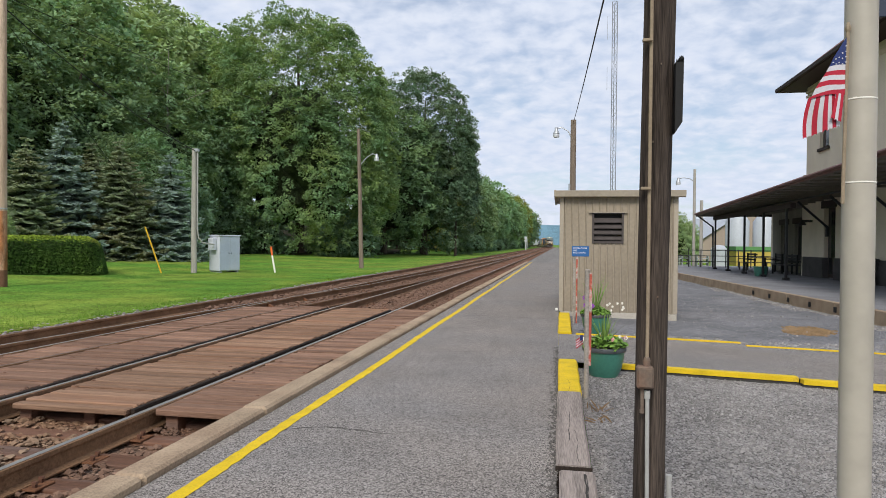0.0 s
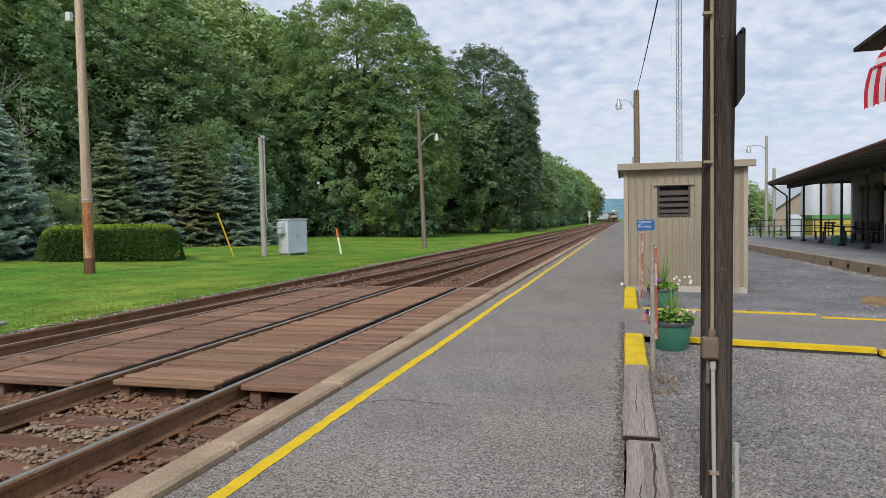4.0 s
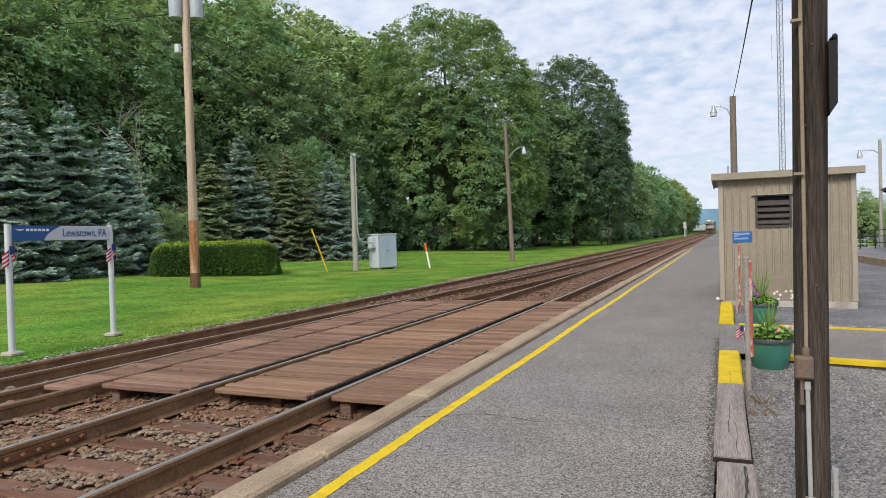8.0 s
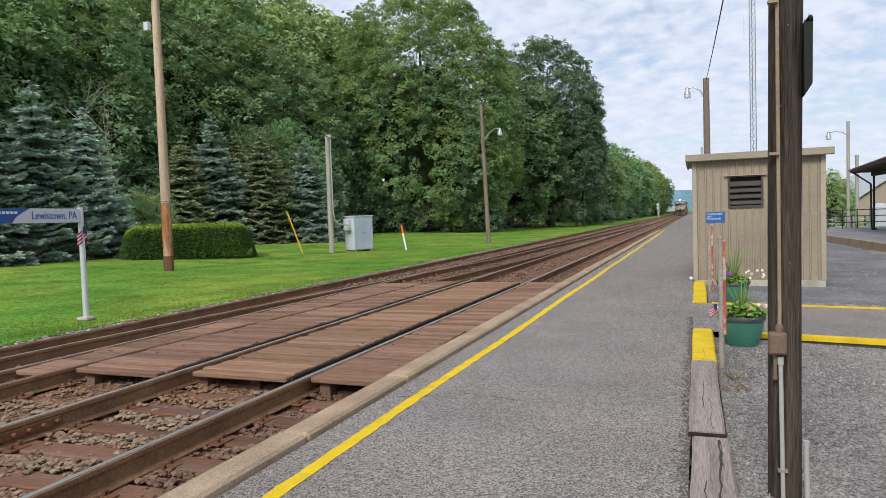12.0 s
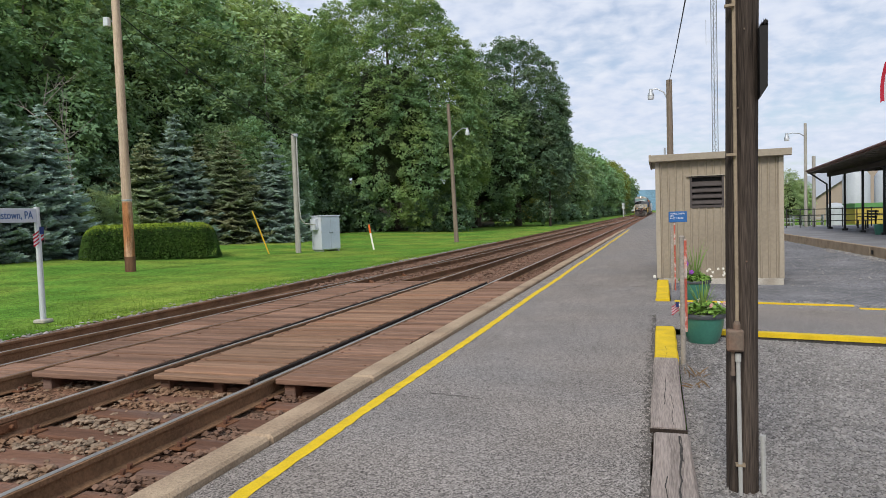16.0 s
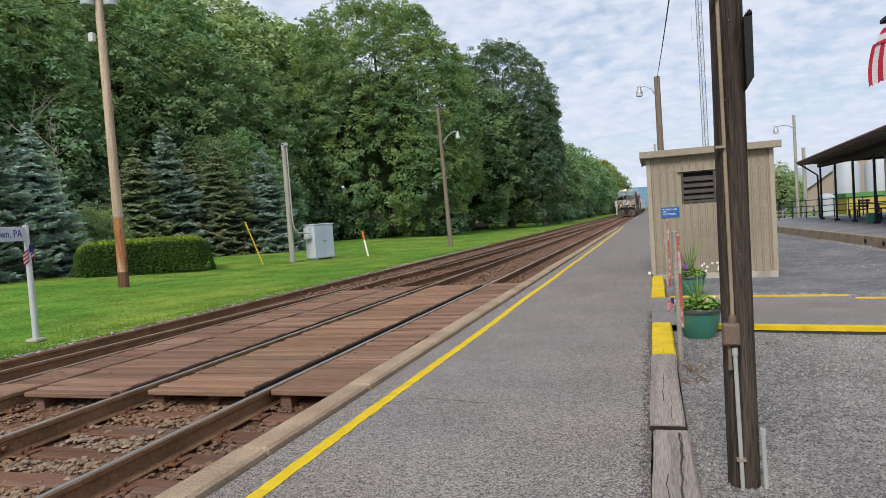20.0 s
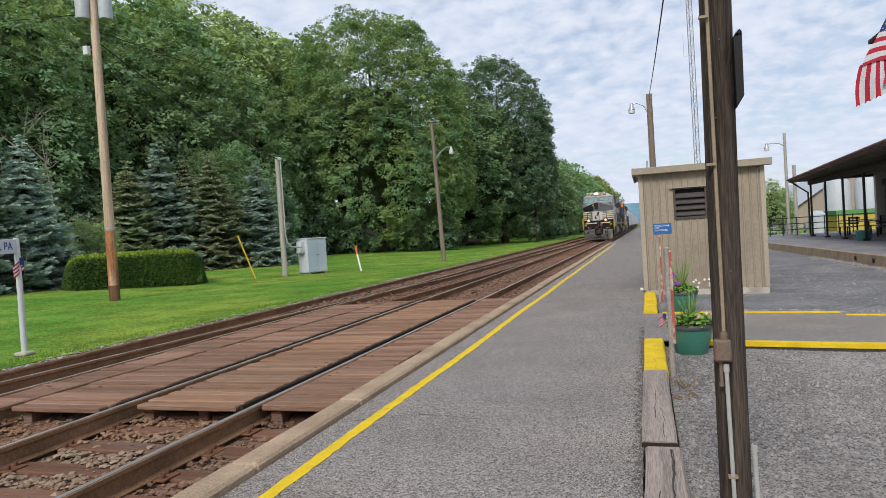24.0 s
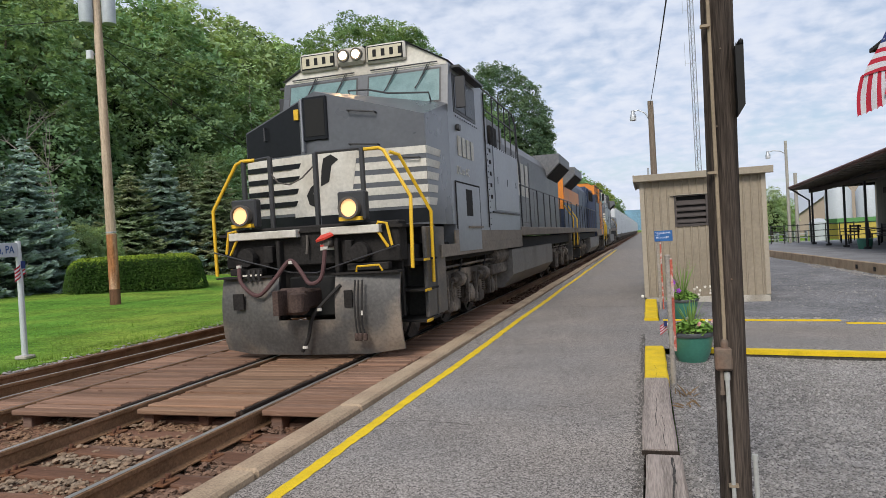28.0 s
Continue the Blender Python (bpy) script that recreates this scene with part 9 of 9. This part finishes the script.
def bare_tree(at, seed, height, lean, r, label, branches=7):
    rr = random.Random(seed)
    ob = thing("bare_tree", at, label, "dead tree", "bare trees")
    top = Vector((lean, 0.2, height))
    part("trunk", Build().tube([(0, 0, -0.3), top * 0.45 + Vector((0.2, 0, 0)), top], [r, r * 0.7, r * 0.2], 7), M_DEAD, ob, "", True)
    for i in range(branches):
        t = 0.35 + 0.6 * i / branches
        p = top * t
        d = Vector((rr.uniform(-1, 1), rr.uniform(-.5, .5), rr.uniform(0.0, 0.8))).normalized() * height * rr.uniform(0.2, 0.4)
        q = p + d * 0.55 + Vector((0, 0, rr.uniform(-.3, .3)))
        b = Build().tube([p, q, p + d + Vector((rr.uniform(-.4, .4), 0, rr.uniform(-.2, .6)))], [r * 0.5, r * 0.3, r * 0.08], 5)
        for k in range(3):
            e = q + Vector((rr.uniform(-1, 1), rr.uniform(-.4, .4), rr.uniform(-.2, .9))) * height * 0.12
            b.tube([q, e], [r * 0.2, r * 0.05], 4)
        part("branch", b, M_DEAD, ob)


for az, dist, h, lean, r, k in ((50.4, 38, 8.5, 2.4, 0.06, 9), (46.4, 41, 8.0, -1.0, 0.055, 9), (32.6, 62, 17.5, 0.5, 0.075, 5), (31.8, 63, 16.5, -0.8, 0.07, 5)):
    x, y = polar(az, dist)
    bare_tree(pose(x, y, lawn_z(x, y)), int(az * 10), h, lean, r, "bare pale branching tree among the leaves", k)

# ---- grass blades along the near side of the lawn ----
rs = np.random.RandomState(77)
n = 42000
gx_ = -5.3 - 11.8 * rs.random(n) ** 1.5
gy_ = 5.0 + 33.0 * rs.random(n)
keep = rs.random(n) < np.clip((gx_ + 18) / 6, 0.25, 1)
gx_, gy_ = gx_[keep], gy_[keep]
n = len(gx_)
gz_ = np.array([lawn_z(a, c) for a, c in zip(gx_, gy_)])
foot = np.stack([gx_, gy_, gz_ - 0.005], 1)
turn_ = rs.random(n) * 6.283
tall_ = 0.02 + 0.03 * rs.random((n, 1)) ** 2 + 0.05 * (gx_ > -5.7)[:, None] * rs.random((n, 1))
across = np.stack([np.cos(turn_), np.sin(turn_), 0 * turn_], 1) * 0.008
tip = foot + np.concatenate([(rs.random((n, 2)) - 0.5) * 0.06, tall_], 1)
lawn_me = bpy.data.meshes.new("grass_blades")
lawn_me.from_pydata(np.stack([foot - across, foot + across, tip], 1).reshape(-1, 3).tolist(), [], np.arange(3 * n).reshape(-1, 3).tolist())
M_GRASSBLADE = leaf_material("grass_blade", (0.128, 0.250, 0.038), (0.19, 0.275, 0.05))
lawn_me.materials.append(M_GRASSBLADE)
tagged(new("lawn_grass", lawn_me), "short mown green grass blades of the lawn", "grass", "", "stuff")


# ---- what moves ----
def train_at(t):
    """How far along the track the front of the train is: it comes on, gathering speed."""
    return 8.22 + 7.0 * (28 - t) + 0.16 * (28 * 28 - t * t)


def motions():
    for car, back, span, turned in TRAIN:
        rows = []
        for i in range(57):
            t = i * 0.5
            a, c = train_at(t) + back + span * 0.18, train_at(t) + back + span * 0.82
            xa, xc = track_x(a), track_x(c)
            turn = math.degrees(math.atan2(-(xc - xa), c - a))
            m = pose(NEAR - 0.06 + xa - (xc - xa) * 0.18 / 0.64, train_at(t) + back, 0, 0, 0, turn)
            rows.append((t, m @ pose(0, span, 0, 0, 0, 180) if turned else m))
        walk(car, rows)
    # the wheels of the leading locomotive roll along
    times = [k / 15 for k in range(180)] + [12 + k / 30 for k in range(481)]
    for wheel, y in LEAD_WHEELS:
        walk(wheel, [(t, pose(0, y, WHEEL_R, math.degrees((train_at(0) - train_at(t)) / WHEEL_R) % 360)) for t in times])

    # the flag stirs on its staff
    walk(flag, [(t, pose(5.356, 2.632, 1.745, 0, 0, 5 * math.sin(1.9 * t) + 3 * math.sin(0.7 * t + 1))) for t in [0.5 * k for k in range(57)]])


motions()
